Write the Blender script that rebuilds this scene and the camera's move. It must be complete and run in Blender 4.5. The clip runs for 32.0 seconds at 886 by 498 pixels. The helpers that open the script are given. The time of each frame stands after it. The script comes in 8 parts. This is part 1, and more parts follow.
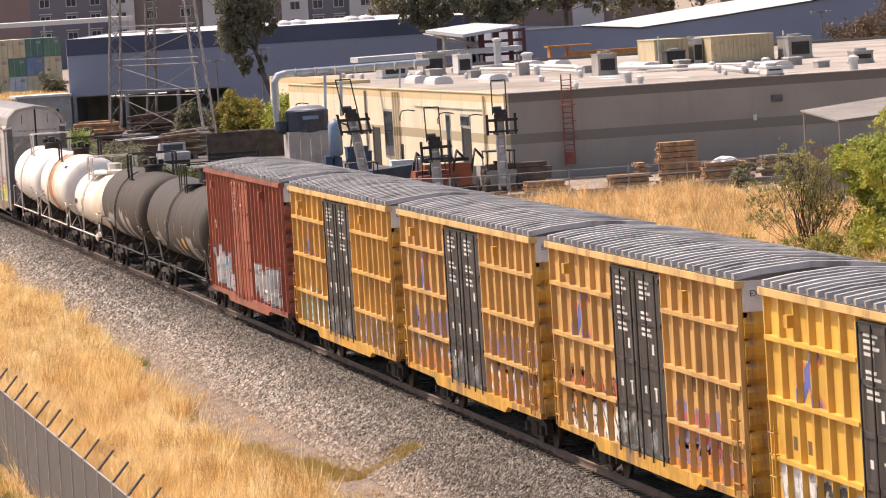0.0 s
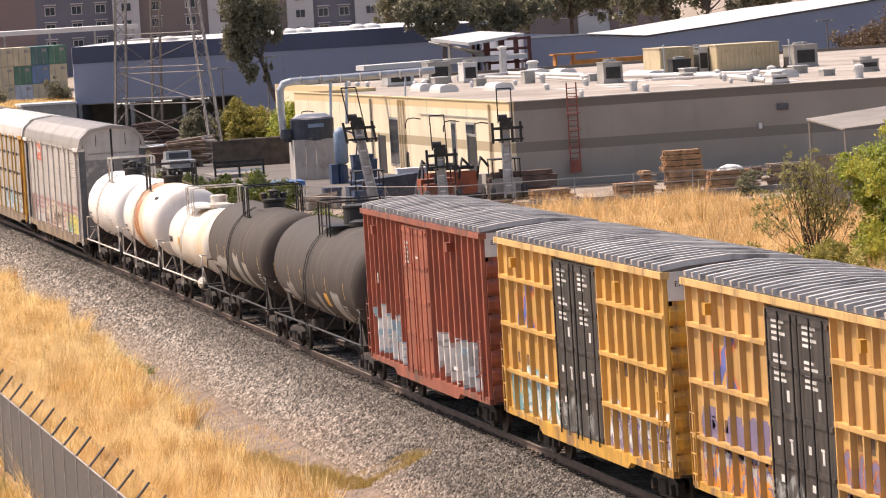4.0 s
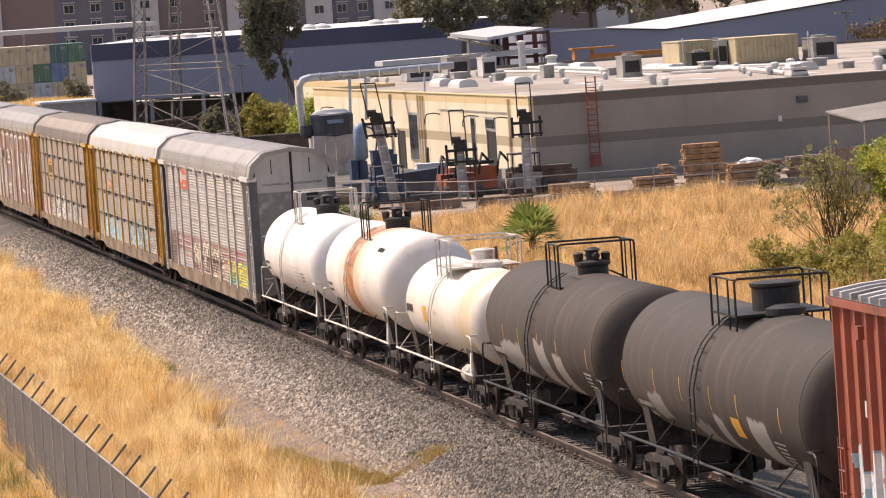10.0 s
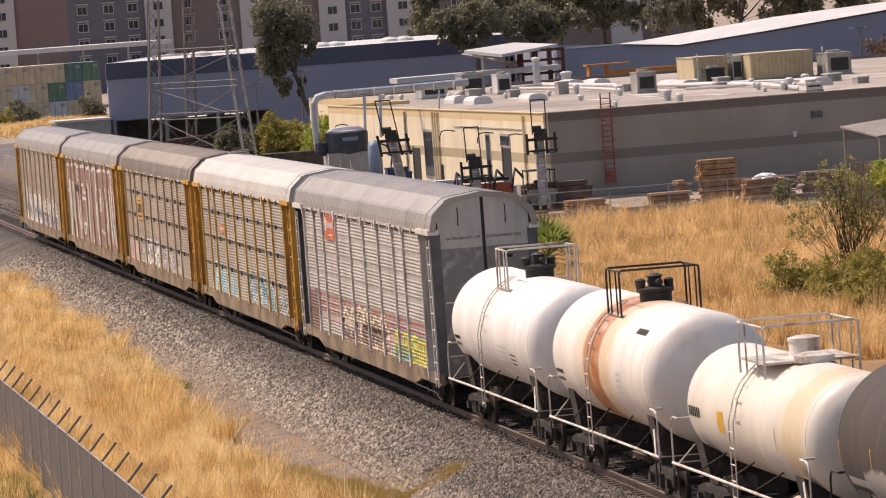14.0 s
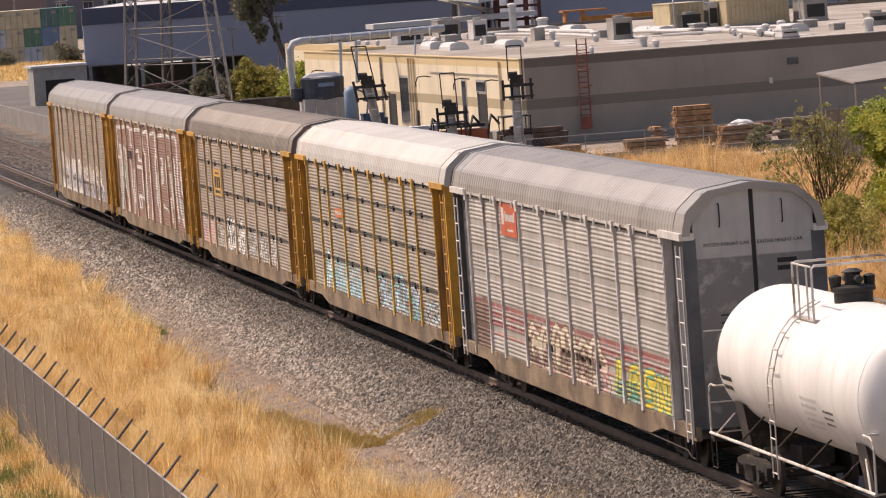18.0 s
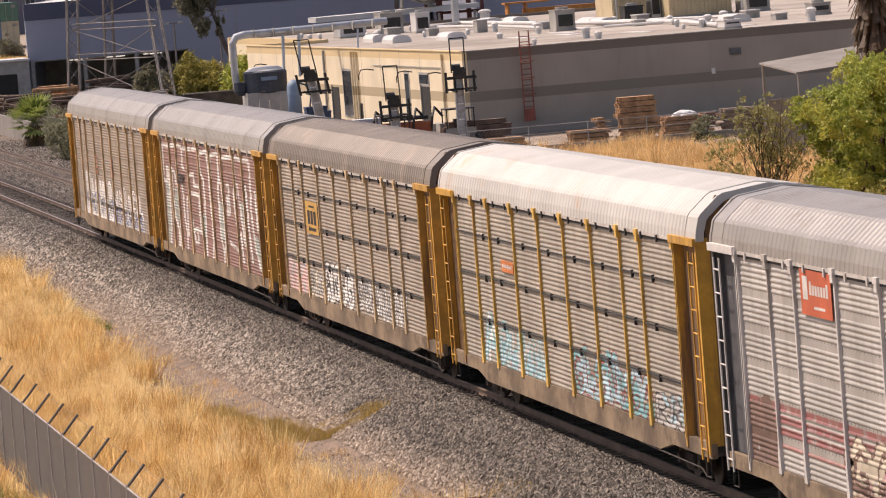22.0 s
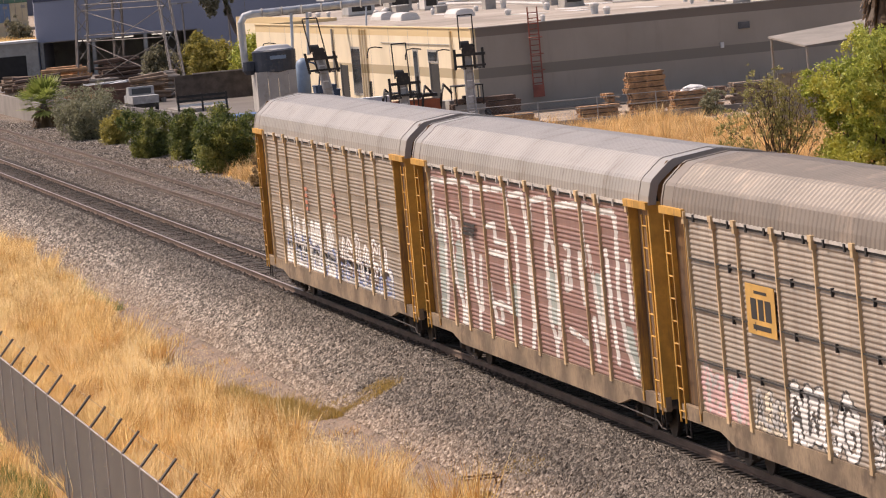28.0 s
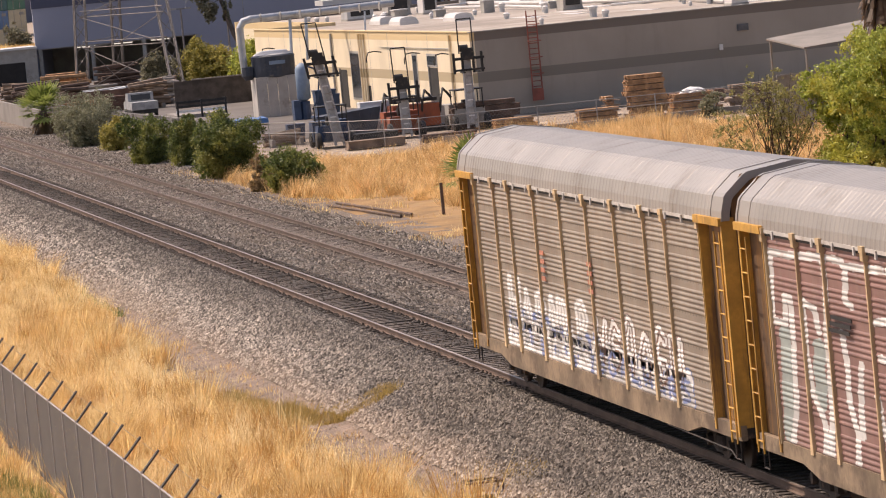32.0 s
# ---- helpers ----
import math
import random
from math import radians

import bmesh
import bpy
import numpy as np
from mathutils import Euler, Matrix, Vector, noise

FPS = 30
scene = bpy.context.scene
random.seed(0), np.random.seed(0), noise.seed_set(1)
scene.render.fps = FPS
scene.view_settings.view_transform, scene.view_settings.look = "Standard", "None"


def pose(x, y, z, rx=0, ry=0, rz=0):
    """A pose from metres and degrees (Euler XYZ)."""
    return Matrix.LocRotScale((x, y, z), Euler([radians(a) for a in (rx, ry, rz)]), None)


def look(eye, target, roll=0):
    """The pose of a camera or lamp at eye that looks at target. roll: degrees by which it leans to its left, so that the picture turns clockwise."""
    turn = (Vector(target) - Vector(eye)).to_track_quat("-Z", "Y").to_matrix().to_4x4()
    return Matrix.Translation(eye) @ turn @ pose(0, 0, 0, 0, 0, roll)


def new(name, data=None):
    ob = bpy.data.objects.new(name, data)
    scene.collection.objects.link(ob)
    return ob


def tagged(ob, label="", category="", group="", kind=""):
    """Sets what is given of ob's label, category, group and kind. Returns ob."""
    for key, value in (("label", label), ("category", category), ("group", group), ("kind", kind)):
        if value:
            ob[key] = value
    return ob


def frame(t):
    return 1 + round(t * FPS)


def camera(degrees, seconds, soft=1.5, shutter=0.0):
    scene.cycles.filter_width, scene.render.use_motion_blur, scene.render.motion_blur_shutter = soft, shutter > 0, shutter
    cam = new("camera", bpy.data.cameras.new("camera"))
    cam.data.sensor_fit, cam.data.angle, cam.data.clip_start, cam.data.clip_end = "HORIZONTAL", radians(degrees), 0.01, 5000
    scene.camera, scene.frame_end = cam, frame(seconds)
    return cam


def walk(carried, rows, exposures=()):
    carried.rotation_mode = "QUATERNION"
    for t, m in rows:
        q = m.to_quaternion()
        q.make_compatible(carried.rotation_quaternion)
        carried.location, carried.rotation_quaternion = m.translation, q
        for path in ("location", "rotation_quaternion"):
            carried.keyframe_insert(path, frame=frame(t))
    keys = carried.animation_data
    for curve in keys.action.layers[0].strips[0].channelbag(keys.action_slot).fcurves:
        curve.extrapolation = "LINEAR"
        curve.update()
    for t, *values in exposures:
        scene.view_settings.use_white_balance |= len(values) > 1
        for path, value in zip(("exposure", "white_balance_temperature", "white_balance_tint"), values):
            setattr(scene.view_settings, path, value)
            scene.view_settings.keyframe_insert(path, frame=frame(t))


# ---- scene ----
# The camera stands on a high spot beside the line and is only turned.
cam = camera(10.417, 32.0, soft=1.1)
EYE = (111.704, -23.519, 11.516)
walk(cam, [(t, pose(*EYE, 90 + tilt, lean, turn)) for t, turn, tilt, lean in (
    (0.0, 79.839, -3.185, 3.510),
    (0.5, 79.829, -3.181, 3.519),
    (1.0, 79.848, -3.165, 3.493),
    (1.5, 79.869, -3.140, 3.426),
    (2.0, 79.898, -3.120, 3.515),
    (2.5, 79.910, -3.102, 3.449),
    (3.0, 79.911, -3.091, 3.504),
    (3.5, 79.910, -3.091, 3.473),
    (5.5, 79.870, -3.071, 3.506),
    (6.0, 79.868, -3.068, 3.561),
    (6.5, 79.871, -3.077, 3.671),
    (7.0, 79.867, -3.082, 3.738),
    (7.5, 79.891, -3.091, 3.767),
    (8.0, 79.945, -3.128, 3.774),
    (8.5, 79.986, -3.159, 3.794),
    (9.0, 80.023, -3.164, 3.812),
    (9.5, 80.063, -3.142, 3.810),
    (10.0, 80.123, -3.130, 3.878),
    (10.5, 80.153, -3.125, 3.770),
    (11.0, 80.131, -3.102, 3.808),
    (11.5, 80.133, -3.086, 3.807),
    (12.0, 80.109, -3.086, 3.809),
    (12.5, 80.057, -3.062, 3.897),
    (13.0, 80.024, -3.044, 3.847),
    (13.5, 80.039, -3.007, 4.061),
    (14.0, 80.291, -2.918, 4.146),
    (14.5, 80.303, -2.898, 4.143),
    (16.5, 80.149, -3.258, 4.048),
    (17.0, 80.135, -3.438, 3.964),
    (17.5, 80.112, -3.507, 3.952),
    (18.0, 80.010, -3.575, 4.055),
    (18.5, 79.961, -3.635, 4.133),
    (19.0, 79.715, -3.709, 4.126),
    (19.5, 79.531, -3.700, 4.123),
    (20.0, 79.398, -3.692, 4.214),
    (20.5, 79.336, -3.698, 4.245),
    (21.0, 79.297, -3.694, 4.302),
    (21.5, 79.294, -3.706, 4.359),
    (22.0, 79.324, -3.712, 4.456),
    (22.5, 79.401, -3.733, 4.523),
    (23.0, 79.451, -3.750, 4.547),
    (23.5, 79.435, -3.763, 4.526),
    (24.0, 79.431, -3.765, 4.604),
    (24.5, 79.429, -3.783, 4.705),
    (25.0, 79.346, -3.815, 4.928),
    (25.5, 79.329, -3.856, 5.095),
    (27.5, 79.396, -3.982, 5.070),
    (28.0, 79.410, -3.975, 5.057),
    (28.5, 79.400, -3.971, 5.111),
    (29.0, 79.378, -3.975, 5.138),
    (29.5, 79.378, -3.977, 5.155),
    (30.0, 79.359, -3.964, 5.248),
    (30.5, 79.359, -3.964, 5.329),
    (31.0, 79.384, -3.951, 5.263),
    (31.5, 79.378, -3.937, 5.343),
    (32.0, 79.387, -3.930, 5.433),
)], exposures=[(0.0, 0.35, 7050, 18), (6.0, 0.40, 7050, 18), (9.0, 0.31, 7050, 18), (13.0, -0.03, 7130, 20), (17.0, -0.12, 7150, 20), (19.0, -0.06, 7150, 20), (25.0, 0.01, 7180, 20), (32.0, 0.10, 7220, 20)])

# ---- world and sun ----
SUN = Vector((-0.38, -0.52, 0.95)).normalized()
world = bpy.data.worlds.new("sky")
scene.world = world
world.use_nodes = True
sky = world.node_tree.nodes.new("ShaderNodeTexSky")
sky.sky_type, sky.sun_disc = "NISHITA", False
sky.sun_elevation, sky.sun_rotation = math.asin(SUN.z), math.atan2(SUN.x, SUN.y)
sky.dust_density = 3.0
background = world.node_tree.nodes["Background"]
background.inputs["Strength"].default_value = 0.16
world.node_tree.links.new(sky.outputs["Color"], background.inputs["Color"])
sun_lamp = new("sun", bpy.data.lights.new("sun", "SUN"))
sun_lamp.data.energy, sun_lamp.data.angle, sun_lamp.data.color = 4.2, radians(0.5), (1.0, 0.93, 0.82)
sun_lamp.matrix_world = look(SUN * 100, (0, 0, 0))

# ---- materials ----
class Shader:
    """A principled material with short calls for the nodes that feed it."""

    def __init__(self, name, rough=0.7, metal=0.0):
        self.m = bpy.data.materials.new(name)
        self.m.use_nodes = True
        self.nt = self.m.node_tree
        self.b = self.nt.nodes["Principled BSDF"]
        self.b.inputs["Roughness"].default_value = rough
        self.b.inputs["Metallic"].default_value = metal
        self.co = self.nt.nodes.new("ShaderNodeTexCoord").outputs["Object"]

    def put(self, socket, value):
        if isinstance(value, bpy.types.NodeSocket):
            self.nt.links.new(value, socket)
        elif isinstance(value, tuple) and len(value) == 3 and socket.type == "RGBA":
            socket.default_value = (*value, 1)
        else:
            socket.default_value = value

    def calc(self, op, a, b=0.0, c=0.0):
        n = self.nt.nodes.new("ShaderNodeMath")
        n.operation = op
        for i, v in enumerate((a, b, c)):
            self.put(n.inputs[i], v)
        return n.outputs[0]

    def scaled(self, size, shift=(0, 0, 0)):
        n = self.nt.nodes.new("ShaderNodeMapping")
        self.put(n.inputs["Vector"], self.co)
        n.inputs["Scale"].default_value = size
        n.inputs["Location"].default_value = shift
        return n.outputs[0]

    def noise(self, scale, detail=4.0, vec=None, rough=0.55):
        n = self.nt.nodes.new("ShaderNodeTexNoise")
        self.put(n.inputs["Vector"], vec or self.co)
        n.inputs["Scale"].default_value, n.inputs["Detail"].default_value = scale, detail
        n.inputs["Roughness"].default_value = rough
        return n.outputs["Fac"]

    def cells(self, scale, out="Color", vec=None, feature="F1"):
        n = self.nt.nodes.new("ShaderNodeTexVoronoi")
        n.feature = feature
        self.put(n.inputs["Vector"], vec or self.co)
        n.inputs["Scale"].default_value = scale
        return n.outputs[out]

    def step(self, v, lo, hi):
        n = self.nt.nodes.new("ShaderNodeMapRange")
        n.interpolation_type = "SMOOTHSTEP"
        self.put(n.inputs["Value"], v)
        n.inputs["From Min"].default_value, n.inputs["From Max"].default_value = lo, hi
        return n.outputs["Result"]

    def mix(self, fac, a, b, kind="MIX"):
        n = self.nt.nodes.new("ShaderNodeMix")
        n.data_type, n.blend_type = "RGBA", kind
        self.put(n.inputs[0], fac)
        self.put(n.inputs[6], a)
        self.put(n.inputs[7], b)
        return n.outputs[2]

    def axes(self):
        n = self.nt.nodes.new("ShaderNodeSeparateXYZ")
        self.put(n.inputs[0], self.co)
        return n.outputs

    def chance(self):
        return self.nt.nodes.new("ShaderNodeObjectInfo").outputs["Random"]

    def island(self):
        return self.nt.nodes.new("ShaderNodeNewGeometry").outputs["Random Per Island"]

    def band(self, v, lo, hi, soft=0.05):
        return self.calc("MULTIPLY", self.step(v, lo - soft, lo + soft), self.calc("SUBTRACT", 1.0, self.step(v, hi - soft, hi + soft)))

    def colour(self, value):
        self.put(self.b.inputs["Base Color"], value)
        return self

    def bump(self, height, strength=0.3, far=0.02):
        n = self.nt.nodes.new("ShaderNodeBump")
        n.inputs["Strength"].default_value, n.inputs["Distance"].default_value = strength, far
        self.put(n.inputs["Height"], height)
        self.put(self.b.inputs["Normal"], n.outputs[0])
        return self


def dim(c, k):
    return tuple(min(1.0, v * k) for v in c)


def plain(name, col, rough=0.7, metal=0.0, vary=0.25, scale=1.5, grain=14.0, bump=0.15, dirt=None, share=0.0, streaks=False):
    """Colour with two scales of variation, optional dirt or rust in patches or in streaks that run down."""
    s = Shader(name, rough, metal)
    big = s.noise(scale, 5.0)
    fine = s.noise(grain, 3.0)
    c = s.mix(s.step(big, 0.3, 0.7), dim(col, 1 - vary), dim(col, 1 + vary * 0.6))
    c = s.mix(s.calc("MULTIPLY", s.step(fine, 0.35, 0.75), 0.35), c, dim(col, 1 - vary))
    if dirt:
        v = s.noise(1.0, 6.0, s.scaled((2.2, 2.2, 0.25)) if streaks else s.scaled((scale,) * 3, (7, 3, 1)), 0.7)
        c = s.mix(s.step(v, 0.66 - share * 0.4, 0.80 - share * 0.3), c, dirt)
    s.colour(c)
    if bump:
        s.bump(s.noise(grain * 2, 3.0), bump, 0.01)
    return s.m


def painted_side(name, base, rough=0.55, dirt=(0.16, 0.12, 0.09), grime=0.35, stripes=(), tags=(), dots=False, metal=0.0):
    """A rail car's painted side: streaks of grime, painted stripes (z0, z1, colour) and sprayed tags
    (x0, x1, z0, z1, fill, edge, second) in the car's own metres."""
    s = Shader(name, rough, metal)
    x, y, z = s.axes()
    c = s.mix(s.step(s.noise(0.7, 5.0), 0.3, 0.7), dim(base, 0.78), dim(base, 1.12))
    for z0, z1, col in stripes:
        worn = s.step(s.noise(3.0, 5.0), 0.25, 0.5)
        c = s.mix(s.calc("MULTIPLY", s.band(z, z0, z1, 0.02), worn), c, col)
    run = s.noise(1.0, 6.0, s.scaled((3.0, 3.0, 0.22)), 0.7)
    c = s.mix(s.calc("MULTIPLY", s.step(run, 0.42, 0.75), grime), c, dirt)
    for i, (x0, x1, z0, z1, fill, edge, second) in enumerate(tags):
        # sprayed letters: wavering outlines, patchy fill, ragged top
        p, q = (0.85, 1, 0.62), (1.5, 1, 1.05)
        one = s.noise(1.25, 2.0, s.scaled(p, (i * 3.1, 0, i)))
        two = s.noise(1.25, 2.5, s.scaled(q, (i * 5.7, 0, 9 + i)))
        top = s.calc("MULTIPLY_ADD", s.noise(0.9, 3.0, s.scaled((1, 1, 0.2), (0, 0, i))), 1.1, s.calc("SUBTRACT", z, 0.55))
        area = s.calc("MULTIPLY", s.band(x, x0, x1, 0.10), s.band(top, z0 - 0.5, z1, 0.05))
        worn = s.step(s.noise(2.6, 5.0, s.scaled((1, 1, 0.5), (2, 0, i))), 0.30, 0.56)
        ink = s.mix(s.step(s.noise(0.6, 2.0, s.scaled((1, 1, 1), (4 + i, 0, 0))), 0.46, 0.56), fill, second)
        body = s.calc("MULTIPLY", area, s.calc("MULTIPLY", s.band(one, 0.36, 0.56, 0.015), worn))
        c = s.mix(s.calc("MULTIPLY", body, 0.8), c, ink)
        line = s.calc("MAXIMUM", s.band(one, 0.345, 0.375, 0.008), s.calc("MAXIMUM", s.band(one, 0.545, 0.580, 0.008), s.band(two, 0.47, 0.515, 0.010)))
        c = s.mix(s.calc("MULTIPLY", s.calc("MULTIPLY", area, line), 0.85), c, edge)
        high = s.band(two, 0.575, 0.615, 0.010)
        c = s.mix(s.calc("MULTIPLY", s.calc("MULTIPLY", area, high), 0.75), c, dim(fill, 1.15))
    if dots:
        gx = s.calc("ABSOLUTE", s.calc("SUBTRACT", s.calc("FRACT", s.calc("MULTIPLY", x, 4.2)), 0.5))
        gz = s.calc("ABSOLUTE", s.calc("SUBTRACT", s.calc("FRACT", s.calc("MULTIPLY", z, 6.0)), 0.5))
        hole = s.calc("MULTIPLY", s.calc("LESS_THAN", gx, 0.10), s.calc("LESS_THAN", gz, 0.13))
        flat = s.band(s.calc("FRACT", s.calc("MULTIPLY", s.calc("SUBTRACT", z, 1.12), 1 / 0.66)), 0.80, 0.99, 0.01)
        c = s.mix(s.calc("MULTIPLY", s.calc("MULTIPLY", hole, flat), 0.75), c, (0.03, 0.03, 0.03))
    s.colour(c)
    s.bump(s.noise(9.0, 4.0), 0.12, 0.02)
    return s.m


def soot(s, x, wob):
    """Brake dust and oil along the rails, heavier at the east end."""
    near = s.calc("MULTIPLY", s.step(wob, -3.4, -1.8), s.calc("SUBTRACT", 1.0, s.step(wob, 1.8, 3.4)))
    east = s.step(s.calc("MULTIPLY_ADD", s.noise(0.12, 4.0), 24.0, s.calc("SUBTRACT", x, 12.0)), -42.0, -4.0)
    return s.calc("MULTIPLY", s.calc("MULTIPLY", s.step(wob, -4.4, -3.0), s.calc("SUBTRACT", 1.0, s.step(wob, 3.0, 4.4))), s.calc("MAXIMUM", s.calc("MULTIPLY", near, 0.58), s.calc("MULTIPLY", east, 0.62)))


def gravel(name, tones, size=17.0, dust=(0.30, 0.26, 0.21), share=0.4, verge=None):
    s = Shader(name, 0.95)
    stone = s.nt.nodes.new("ShaderNodeSeparateColor")
    s.put(stone.inputs[0], s.cells(size))
    c = s.mix(stone.outputs[0], tones[0], tones[1])
    c = s.mix(s.calc("MULTIPLY", s.step(stone.outputs[1], 0.75, 0.9), 0.8), c, tones[2])
    # cell rims are darkened, painting shade into the gaps between stones
    edge = s.cells(size, "Distance")
    c = s.mix(s.calc("MULTIPLY", s.step(edge, 0.35, 0.75), 0.75), c, dim(tones[0], 0.35))
    c = s.mix(s.calc("MULTIPLY", s.step(s.noise(0.35, 5.0), 0.35, 0.7), share), c, dust)
    if verge:
        x, y, z = s.axes()
        wob = s.calc("MULTIPLY_ADD", s.noise(0.45, 5.0), 2.4, s.calc("SUBTRACT", y, 1.2))
        pebble = s.mix(s.calc("MULTIPLY", s.step(stone.outputs[2], 0.7, 0.95), 0.35), s.mix(s.step(s.noise(2.2, 6.0), 0.3, 0.7), dim(verge, 0.72), dim(verge, 1.15)), tones[2])
        out = s.calc("MAXIMUM", s.calc("SUBTRACT", 1.0, s.step(wob, -4.5, -3.3)), s.calc("MULTIPLY", s.step(wob, 8.6, 10.2), 0.5))
        c = s.mix(s.calc("MULTIPLY", out, 0.92), c, pebble)
        c = s.mix(soot(s, x, wob), c, (0.045, 0.037, 0.031))
    s.colour(c)
    s.bump(s.calc("SUBTRACT", 1.0, edge), 0.9, 0.06)
    return s.m


def leaf_mat(name, a, b, c=None, d=None, thin=0.42):
    s = Shader(name, 0.55)
    k = s.mix(s.island(), a, b)
    if d:
        # a dry stand: random pale and rusty tones, also imitating clumps' lit crests and shade
        k = s.mix(s.calc("MULTIPLY", s.step(s.noise(0.9, 4.0), 0.44, 0.60), 0.75), k, c)
        k = s.mix(s.calc("MULTIPLY", s.step(s.noise(1.5, 5.0, s.scaled((1, 1, 0.5), (5, 2, 0))), 0.47, 0.60), 0.8), k, d)
        k = s.mix(s.calc("MULTIPLY", s.step(s.noise(0.22, 3.0, s.scaled((1, 1, 0.2), (1, 8, 0))), 0.5, 0.68), 0.4), k, dim(d, 0.8))
    elif c:
        k = s.mix(s.step(s.noise(0.5, 3.0), 0.45, 0.65), k, c)
    s.colour(k)
    s.b.inputs["Subsurface Weight"].default_value = 0.0
    t = s.nt.nodes.new("ShaderNodeBsdfTranslucent")
    s.put(t.inputs["Color"], k)
    m = s.nt.nodes.new("ShaderNodeMixShader")
    m.inputs[0].default_value = thin
    s.nt.links.new(s.b.outputs[0], m.inputs[1])
    s.nt.links.new(t.outputs[0], m.inputs[2])
    s.nt.links.new(m.outputs[0], s.nt.nodes["Material Output"].inputs["Surface"])
    return s.m


def glass(name, tint=(0.05, 0.06, 0.07)):
    s = Shader(name, 0.08)
    s.colour(tint)
    return s.m


YELLOW = (0.62, 0.33, 0.045)
m_ballast = gravel("ballast_stone", ((0.022, 0.018, 0.015), (0.13, 0.108, 0.09), (0.38, 0.33, 0.28)), verge=(0.265, 0.19, 0.14), size=15.0)
m_ballast_dark = gravel("oily_ballast", ((0.02, 0.015, 0.012), (0.085, 0.064, 0.05), (0.17, 0.135, 0.11)), 16.0, (0.065, 0.045, 0.033), 0.5)
m_ballast_old = gravel("old_ballast", ((0.06, 0.045, 0.036), (0.17, 0.135, 0.11), (0.30, 0.26, 0.22)), 16.0, (0.15, 0.105, 0.075), 0.6)
m_path = gravel("gravelly_dirt", ((0.13, 0.10, 0.078), (0.29, 0.22, 0.165), (0.46, 0.38, 0.31)), 13.0, (0.26, 0.18, 0.13), 0.75)
m_dirt = plain("dry_dirt", (0.30, 0.235, 0.18), 0.95, 0, 0.25, 0.5, 9.0, 0.5, (0.46, 0.38, 0.30), 0.4)
m_straw_ground = plain("straw_ground", (0.30, 0.175, 0.07), 0.95, 0, 0.35, 0.6, 8.0, 0.6, (0.30, 0.19, 0.09), 0.4)
m_asphalt = plain("yard_asphalt", (0.125, 0.11, 0.10), 0.9, 0, 0.25, 0.15, 6.0, 0.2, (0.10, 0.09, 0.09), 0.3)
m_rail_top = plain("worn_rail_steel", (0.36, 0.29, 0.25), 0.45, 0.6, 0.2, 0.8, 20.0, 0.05)
m_rail_side = plain("rusty_rail", (0.145, 0.095, 0.07), 0.85, 0.1, 0.35, 1.2, 20.0, 0.3)
m_rail_old = plain("dull_rusty_rail", (0.16, 0.115, 0.09), 0.8, 0.1, 0.3, 1.2, 20.0, 0.3)
m_tie = plain("creosote_wood", (0.075, 0.058, 0.046), 0.9, 0, 0.45, 0.8, 9.0, 0.5, (0.15, 0.12, 0.10), 0.3)
m_tie_old = plain("weathered_tie_wood", (0.13, 0.10, 0.08), 0.95, 0, 0.4, 0.8, 9.0, 0.5, (0.22, 0.18, 0.15), 0.4)
m_black = plain("black_steel", (0.018, 0.017, 0.016), 0.6, 0.0, 0.4, 1.5, 18.0, 0.1, (0.07, 0.05, 0.04), 0.3)
m_wheel = plain("wheel_steel", (0.06, 0.045, 0.038), 0.7, 0.3, 0.4)
m_truck = plain("truck_casting", (0.033, 0.026, 0.022), 0.85, 0.0, 0.4, 2.0, 14.0, 0.2, (0.12, 0.08, 0.06), 0.4)
m_glass = glass("window_glass")

# ---- mesh helpers ----
def part(name, bm, material, parent=None, label="", smooth=False):
    """Links a bmesh as one mesh object, under a thing or under one of its parts."""
    me = bpy.data.meshes.new(name)
    bm.to_mesh(me)
    bm.free()
    me.materials.append(material)
    if smooth:
        me.polygons.foreach_set("use_smooth", [True] * len(me.polygons))
    ob = new(name, me)
    if parent:
        ob.parent = parent
    if label:
        tagged(ob, label)
    return ob


def base(name, m, label, category, group="", kind=""):
    """An Empty at a thing's base."""
    ob = new(name)
    ob.empty_display_size = 0.3
    ob.matrix_basis = m
    return tagged(ob, label, category, group, kind)


def B():
    return bmesh.new()


def box(bm, x0, x1, y0, y1, z0, z1, m=None):
    v = [bm.verts.new((x, y, z)) for x in (x0, x1) for y in (y0, y1) for z in (z0, z1)]
    for f in ((0, 1, 3, 2), (4, 6, 7, 5), (0, 4, 5, 1), (2, 3, 7, 6), (0, 2, 6, 4), (1, 5, 7, 3)):
        bm.faces.new([v[i] for i in f])
    if m:
        bmesh.ops.transform(bm, matrix=m, verts=v)
    return bm


def bar(bm, p, q, r, n=6):
    """A round bar from p to q."""
    p, q = Vector(p), Vector(q)
    t = (q - p).normalized()
    a = t.orthogonal().normalized()
    c = t.cross(a)
    rings = [[bm.verts.new(o + (a * math.cos(k * math.tau / n) + c * math.sin(k * math.tau / n)) * r) for k in range(n)] for o in (p, q)]
    for k in range(n):
        bm.faces.new((rings[0][k], rings[0][(k + 1) % n], rings[1][(k + 1) % n], rings[1][k]))
    bm.faces.new(rings[0][::-1])
    bm.faces.new(rings[1])
    return bm


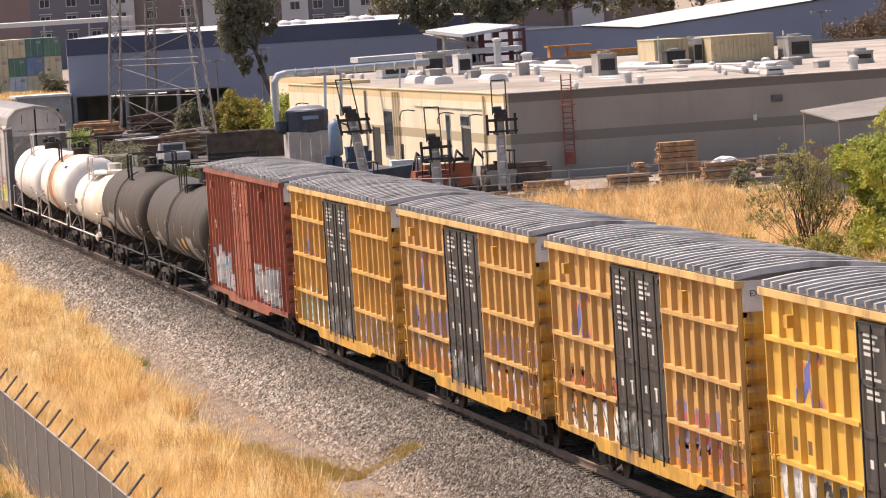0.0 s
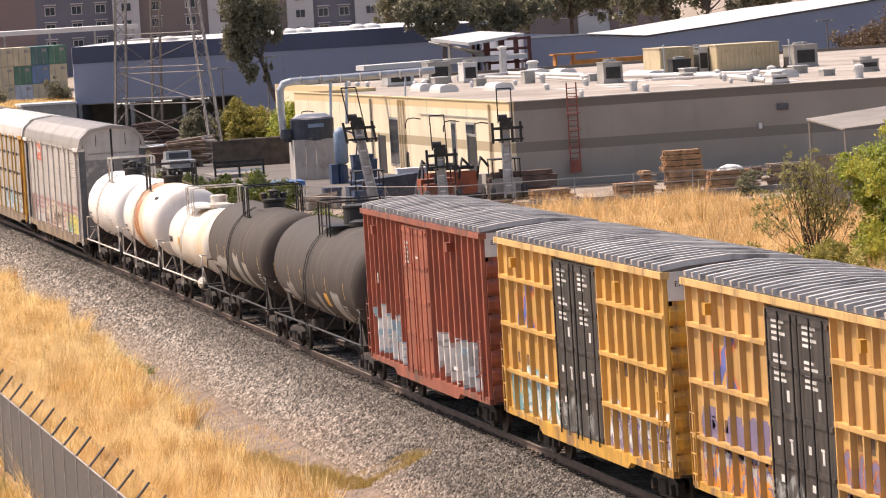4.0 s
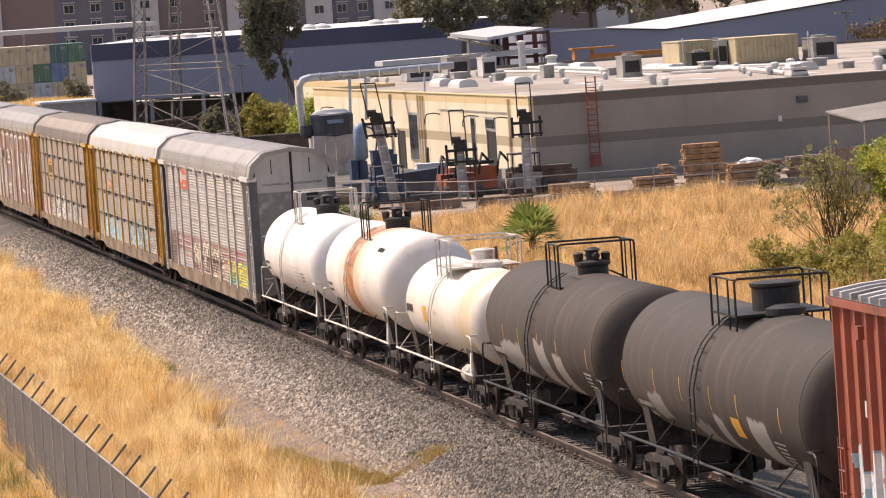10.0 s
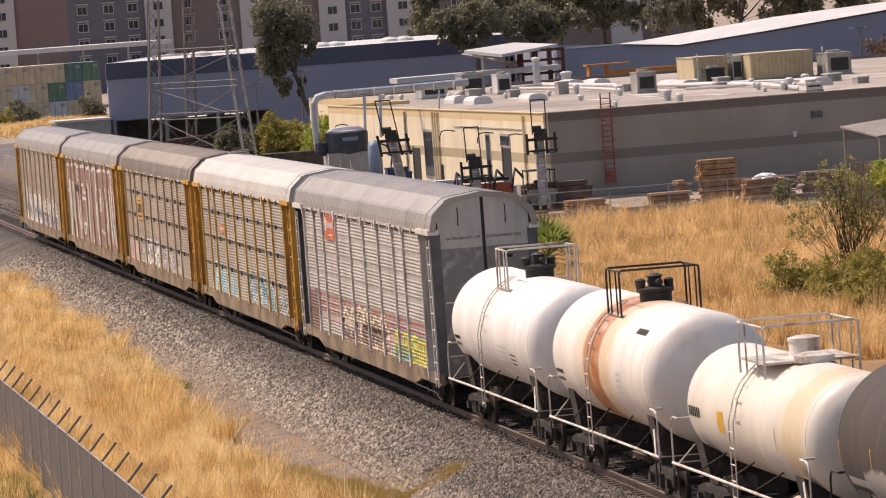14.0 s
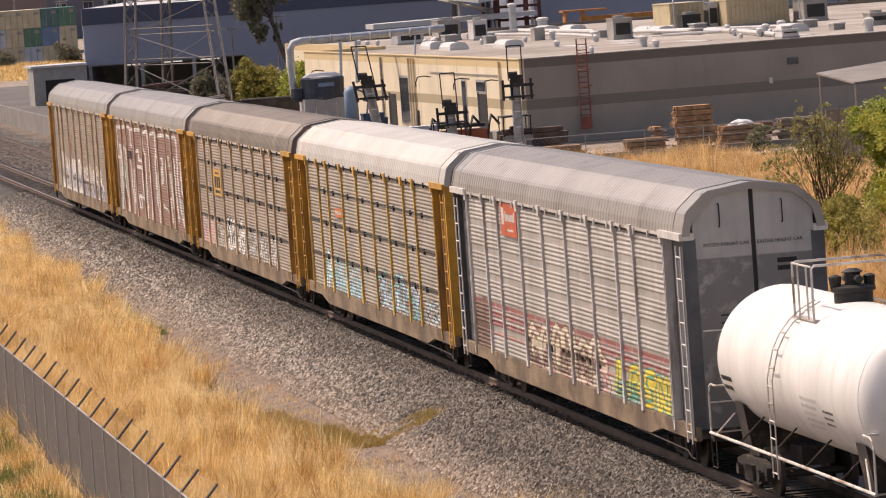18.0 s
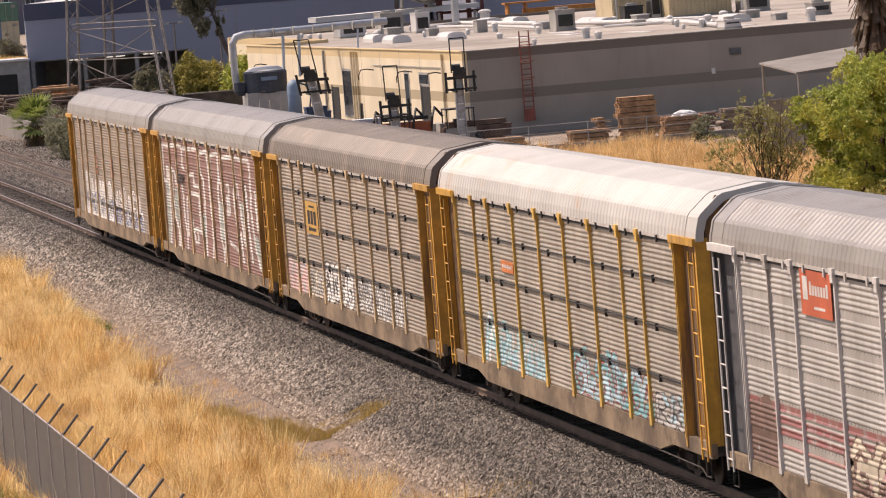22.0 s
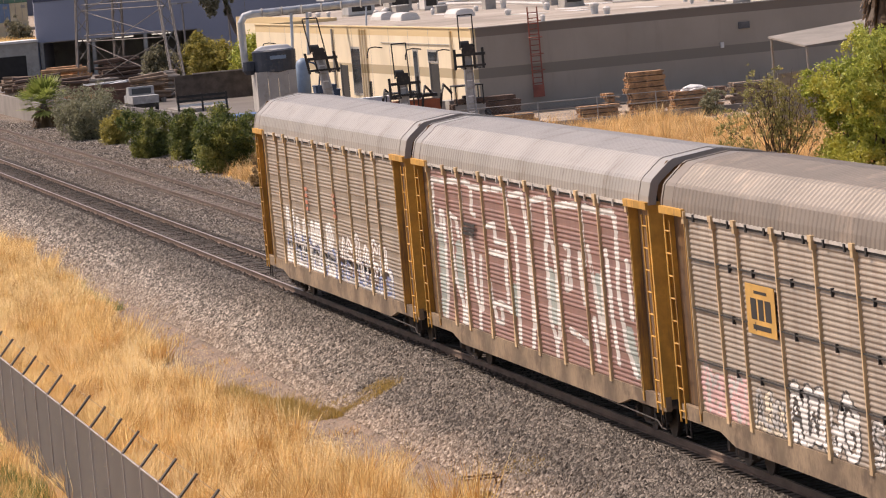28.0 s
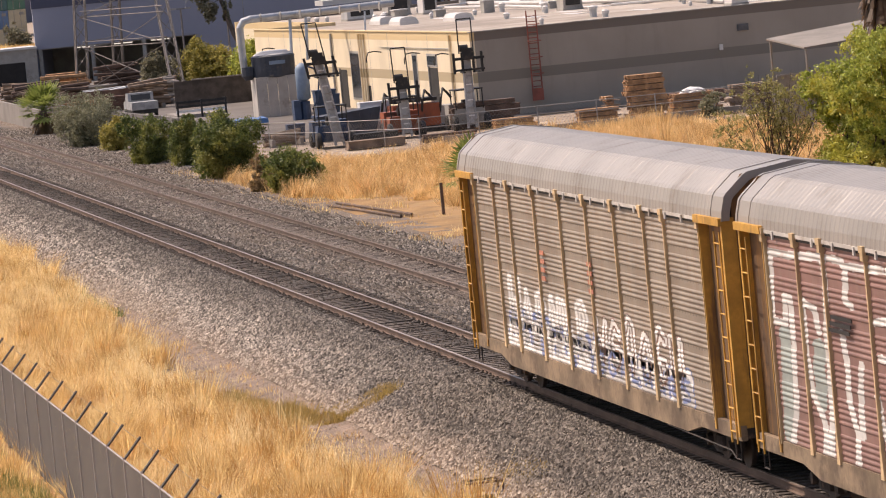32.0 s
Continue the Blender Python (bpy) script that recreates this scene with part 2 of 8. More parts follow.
def pipe(bm, pts, r, n=6):
    """A round bar bent along points."""
    pts = [Vector(p) for p in pts]
    rings = []
    a = None
    for i, p in enumerate(pts):
        t = ((pts[min(i + 1, len(pts) - 1)] - pts[max(i - 1, 0)])).normalized()
        a = (a - t * a.dot(t)).normalized() if a else t.orthogonal().normalized()
        c = t.cross(a)
        rings.append([bm.verts.new(p + (a * math.cos(k * math.tau / n) + c * math.sin(k * math.tau / n)) * r) for k in range(n)])
    for u, v in zip(rings, rings[1:]):
        for k in range(n):
            bm.faces.new((u[k], u[(k + 1) % n], v[(k + 1) % n], v[k]))
    bm.faces.new(rings[0][::-1])
    bm.faces.new(rings[-1])
    return bm


def sweep(bm, prof, at, closed=True, caps=True):
    """A profile (list of 2D points) drawn through the places given by at(u, v, i) for each station i in at.n."""
    fn, n = at
    rows = [[bm.verts.new(fn(u, v, i)) for u, v in prof] for i in range(n)]
    m = len(prof)
    for a, b in zip(rows, rows[1:]):
        for k in range(m if closed else m - 1):
            bm.faces.new((a[k], a[(k + 1) % m], b[(k + 1) % m], b[k]))
    if closed and caps:
        bm.faces.new(rows[0][::-1])
        bm.faces.new(rows[-1])
    return bm


def along_x(bm, prof, x0, x1, closed=True):
    """Profile of (y, z) extruded from x0 to x1."""
    xs = (x0, x1)
    return sweep(bm, prof, (lambda u, v, i: (xs[i], u, v), 2), closed)


def along_y(bm, prof, y0, y1, closed=True):
    """Profile of (x, z) extruded from y0 to y1."""
    ys = (y0, y1)
    return sweep(bm, prof, (lambda u, v, i: (u, ys[i], v), 2), closed)


def along_z(bm, prof, z0, z1, closed=True):
    zs = (z0, z1)
    return sweep(bm, prof, (lambda u, v, i: (u, v, zs[i]), 2), closed)


def lathe(bm, stations, axis="x", centre=(0, 0, 0), n=32):
    """Rings of (place along the axis, radius)."""
    rows = []
    for a, r in stations:
        row = []
        for k in range(n):
            c, s = math.cos(k * math.tau / n) * r, math.sin(k * math.tau / n) * r
            p = {"x": (a, c, s), "y": (c, a, s), "z": (c, s, a)}[axis]
            row.append(bm.verts.new(Vector(p) + Vector(centre)))
        rows.append(row)
    for u, v in zip(rows, rows[1:]):
        for k in range(n):
            bm.faces.new((u[k], u[(k + 1) % n], v[(k + 1) % n], v[k]))
    bm.faces.new(rows[0][::-1])
    bm.faces.new(rows[-1])
    bmesh.ops.recalc_face_normals(bm, faces=bm.faces)
    return bm


def words(name, text, size, m, material, parent, label=""):
    """Flat lettering in the built-in font, as a mesh."""
    cu = bpy.data.curves.new(name, "FONT")
    cu.body, cu.size, cu.extrude, cu.resolution_u = text, size, 0.002, 2
    tmp = bpy.data.objects.new(name, cu)
    me = bpy.data.meshes.new_from_object(tmp)
    bpy.data.objects.remove(tmp)
    me.materials.append(material)
    ob = new(name, me)
    ob.parent = parent
    ob.matrix_basis = m
    if label:
        tagged(ob, label)
    return ob


def heap(name, verts, faces, material, parent=None, flat=False):
    """A mesh from arrays of vertices and of faces with equal corner counts."""
    me = bpy.data.meshes.new(name)
    faces = np.asarray(faces)
    k = faces.shape[1]
    me.vertices.add(len(verts))
    me.vertices.foreach_set("co", np.asarray(verts, dtype=np.float32).ravel())
    me.loops.add(faces.size)
    me.loops.foreach_set("vertex_index", faces.astype(np.int32).ravel())
    me.polygons.add(len(faces))
    me.polygons.foreach_set("loop_start", np.arange(0, faces.size, k, dtype=np.int32))
    me.update(calc_edges=True)
    if flat:
        me.polygons.foreach_set("use_smooth", [False] * len(faces))
    me.materials.append(material)
    ob = new(name, me)
    if parent:
        ob.parent = parent
    return ob


# ---- ground ----
def ground_z(y):
    return np.interp(y, (-40, -14, -12.4, -6, -5, -4.4, -1.9, -1.45, 1.45, 1.9, 3.6, 8.2, 9.2, 400), (-1.75, -1.5, -1.42, -1.32, -1.27, -1.2, -0.27, -0.19, -0.19, -0.27, -0.86, -0.86, -1.0, -1.0))


def strip(name, xs, ys, lift, material, label, category, rough=0.0):
    """A piece of the ground's skin over xs by ys, lifted a little."""
    X, Y = np.meshgrid(xs, ys, indexing="ij")
    Z = ground_z(Y) + lift
    if rough:
        Z = Z + rough * np.array([[noise.noise(Vector((a * 0.8, b * 0.8, 0))) + 0.5 * noise.noise(Vector((a * 2.7, b * 2.7, 4))) for a, b in zip(r, q)] for r, q in zip(X, Y)])
    n, m = len(xs), len(ys)
    i = np.arange((n - 1) * (m - 1))
    a = (i // (m - 1)) * m + i % (m - 1)
    ob = heap(name, np.stack([X, Y, Z], -1).reshape(-1, 3), np.stack([a, a + m, a + m + 1, a + 1], 1), material)
    return tagged(ob, label, category, kind="structure")


strip("ground", np.array([-4000, -1500, -700, -400, -200, -100, -50, 0, 50, 100, 200, 600, 2000]),
      np.array([-3000, -400, -40, -14, -12.4, -6, -5, -4.4, -1.9, 1.9, 3.6, 8.2, 9.2, 40, 400, 3000]), -0.06, m_dirt,
      "dry pale dirt ground reaching to the horizon", "ground")
ys = np.concatenate([np.arange(-5.9, -1.8, 0.2), np.arange(-1.7, 1.8, 0.5), np.arange(1.8, 11.6, 0.3)])
strip("ballast_bed", np.arange(-420, 112, 0.5), ys, 0.0, m_ballast, "grey crushed stone ballast under both tracks", "ballast", 0.035)
strip("ballast_crib", np.arange(-420, 110, 0.35), np.linspace(-1.75, 1.75, 15), np.array([-0.07, -0.01] + [0.0] * 11 + [-0.01, -0.07]), m_ballast_dark, "dark oily ballast between the rails", "ballast", 0.03)
strip("siding_crib", np.arange(-420, 110, 0.5), np.linspace(4.35, 7.7, 13), np.array([-0.08, 0.0] + [0.055] * 9 + [0.0, -0.08]), m_ballast_old, "rusty brown ballast between the siding rails", "ballast", 0.03)
strip("dirt_path", np.arange(-300, 110, 1.0), np.arange(-8.6, -5.0, 0.3), -0.02, m_path, "pale gravelly dirt path along the ballast", "path", 0.05)
strip("grass_ground", np.arange(-240, 60, 1.0), np.arange(-30, -6.6, 0.8), -0.03, m_straw_ground, "dry straw-covered ground along the fence", "ground", 0.08)
strip("field_ground", np.arange(-147, 41, 2.0), np.arange(10.2, 46, 1.5), -0.01, m_straw_ground, "straw-covered ground of the dry field", "ground", 0.08)
strip("yard_pavement", np.array([-440, -300, -176]), np.array([11.5, 40, 120]), 0.004, m_asphalt, "worn grey asphalt of the storage yard", "pavement")

# ---- tracks ----
RAIL = [(-0.07, -0.172), (0.07, -0.172), (0.07, -0.160), (0.010, -0.145), (0.010, -0.045), (0.036, -0.035), (0.036, -0.004), (-0.036, -0.004), (-0.036, -0.035), (-0.010, -0.045), (-0.010, -0.145), (-0.07, -0.160)]


def track(name, y, z, steel, top, tie, label, x0, x1, old):
    t = base(name, pose(0, y, z), label, "railway track", kind="structure")
    for side in (-0.755, 0.755):
        rail = part("rail", along_x(B(), [(u + side, v) for u, v in RAIL], x0, x1), steel, t)
        part("running_surface", box(B(), x0, x1, side - 0.034, side + 0.034, -0.004, 0.0), top, rail, "worn bright top of the rail")
    bm = box(B(), -0.115, 0.115, -1.3, 1.3, -0.33, -0.165)
    for side in (-0.755, 0.755):
        box(bm, -0.10, 0.10, side - 0.19, side + 0.19, -0.165, -0.150)
        for e in (-0.11, 0.11):
            box(bm, -0.06, -0.03, side + e - 0.02, side + e + 0.02, -0.150, -0.115)
            box(bm, 0.03, 0.06, side + e - 0.02, side + e + 0.02, -0.150, -0.115)
    me = None
    rest = B()
    rng = random.Random(4 + old)
    n = 0
    x = x1
    while x > x0:
        x -= 0.51
        near = -155 < x < (-3 if not old else -45)
        if near and n < 300:
            if me is None:
                ob = part("tie", bm, tie, t)
                me = ob.data
            else:
                ob = new("tie", me)
                ob.parent = t
            ob.matrix_basis = pose(x, rng.uniform(-0.05, 0.05), rng.uniform(-0.02, 0.01), 0, 0, rng.uniform(-1.6, 1.6))
            n += 1
        else:
            box(rest, x - 0.115, x + 0.115, -1.3, 1.3, -0.33, -0.165)
    tagged(part("far_ties", rest, tie, t), kind="stuff")
    return t


track("main_track", 0, 0, m_rail_side, m_rail_top, m_tie, "main railway track with bright rails on dark wooden ties", -420, 110, 0)
track("siding_track", 6.03, -0.63, m_rail_old, m_rail_old, m_tie_old, "older rusty siding track on weathered ties", -420, 110, 1)

# ---- the train: every car in its own metres, x from its rear end forwards, z from the top of the rail ----
PITCH = 28.6
m_grey_panel = painted_side("galvanised_panel", (0.42, 0.392, 0.36), 0.5, (0.20, 0.18, 0.14), 0.45, dots=True,
                            stripes=((1.55, 1.63, (0.36, 0.16, 0.14)), (1.80, 1.94, (0.27, 0.085, 0.08)), (2.02, 2.16, (0.27, 0.085, 0.08)), (2.24, 2.38, (0.27, 0.085, 0.08))))
m_panel_two = painted_side("weathered_panel", (0.33, 0.29, 0.243), 0.55, (0.20, 0.15, 0.105), 0.55)
m_panel_three = painted_side("dusty_panel", (0.32, 0.268, 0.218), 0.55, (0.20, 0.14, 0.10), 0.55)
m_panel_four = painted_side("faded_maroon_panel", (0.235, 0.125, 0.105), 0.6, (0.30, 0.22, 0.18), 0.3)
m_panel_five = painted_side("tan_panel", (0.275, 0.228, 0.182), 0.55, (0.23, 0.15, 0.095), 0.5, dots=True)
m_roof_grey = plain("dull_galvanised_roof", (0.315, 0.288, 0.262), 0.40, 0.2, 0.12, 0.5, 8.0, 0.08, (0.22, 0.19, 0.16), 0.3)
m_roof_white = plain("white_roof", (0.52, 0.50, 0.465), 0.6, 0.0, 0.12, 0.4, 8.0, 0.08, (0.50, 0.36, 0.24), 0.2)
m_roof_tan = plain("dusty_roof", (0.205, 0.172, 0.143), 0.55, 0.15, 0.15, 0.5, 8.0, 0.08, (0.30, 0.24, 0.19), 0.3)
m_yellow = plain("railcar_yellow", YELLOW, 0.55, 0, 0.3, 1.2, 12.0, 0.1, (0.22, 0.12, 0.06), 0.55, True)
m_yellow_dirty = plain("dirty_yellow", (0.30, 0.14, 0.03), 0.65, 0, 0.35, 1.0, 12.0, 0.1, (0.10, 0.06, 0.035), 0.75, True)
m_column = plain("column_yellow", (0.58, 0.31, 0.055), 0.6, 0, 0.35, 1.2, 12.0, 0.1, (0.20, 0.105, 0.045), 0.5, True)
m_sill = plain("grimy_sill_paint", (0.25, 0.18, 0.115), 0.75, 0, 0.5, 0.9, 8.0, 0.1, (0.11, 0.075, 0.05), 0.55)
m_tan_post = plain("faded_tan_post", (0.60, 0.43, 0.24), 0.6, 0, 0.2, 1.0, 12.0, 0.1, (0.42, 0.29, 0.17), 0.4, True)
m_post_yellow = plain("bright_yellow_post", (0.70, 0.42, 0.09), 0.55, 0, 0.2, 1.0, 12.0, 0.1, (0.45, 0.26, 0.08), 0.4, True)
m_grey_post = plain("grey_post", (0.64, 0.61, 0.575), 0.55, 0.05, 0.2, 1.2, 12.0, 0.1, (0.28, 0.24, 0.20), 0.4, True)
m_grey_door = painted_side("grey_end_door", (0.40, 0.385, 0.36), 0.5, (0.22, 0.18, 0.15), 0.3, stripes=((1.0, 4.62, (0.155, 0.15, 0.145)),))
m_cap_pale = plain("pale_galvanised_trim", (0.54, 0.51, 0.47), 0.5, 0.0, 0.2, 1.2, 10.0, 0.05, (0.32, 0.27, 0.22), 0.35)
# dark grey holding the grey carrier's recess shade; plain dark grey on the vent
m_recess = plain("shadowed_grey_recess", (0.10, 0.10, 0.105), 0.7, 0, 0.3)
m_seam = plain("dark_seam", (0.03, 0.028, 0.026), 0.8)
m_paint_white = plain("sprayed_white", (0.60, 0.58, 0.55), 0.6, 0, 0.2, 1.5, 10.0, 0.05, (0.45, 0.38, 0.34), 0.3)
m_paint_teal = plain("sprayed_teal", (0.30, 0.335, 0.31), 0.6, 0, 0.2, 1.5, 10.0, 0.05)
m_letter_dark = plain("stencil_black", (0.018, 0.016, 0.015), 0.8)
m_letter_pale = plain("stencil_white", (0.62, 0.60, 0.56), 0.7)
m_sign_red = plain("red_panel_paint", (0.55, 0.115, 0.05), 0.55, 0, 0.2)
m_sign_orange = plain("orange_panel_paint", (0.62, 0.19, 0.06), 0.55, 0, 0.2)
m_stencil_red = plain("faded_red_stencil", (0.50, 0.20, 0.13), 0.7)
m_sign_gold = plain("gold_panel_paint", (0.58, 0.33, 0.08), 0.55, 0, 0.2)

TOP, SILL = 5.05, 1.12
ROOF = [(-1.52, 5.12), (-1.50, 5.30), (-1.43, 5.58), (-1.38, 5.65), (-1.02, 5.97), (-0.92, 6.02), (0.0, 6.15), (0.92, 6.02), (1.02, 5.97), (1.38, 5.65), (1.43, 5.58), (1.50, 5.30), (1.52, 5.12)]
POSTS = (2.55, 4.85, 6.70, 9.60, 12.45, 15.25, 18.10, 20.95, 22.85, 25.95)


WHEELS = []


def truck(parent, x):
    """A two-axle freight truck centred at x."""
    t = new("truck")
    t.parent = parent
    t.matrix_basis = pose(x, 0, 0)
    for side in (-1, 1):
        y = 0.99 * side
        prof = [(-1.25, 0.36), (-1.25, 0.62), (-0.7, 0.74), (0.7, 0.74), (1.25, 0.62), (1.25, 0.36), (0.98, 0.36), (0.55, 0.22), (-0.55, 0.22), (-0.98, 0.36)]
        part("side_frame", along_y(B(), prof, y - 0.08, y + 0.08), m_truck, t)
        for k in (-0.24, -0.08, 0.08, 0.24):
            part("spring", lathe(B(), [(0.30, 0.07), (0.60, 0.07)], "z", (k, y - 0.10 * -side, 0), 8), m_truck, t)
        for k in (-0.89, 0.89):
            part("bearing_cap", lathe(B(), [(y + 0.06 * side, 0.14), (y + 0.18 * side, 0.12)], "y", (k, 0, 0.44), 10), m_truck, t)
    for k in (-0.89, 0.89):
        bm = lathe(B(), [(-0.80, 0.46), (-0.775, 0.47), (-0.755, 0.435), (-0.69, 0.43)], "y", (0, 0, 0), 20)
        lathe(bm, [(0.69, 0.43), (0.755, 0.435), (0.775, 0.47), (0.80, 0.46)], "y", (0, 0, 0), 20)
        bar(bm, (0, -0.95, 0), (0, 0.95, 0), 0.08, 8)
        w = part("wheelset", bm, m_wheel, t)
        w.matrix_basis = pose(k, 0, 0.435)
        WHEELS.append((w, k))
    return t


def coupler(parent, x, way):
    bm = box(B(), min(x, x + 0.62 * way), max(x, x + 0.62 * way), -0.09, 0.09, 0.72, 0.92)
    box(bm, min(x + 0.42 * way, x + 0.66 * way), max(x + 0.42 * way, x + 0.66 * way), -0.17, 0.16, 0.66, 0.98)
    part("coupler", bm, m_truck, parent)


def ladder(name, bm, x0, x1, y, z0, z1, r=0.022, rungs=9):
    bar(bm, (x0, y, z0), (x0, y, z1), r, 5)
    bar(bm, (x1, y, z0), (x1, y, z1), r, 5)
    for i in range(rungs):
        z = z0 + (i + 0.5) * (z1 - z0) / rungs
        bar(bm, (x0, y, z), (x1, y, z), r * 0.9, 5)
    return bm


def rib_profile(z0, z1, depth=0.017, full=False):
    """Panel profile: five ribs, then a flat perforated band, over and over; or ribs all the way."""
    pts, z = [], z0
    while z < z1 - 0.05:
        for k in range(6 if full else 5):
            a = z + k * 0.105
            for dz, d in ((0.0, 0), (0.022, depth * 0.75), (0.042, depth), (0.062, depth * 0.75), (0.084, 0)):
                if a + dz < z1 - 0.01:
                    pts.append((d, a + dz))
        z += 0.63 if full else 0.66
    pts.append((0, z1))
    return pts


def autorack(label, panel, post, roof, end, rows, logo, ribs, seams):
    """A two or three-deck covered car carrier, 28.6 m over the couplers."""
    car = base("autorack_car", pose(0, 0, 0), label, "rail car", "cars of the freight train")
    # roof, with shallow transverse ribs, a seam ridge every few metres and a plain hood at each end
    xs, rise = [0.62, 1.5], [0.0, 0.0]
    x, k = 1.56, 0
    while x < 26.9:
        xs += [x, x + 0.05, x + 0.11, x + 0.16]
        up = max(0.0125, ribs) if seams and k % 8 == 3 else ribs
        rise += [0.0, up, up, 0.0]
        x, k = x + 0.30, k + 1
    xs += [27.1, 27.98]
    rise += [0.0, 0.0]

    def place(u, v, i):
        k = rise[i]
        return (xs[i], u * (1 + k / 1.5), 5.12 + (v - 5.12) * (1 + k / 1.0))
    inner = [(u * 0.97, v - 0.05) for u, v in ROOF[::-1]]
    part("roof", sweep(B(), ROOF + inner, (place, len(xs))), roof, car)
    for x0 in (0.56, 27.92):
        part("roof_end_cap", along_x(B(), [(u * 1.012, 5.12 + (v - 5.12) * 1.02) for u, v in ROOF] + [(u * 0.90, 5.12 + (v - 5.12) * 0.87) for u, v in ROOF[::-1]], x0, x0 + 0.12), roof, car)
    for x0 in (1.50, 27.04):
        part("roof_seam", along_x(B(), [(u * 1.008, 5.12 + (v - 5.12) * 1.018) for u, v in ROOF] + [(u * 0.99, 5.12 + (v - 5.12) * 0.99) for u, v in ROOF[::-1]], x0, x0 + 0.06), roof, car)
    # sides
    for side in (-1, 1):
        s = side
        for a, b in zip(POSTS, POSTS[1:]):
            prof = rib_profile(SILL, TOP, full=bool(rows))
            xx = (a + 0.03, b - 0.03)
            bm = sweep(B(), prof, (lambda u, v, i: (xx[i], s * (1.46 + u), v), 2), closed=False)
            bmesh.ops.recalc_face_normals(bm, faces=bm.faces)
            part("side_panel", bm, panel, car)
        # near-black backing sheet added behind the panels
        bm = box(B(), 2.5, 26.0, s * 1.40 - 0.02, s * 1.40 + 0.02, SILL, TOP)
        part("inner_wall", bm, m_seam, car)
        for i, x in enumerate(POSTS):
            w = 0.036 if 0 < i < len(POSTS) - 1 else 0.06
            ob = part("side_post", box(B(), x - w, x + w, min(s * 1.44, s * 1.53), max(s * 1.44, s * 1.53), SILL - 0.05, TOP), post, car)
            bm = box(B(), x - 0.13, x + 0.13, min(s * 1.45, s * 1.58), max(s * 1.45, s * 1.58), TOP - 0.02, TOP + 0.10)
            box(bm, x - 0.09, x + 0.09, min(s * 1.45, s * 1.57), max(s * 1.45, s * 1.57), TOP - 0.16, TOP - 0.02)
            part("post_cap", bm, post, ob)
            if 0 < i < len(POSTS) - 1:
                part("post_foot", along_y(B(), [(x - 0.11, SILL - 0.06), (x + 0.11, SILL - 0.06), (x + 0.04, SILL + 0.55), (x - 0.04, SILL + 0.55)], min(s * 1.45, s * 1.534), max(s * 1.45, s * 1.534)), post, ob)
                if rows and s < 0:
                    for z in rows:
                        part("seam_clip", box(B(), x + 1.0, x + 1.06, -1.522, -1.46, z - 0.11, z + 0.05), m_seam, ob)
        for z in rows:
            part("panel_seam", box(B(), 2.6, 25.9, min(s * 1.45, s * 1.512), max(s * 1.45, s * 1.482), z - 0.014, z + 0.014), m_seam, car)
        part("top_rail", box(B(), 1.0, 27.6, min(s * 1.47, s * 1.53), max(s * 1.47, s * 1.53), TOP, TOP + 0.07), m_cap_pale, car)
        # dark strip painted as the shadow below the top rail
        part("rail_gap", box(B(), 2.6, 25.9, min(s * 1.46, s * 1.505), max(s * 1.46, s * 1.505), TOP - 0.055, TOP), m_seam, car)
        if s < 0:
            for i in range(16):
                part("rail_clip", box(B(), 3.3 + i * 1.42, 3.40 + i * 1.42, -1.555, -1.52, TOP - 0.09, TOP + 0.06), m_cap_pale if seams else m_seam, car)
        # end columns with ladders
        for x0, x1 in ((0.72, 2.5), (26.0, 27.9)):
            out = x0 if x0 < 5 else x1
            # back of the ladder recess, its shade put into the dark colour
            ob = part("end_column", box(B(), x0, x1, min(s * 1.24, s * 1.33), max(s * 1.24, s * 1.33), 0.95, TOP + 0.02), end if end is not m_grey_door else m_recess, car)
            frame_m = {m_tan_post: m_column, m_post_yellow: m_yellow}.get(post, post)
            for x in (x0, x1):
                # the grey car's outer edge is coloured dark as if shaded
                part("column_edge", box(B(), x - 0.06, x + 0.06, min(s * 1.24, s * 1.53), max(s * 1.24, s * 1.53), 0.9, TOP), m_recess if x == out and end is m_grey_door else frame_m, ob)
            part("column_head", box(B(), x0 - 0.1, x1 + 0.1, min(s * 1.28, s * 1.60), max(s * 1.28, s * 1.60), TOP - 0.02, TOP + 0.13), frame_m, ob)
            bm = ladder("ladder", B(), out - 0.22 + (0.3 if x0 < 5 else -0.38), out + 0.22 + (0.3 if x0 < 5 else -0.38), s * 1.53, 0.75, TOP - 0.15)
            part("ladder", bm, frame_m, ob)
        # side sill, deeper between the trucks
        prof = [(0.62, 0.82), (0.62, 1.12), (27.98, 1.12), (27.98, 0.82), (24.6, 0.82), (23.4, 0.62), (5.2, 0.62), (4.0, 0.82)]
        part("side_sill", along_y(B(), prof, min(s * 1.38, s * 1.50), max(s * 1.38, s * 1.50)), m_sill, car)
        part("sill_step", pipe(B(), [(0.9, s * 1.46, 0.85), (0.9, s * 1.46, 0.45), (1.3, s * 1.46, 0.45), (1.3, s * 1.46, 0.85)], 0.02), m_truck, car)
        bm = pipe(B(), [(27.7, s * 1.46, 0.85), (27.7, s * 1.46, 0.42), (27.3, s * 1.46, 0.42), (27.3, s * 1.46, 0.85)], 0.02)
        pipe(bm, [(21.5, s * 1.47, 0.60), (26.9, s * 1.47, 0.55), (27.3, s * 1.47, 0.42)], 0.018)
        part("sill_step", bm, m_truck, car)
    part("deck", box(B(), 0.62, 27.98, -1.38, 1.38, 0.86, 1.06), m_truck, car)
    part("centre_sill", box(B(), 0.3, 28.3, -0.3, 0.3, 0.55, 0.86), m_truck, car)
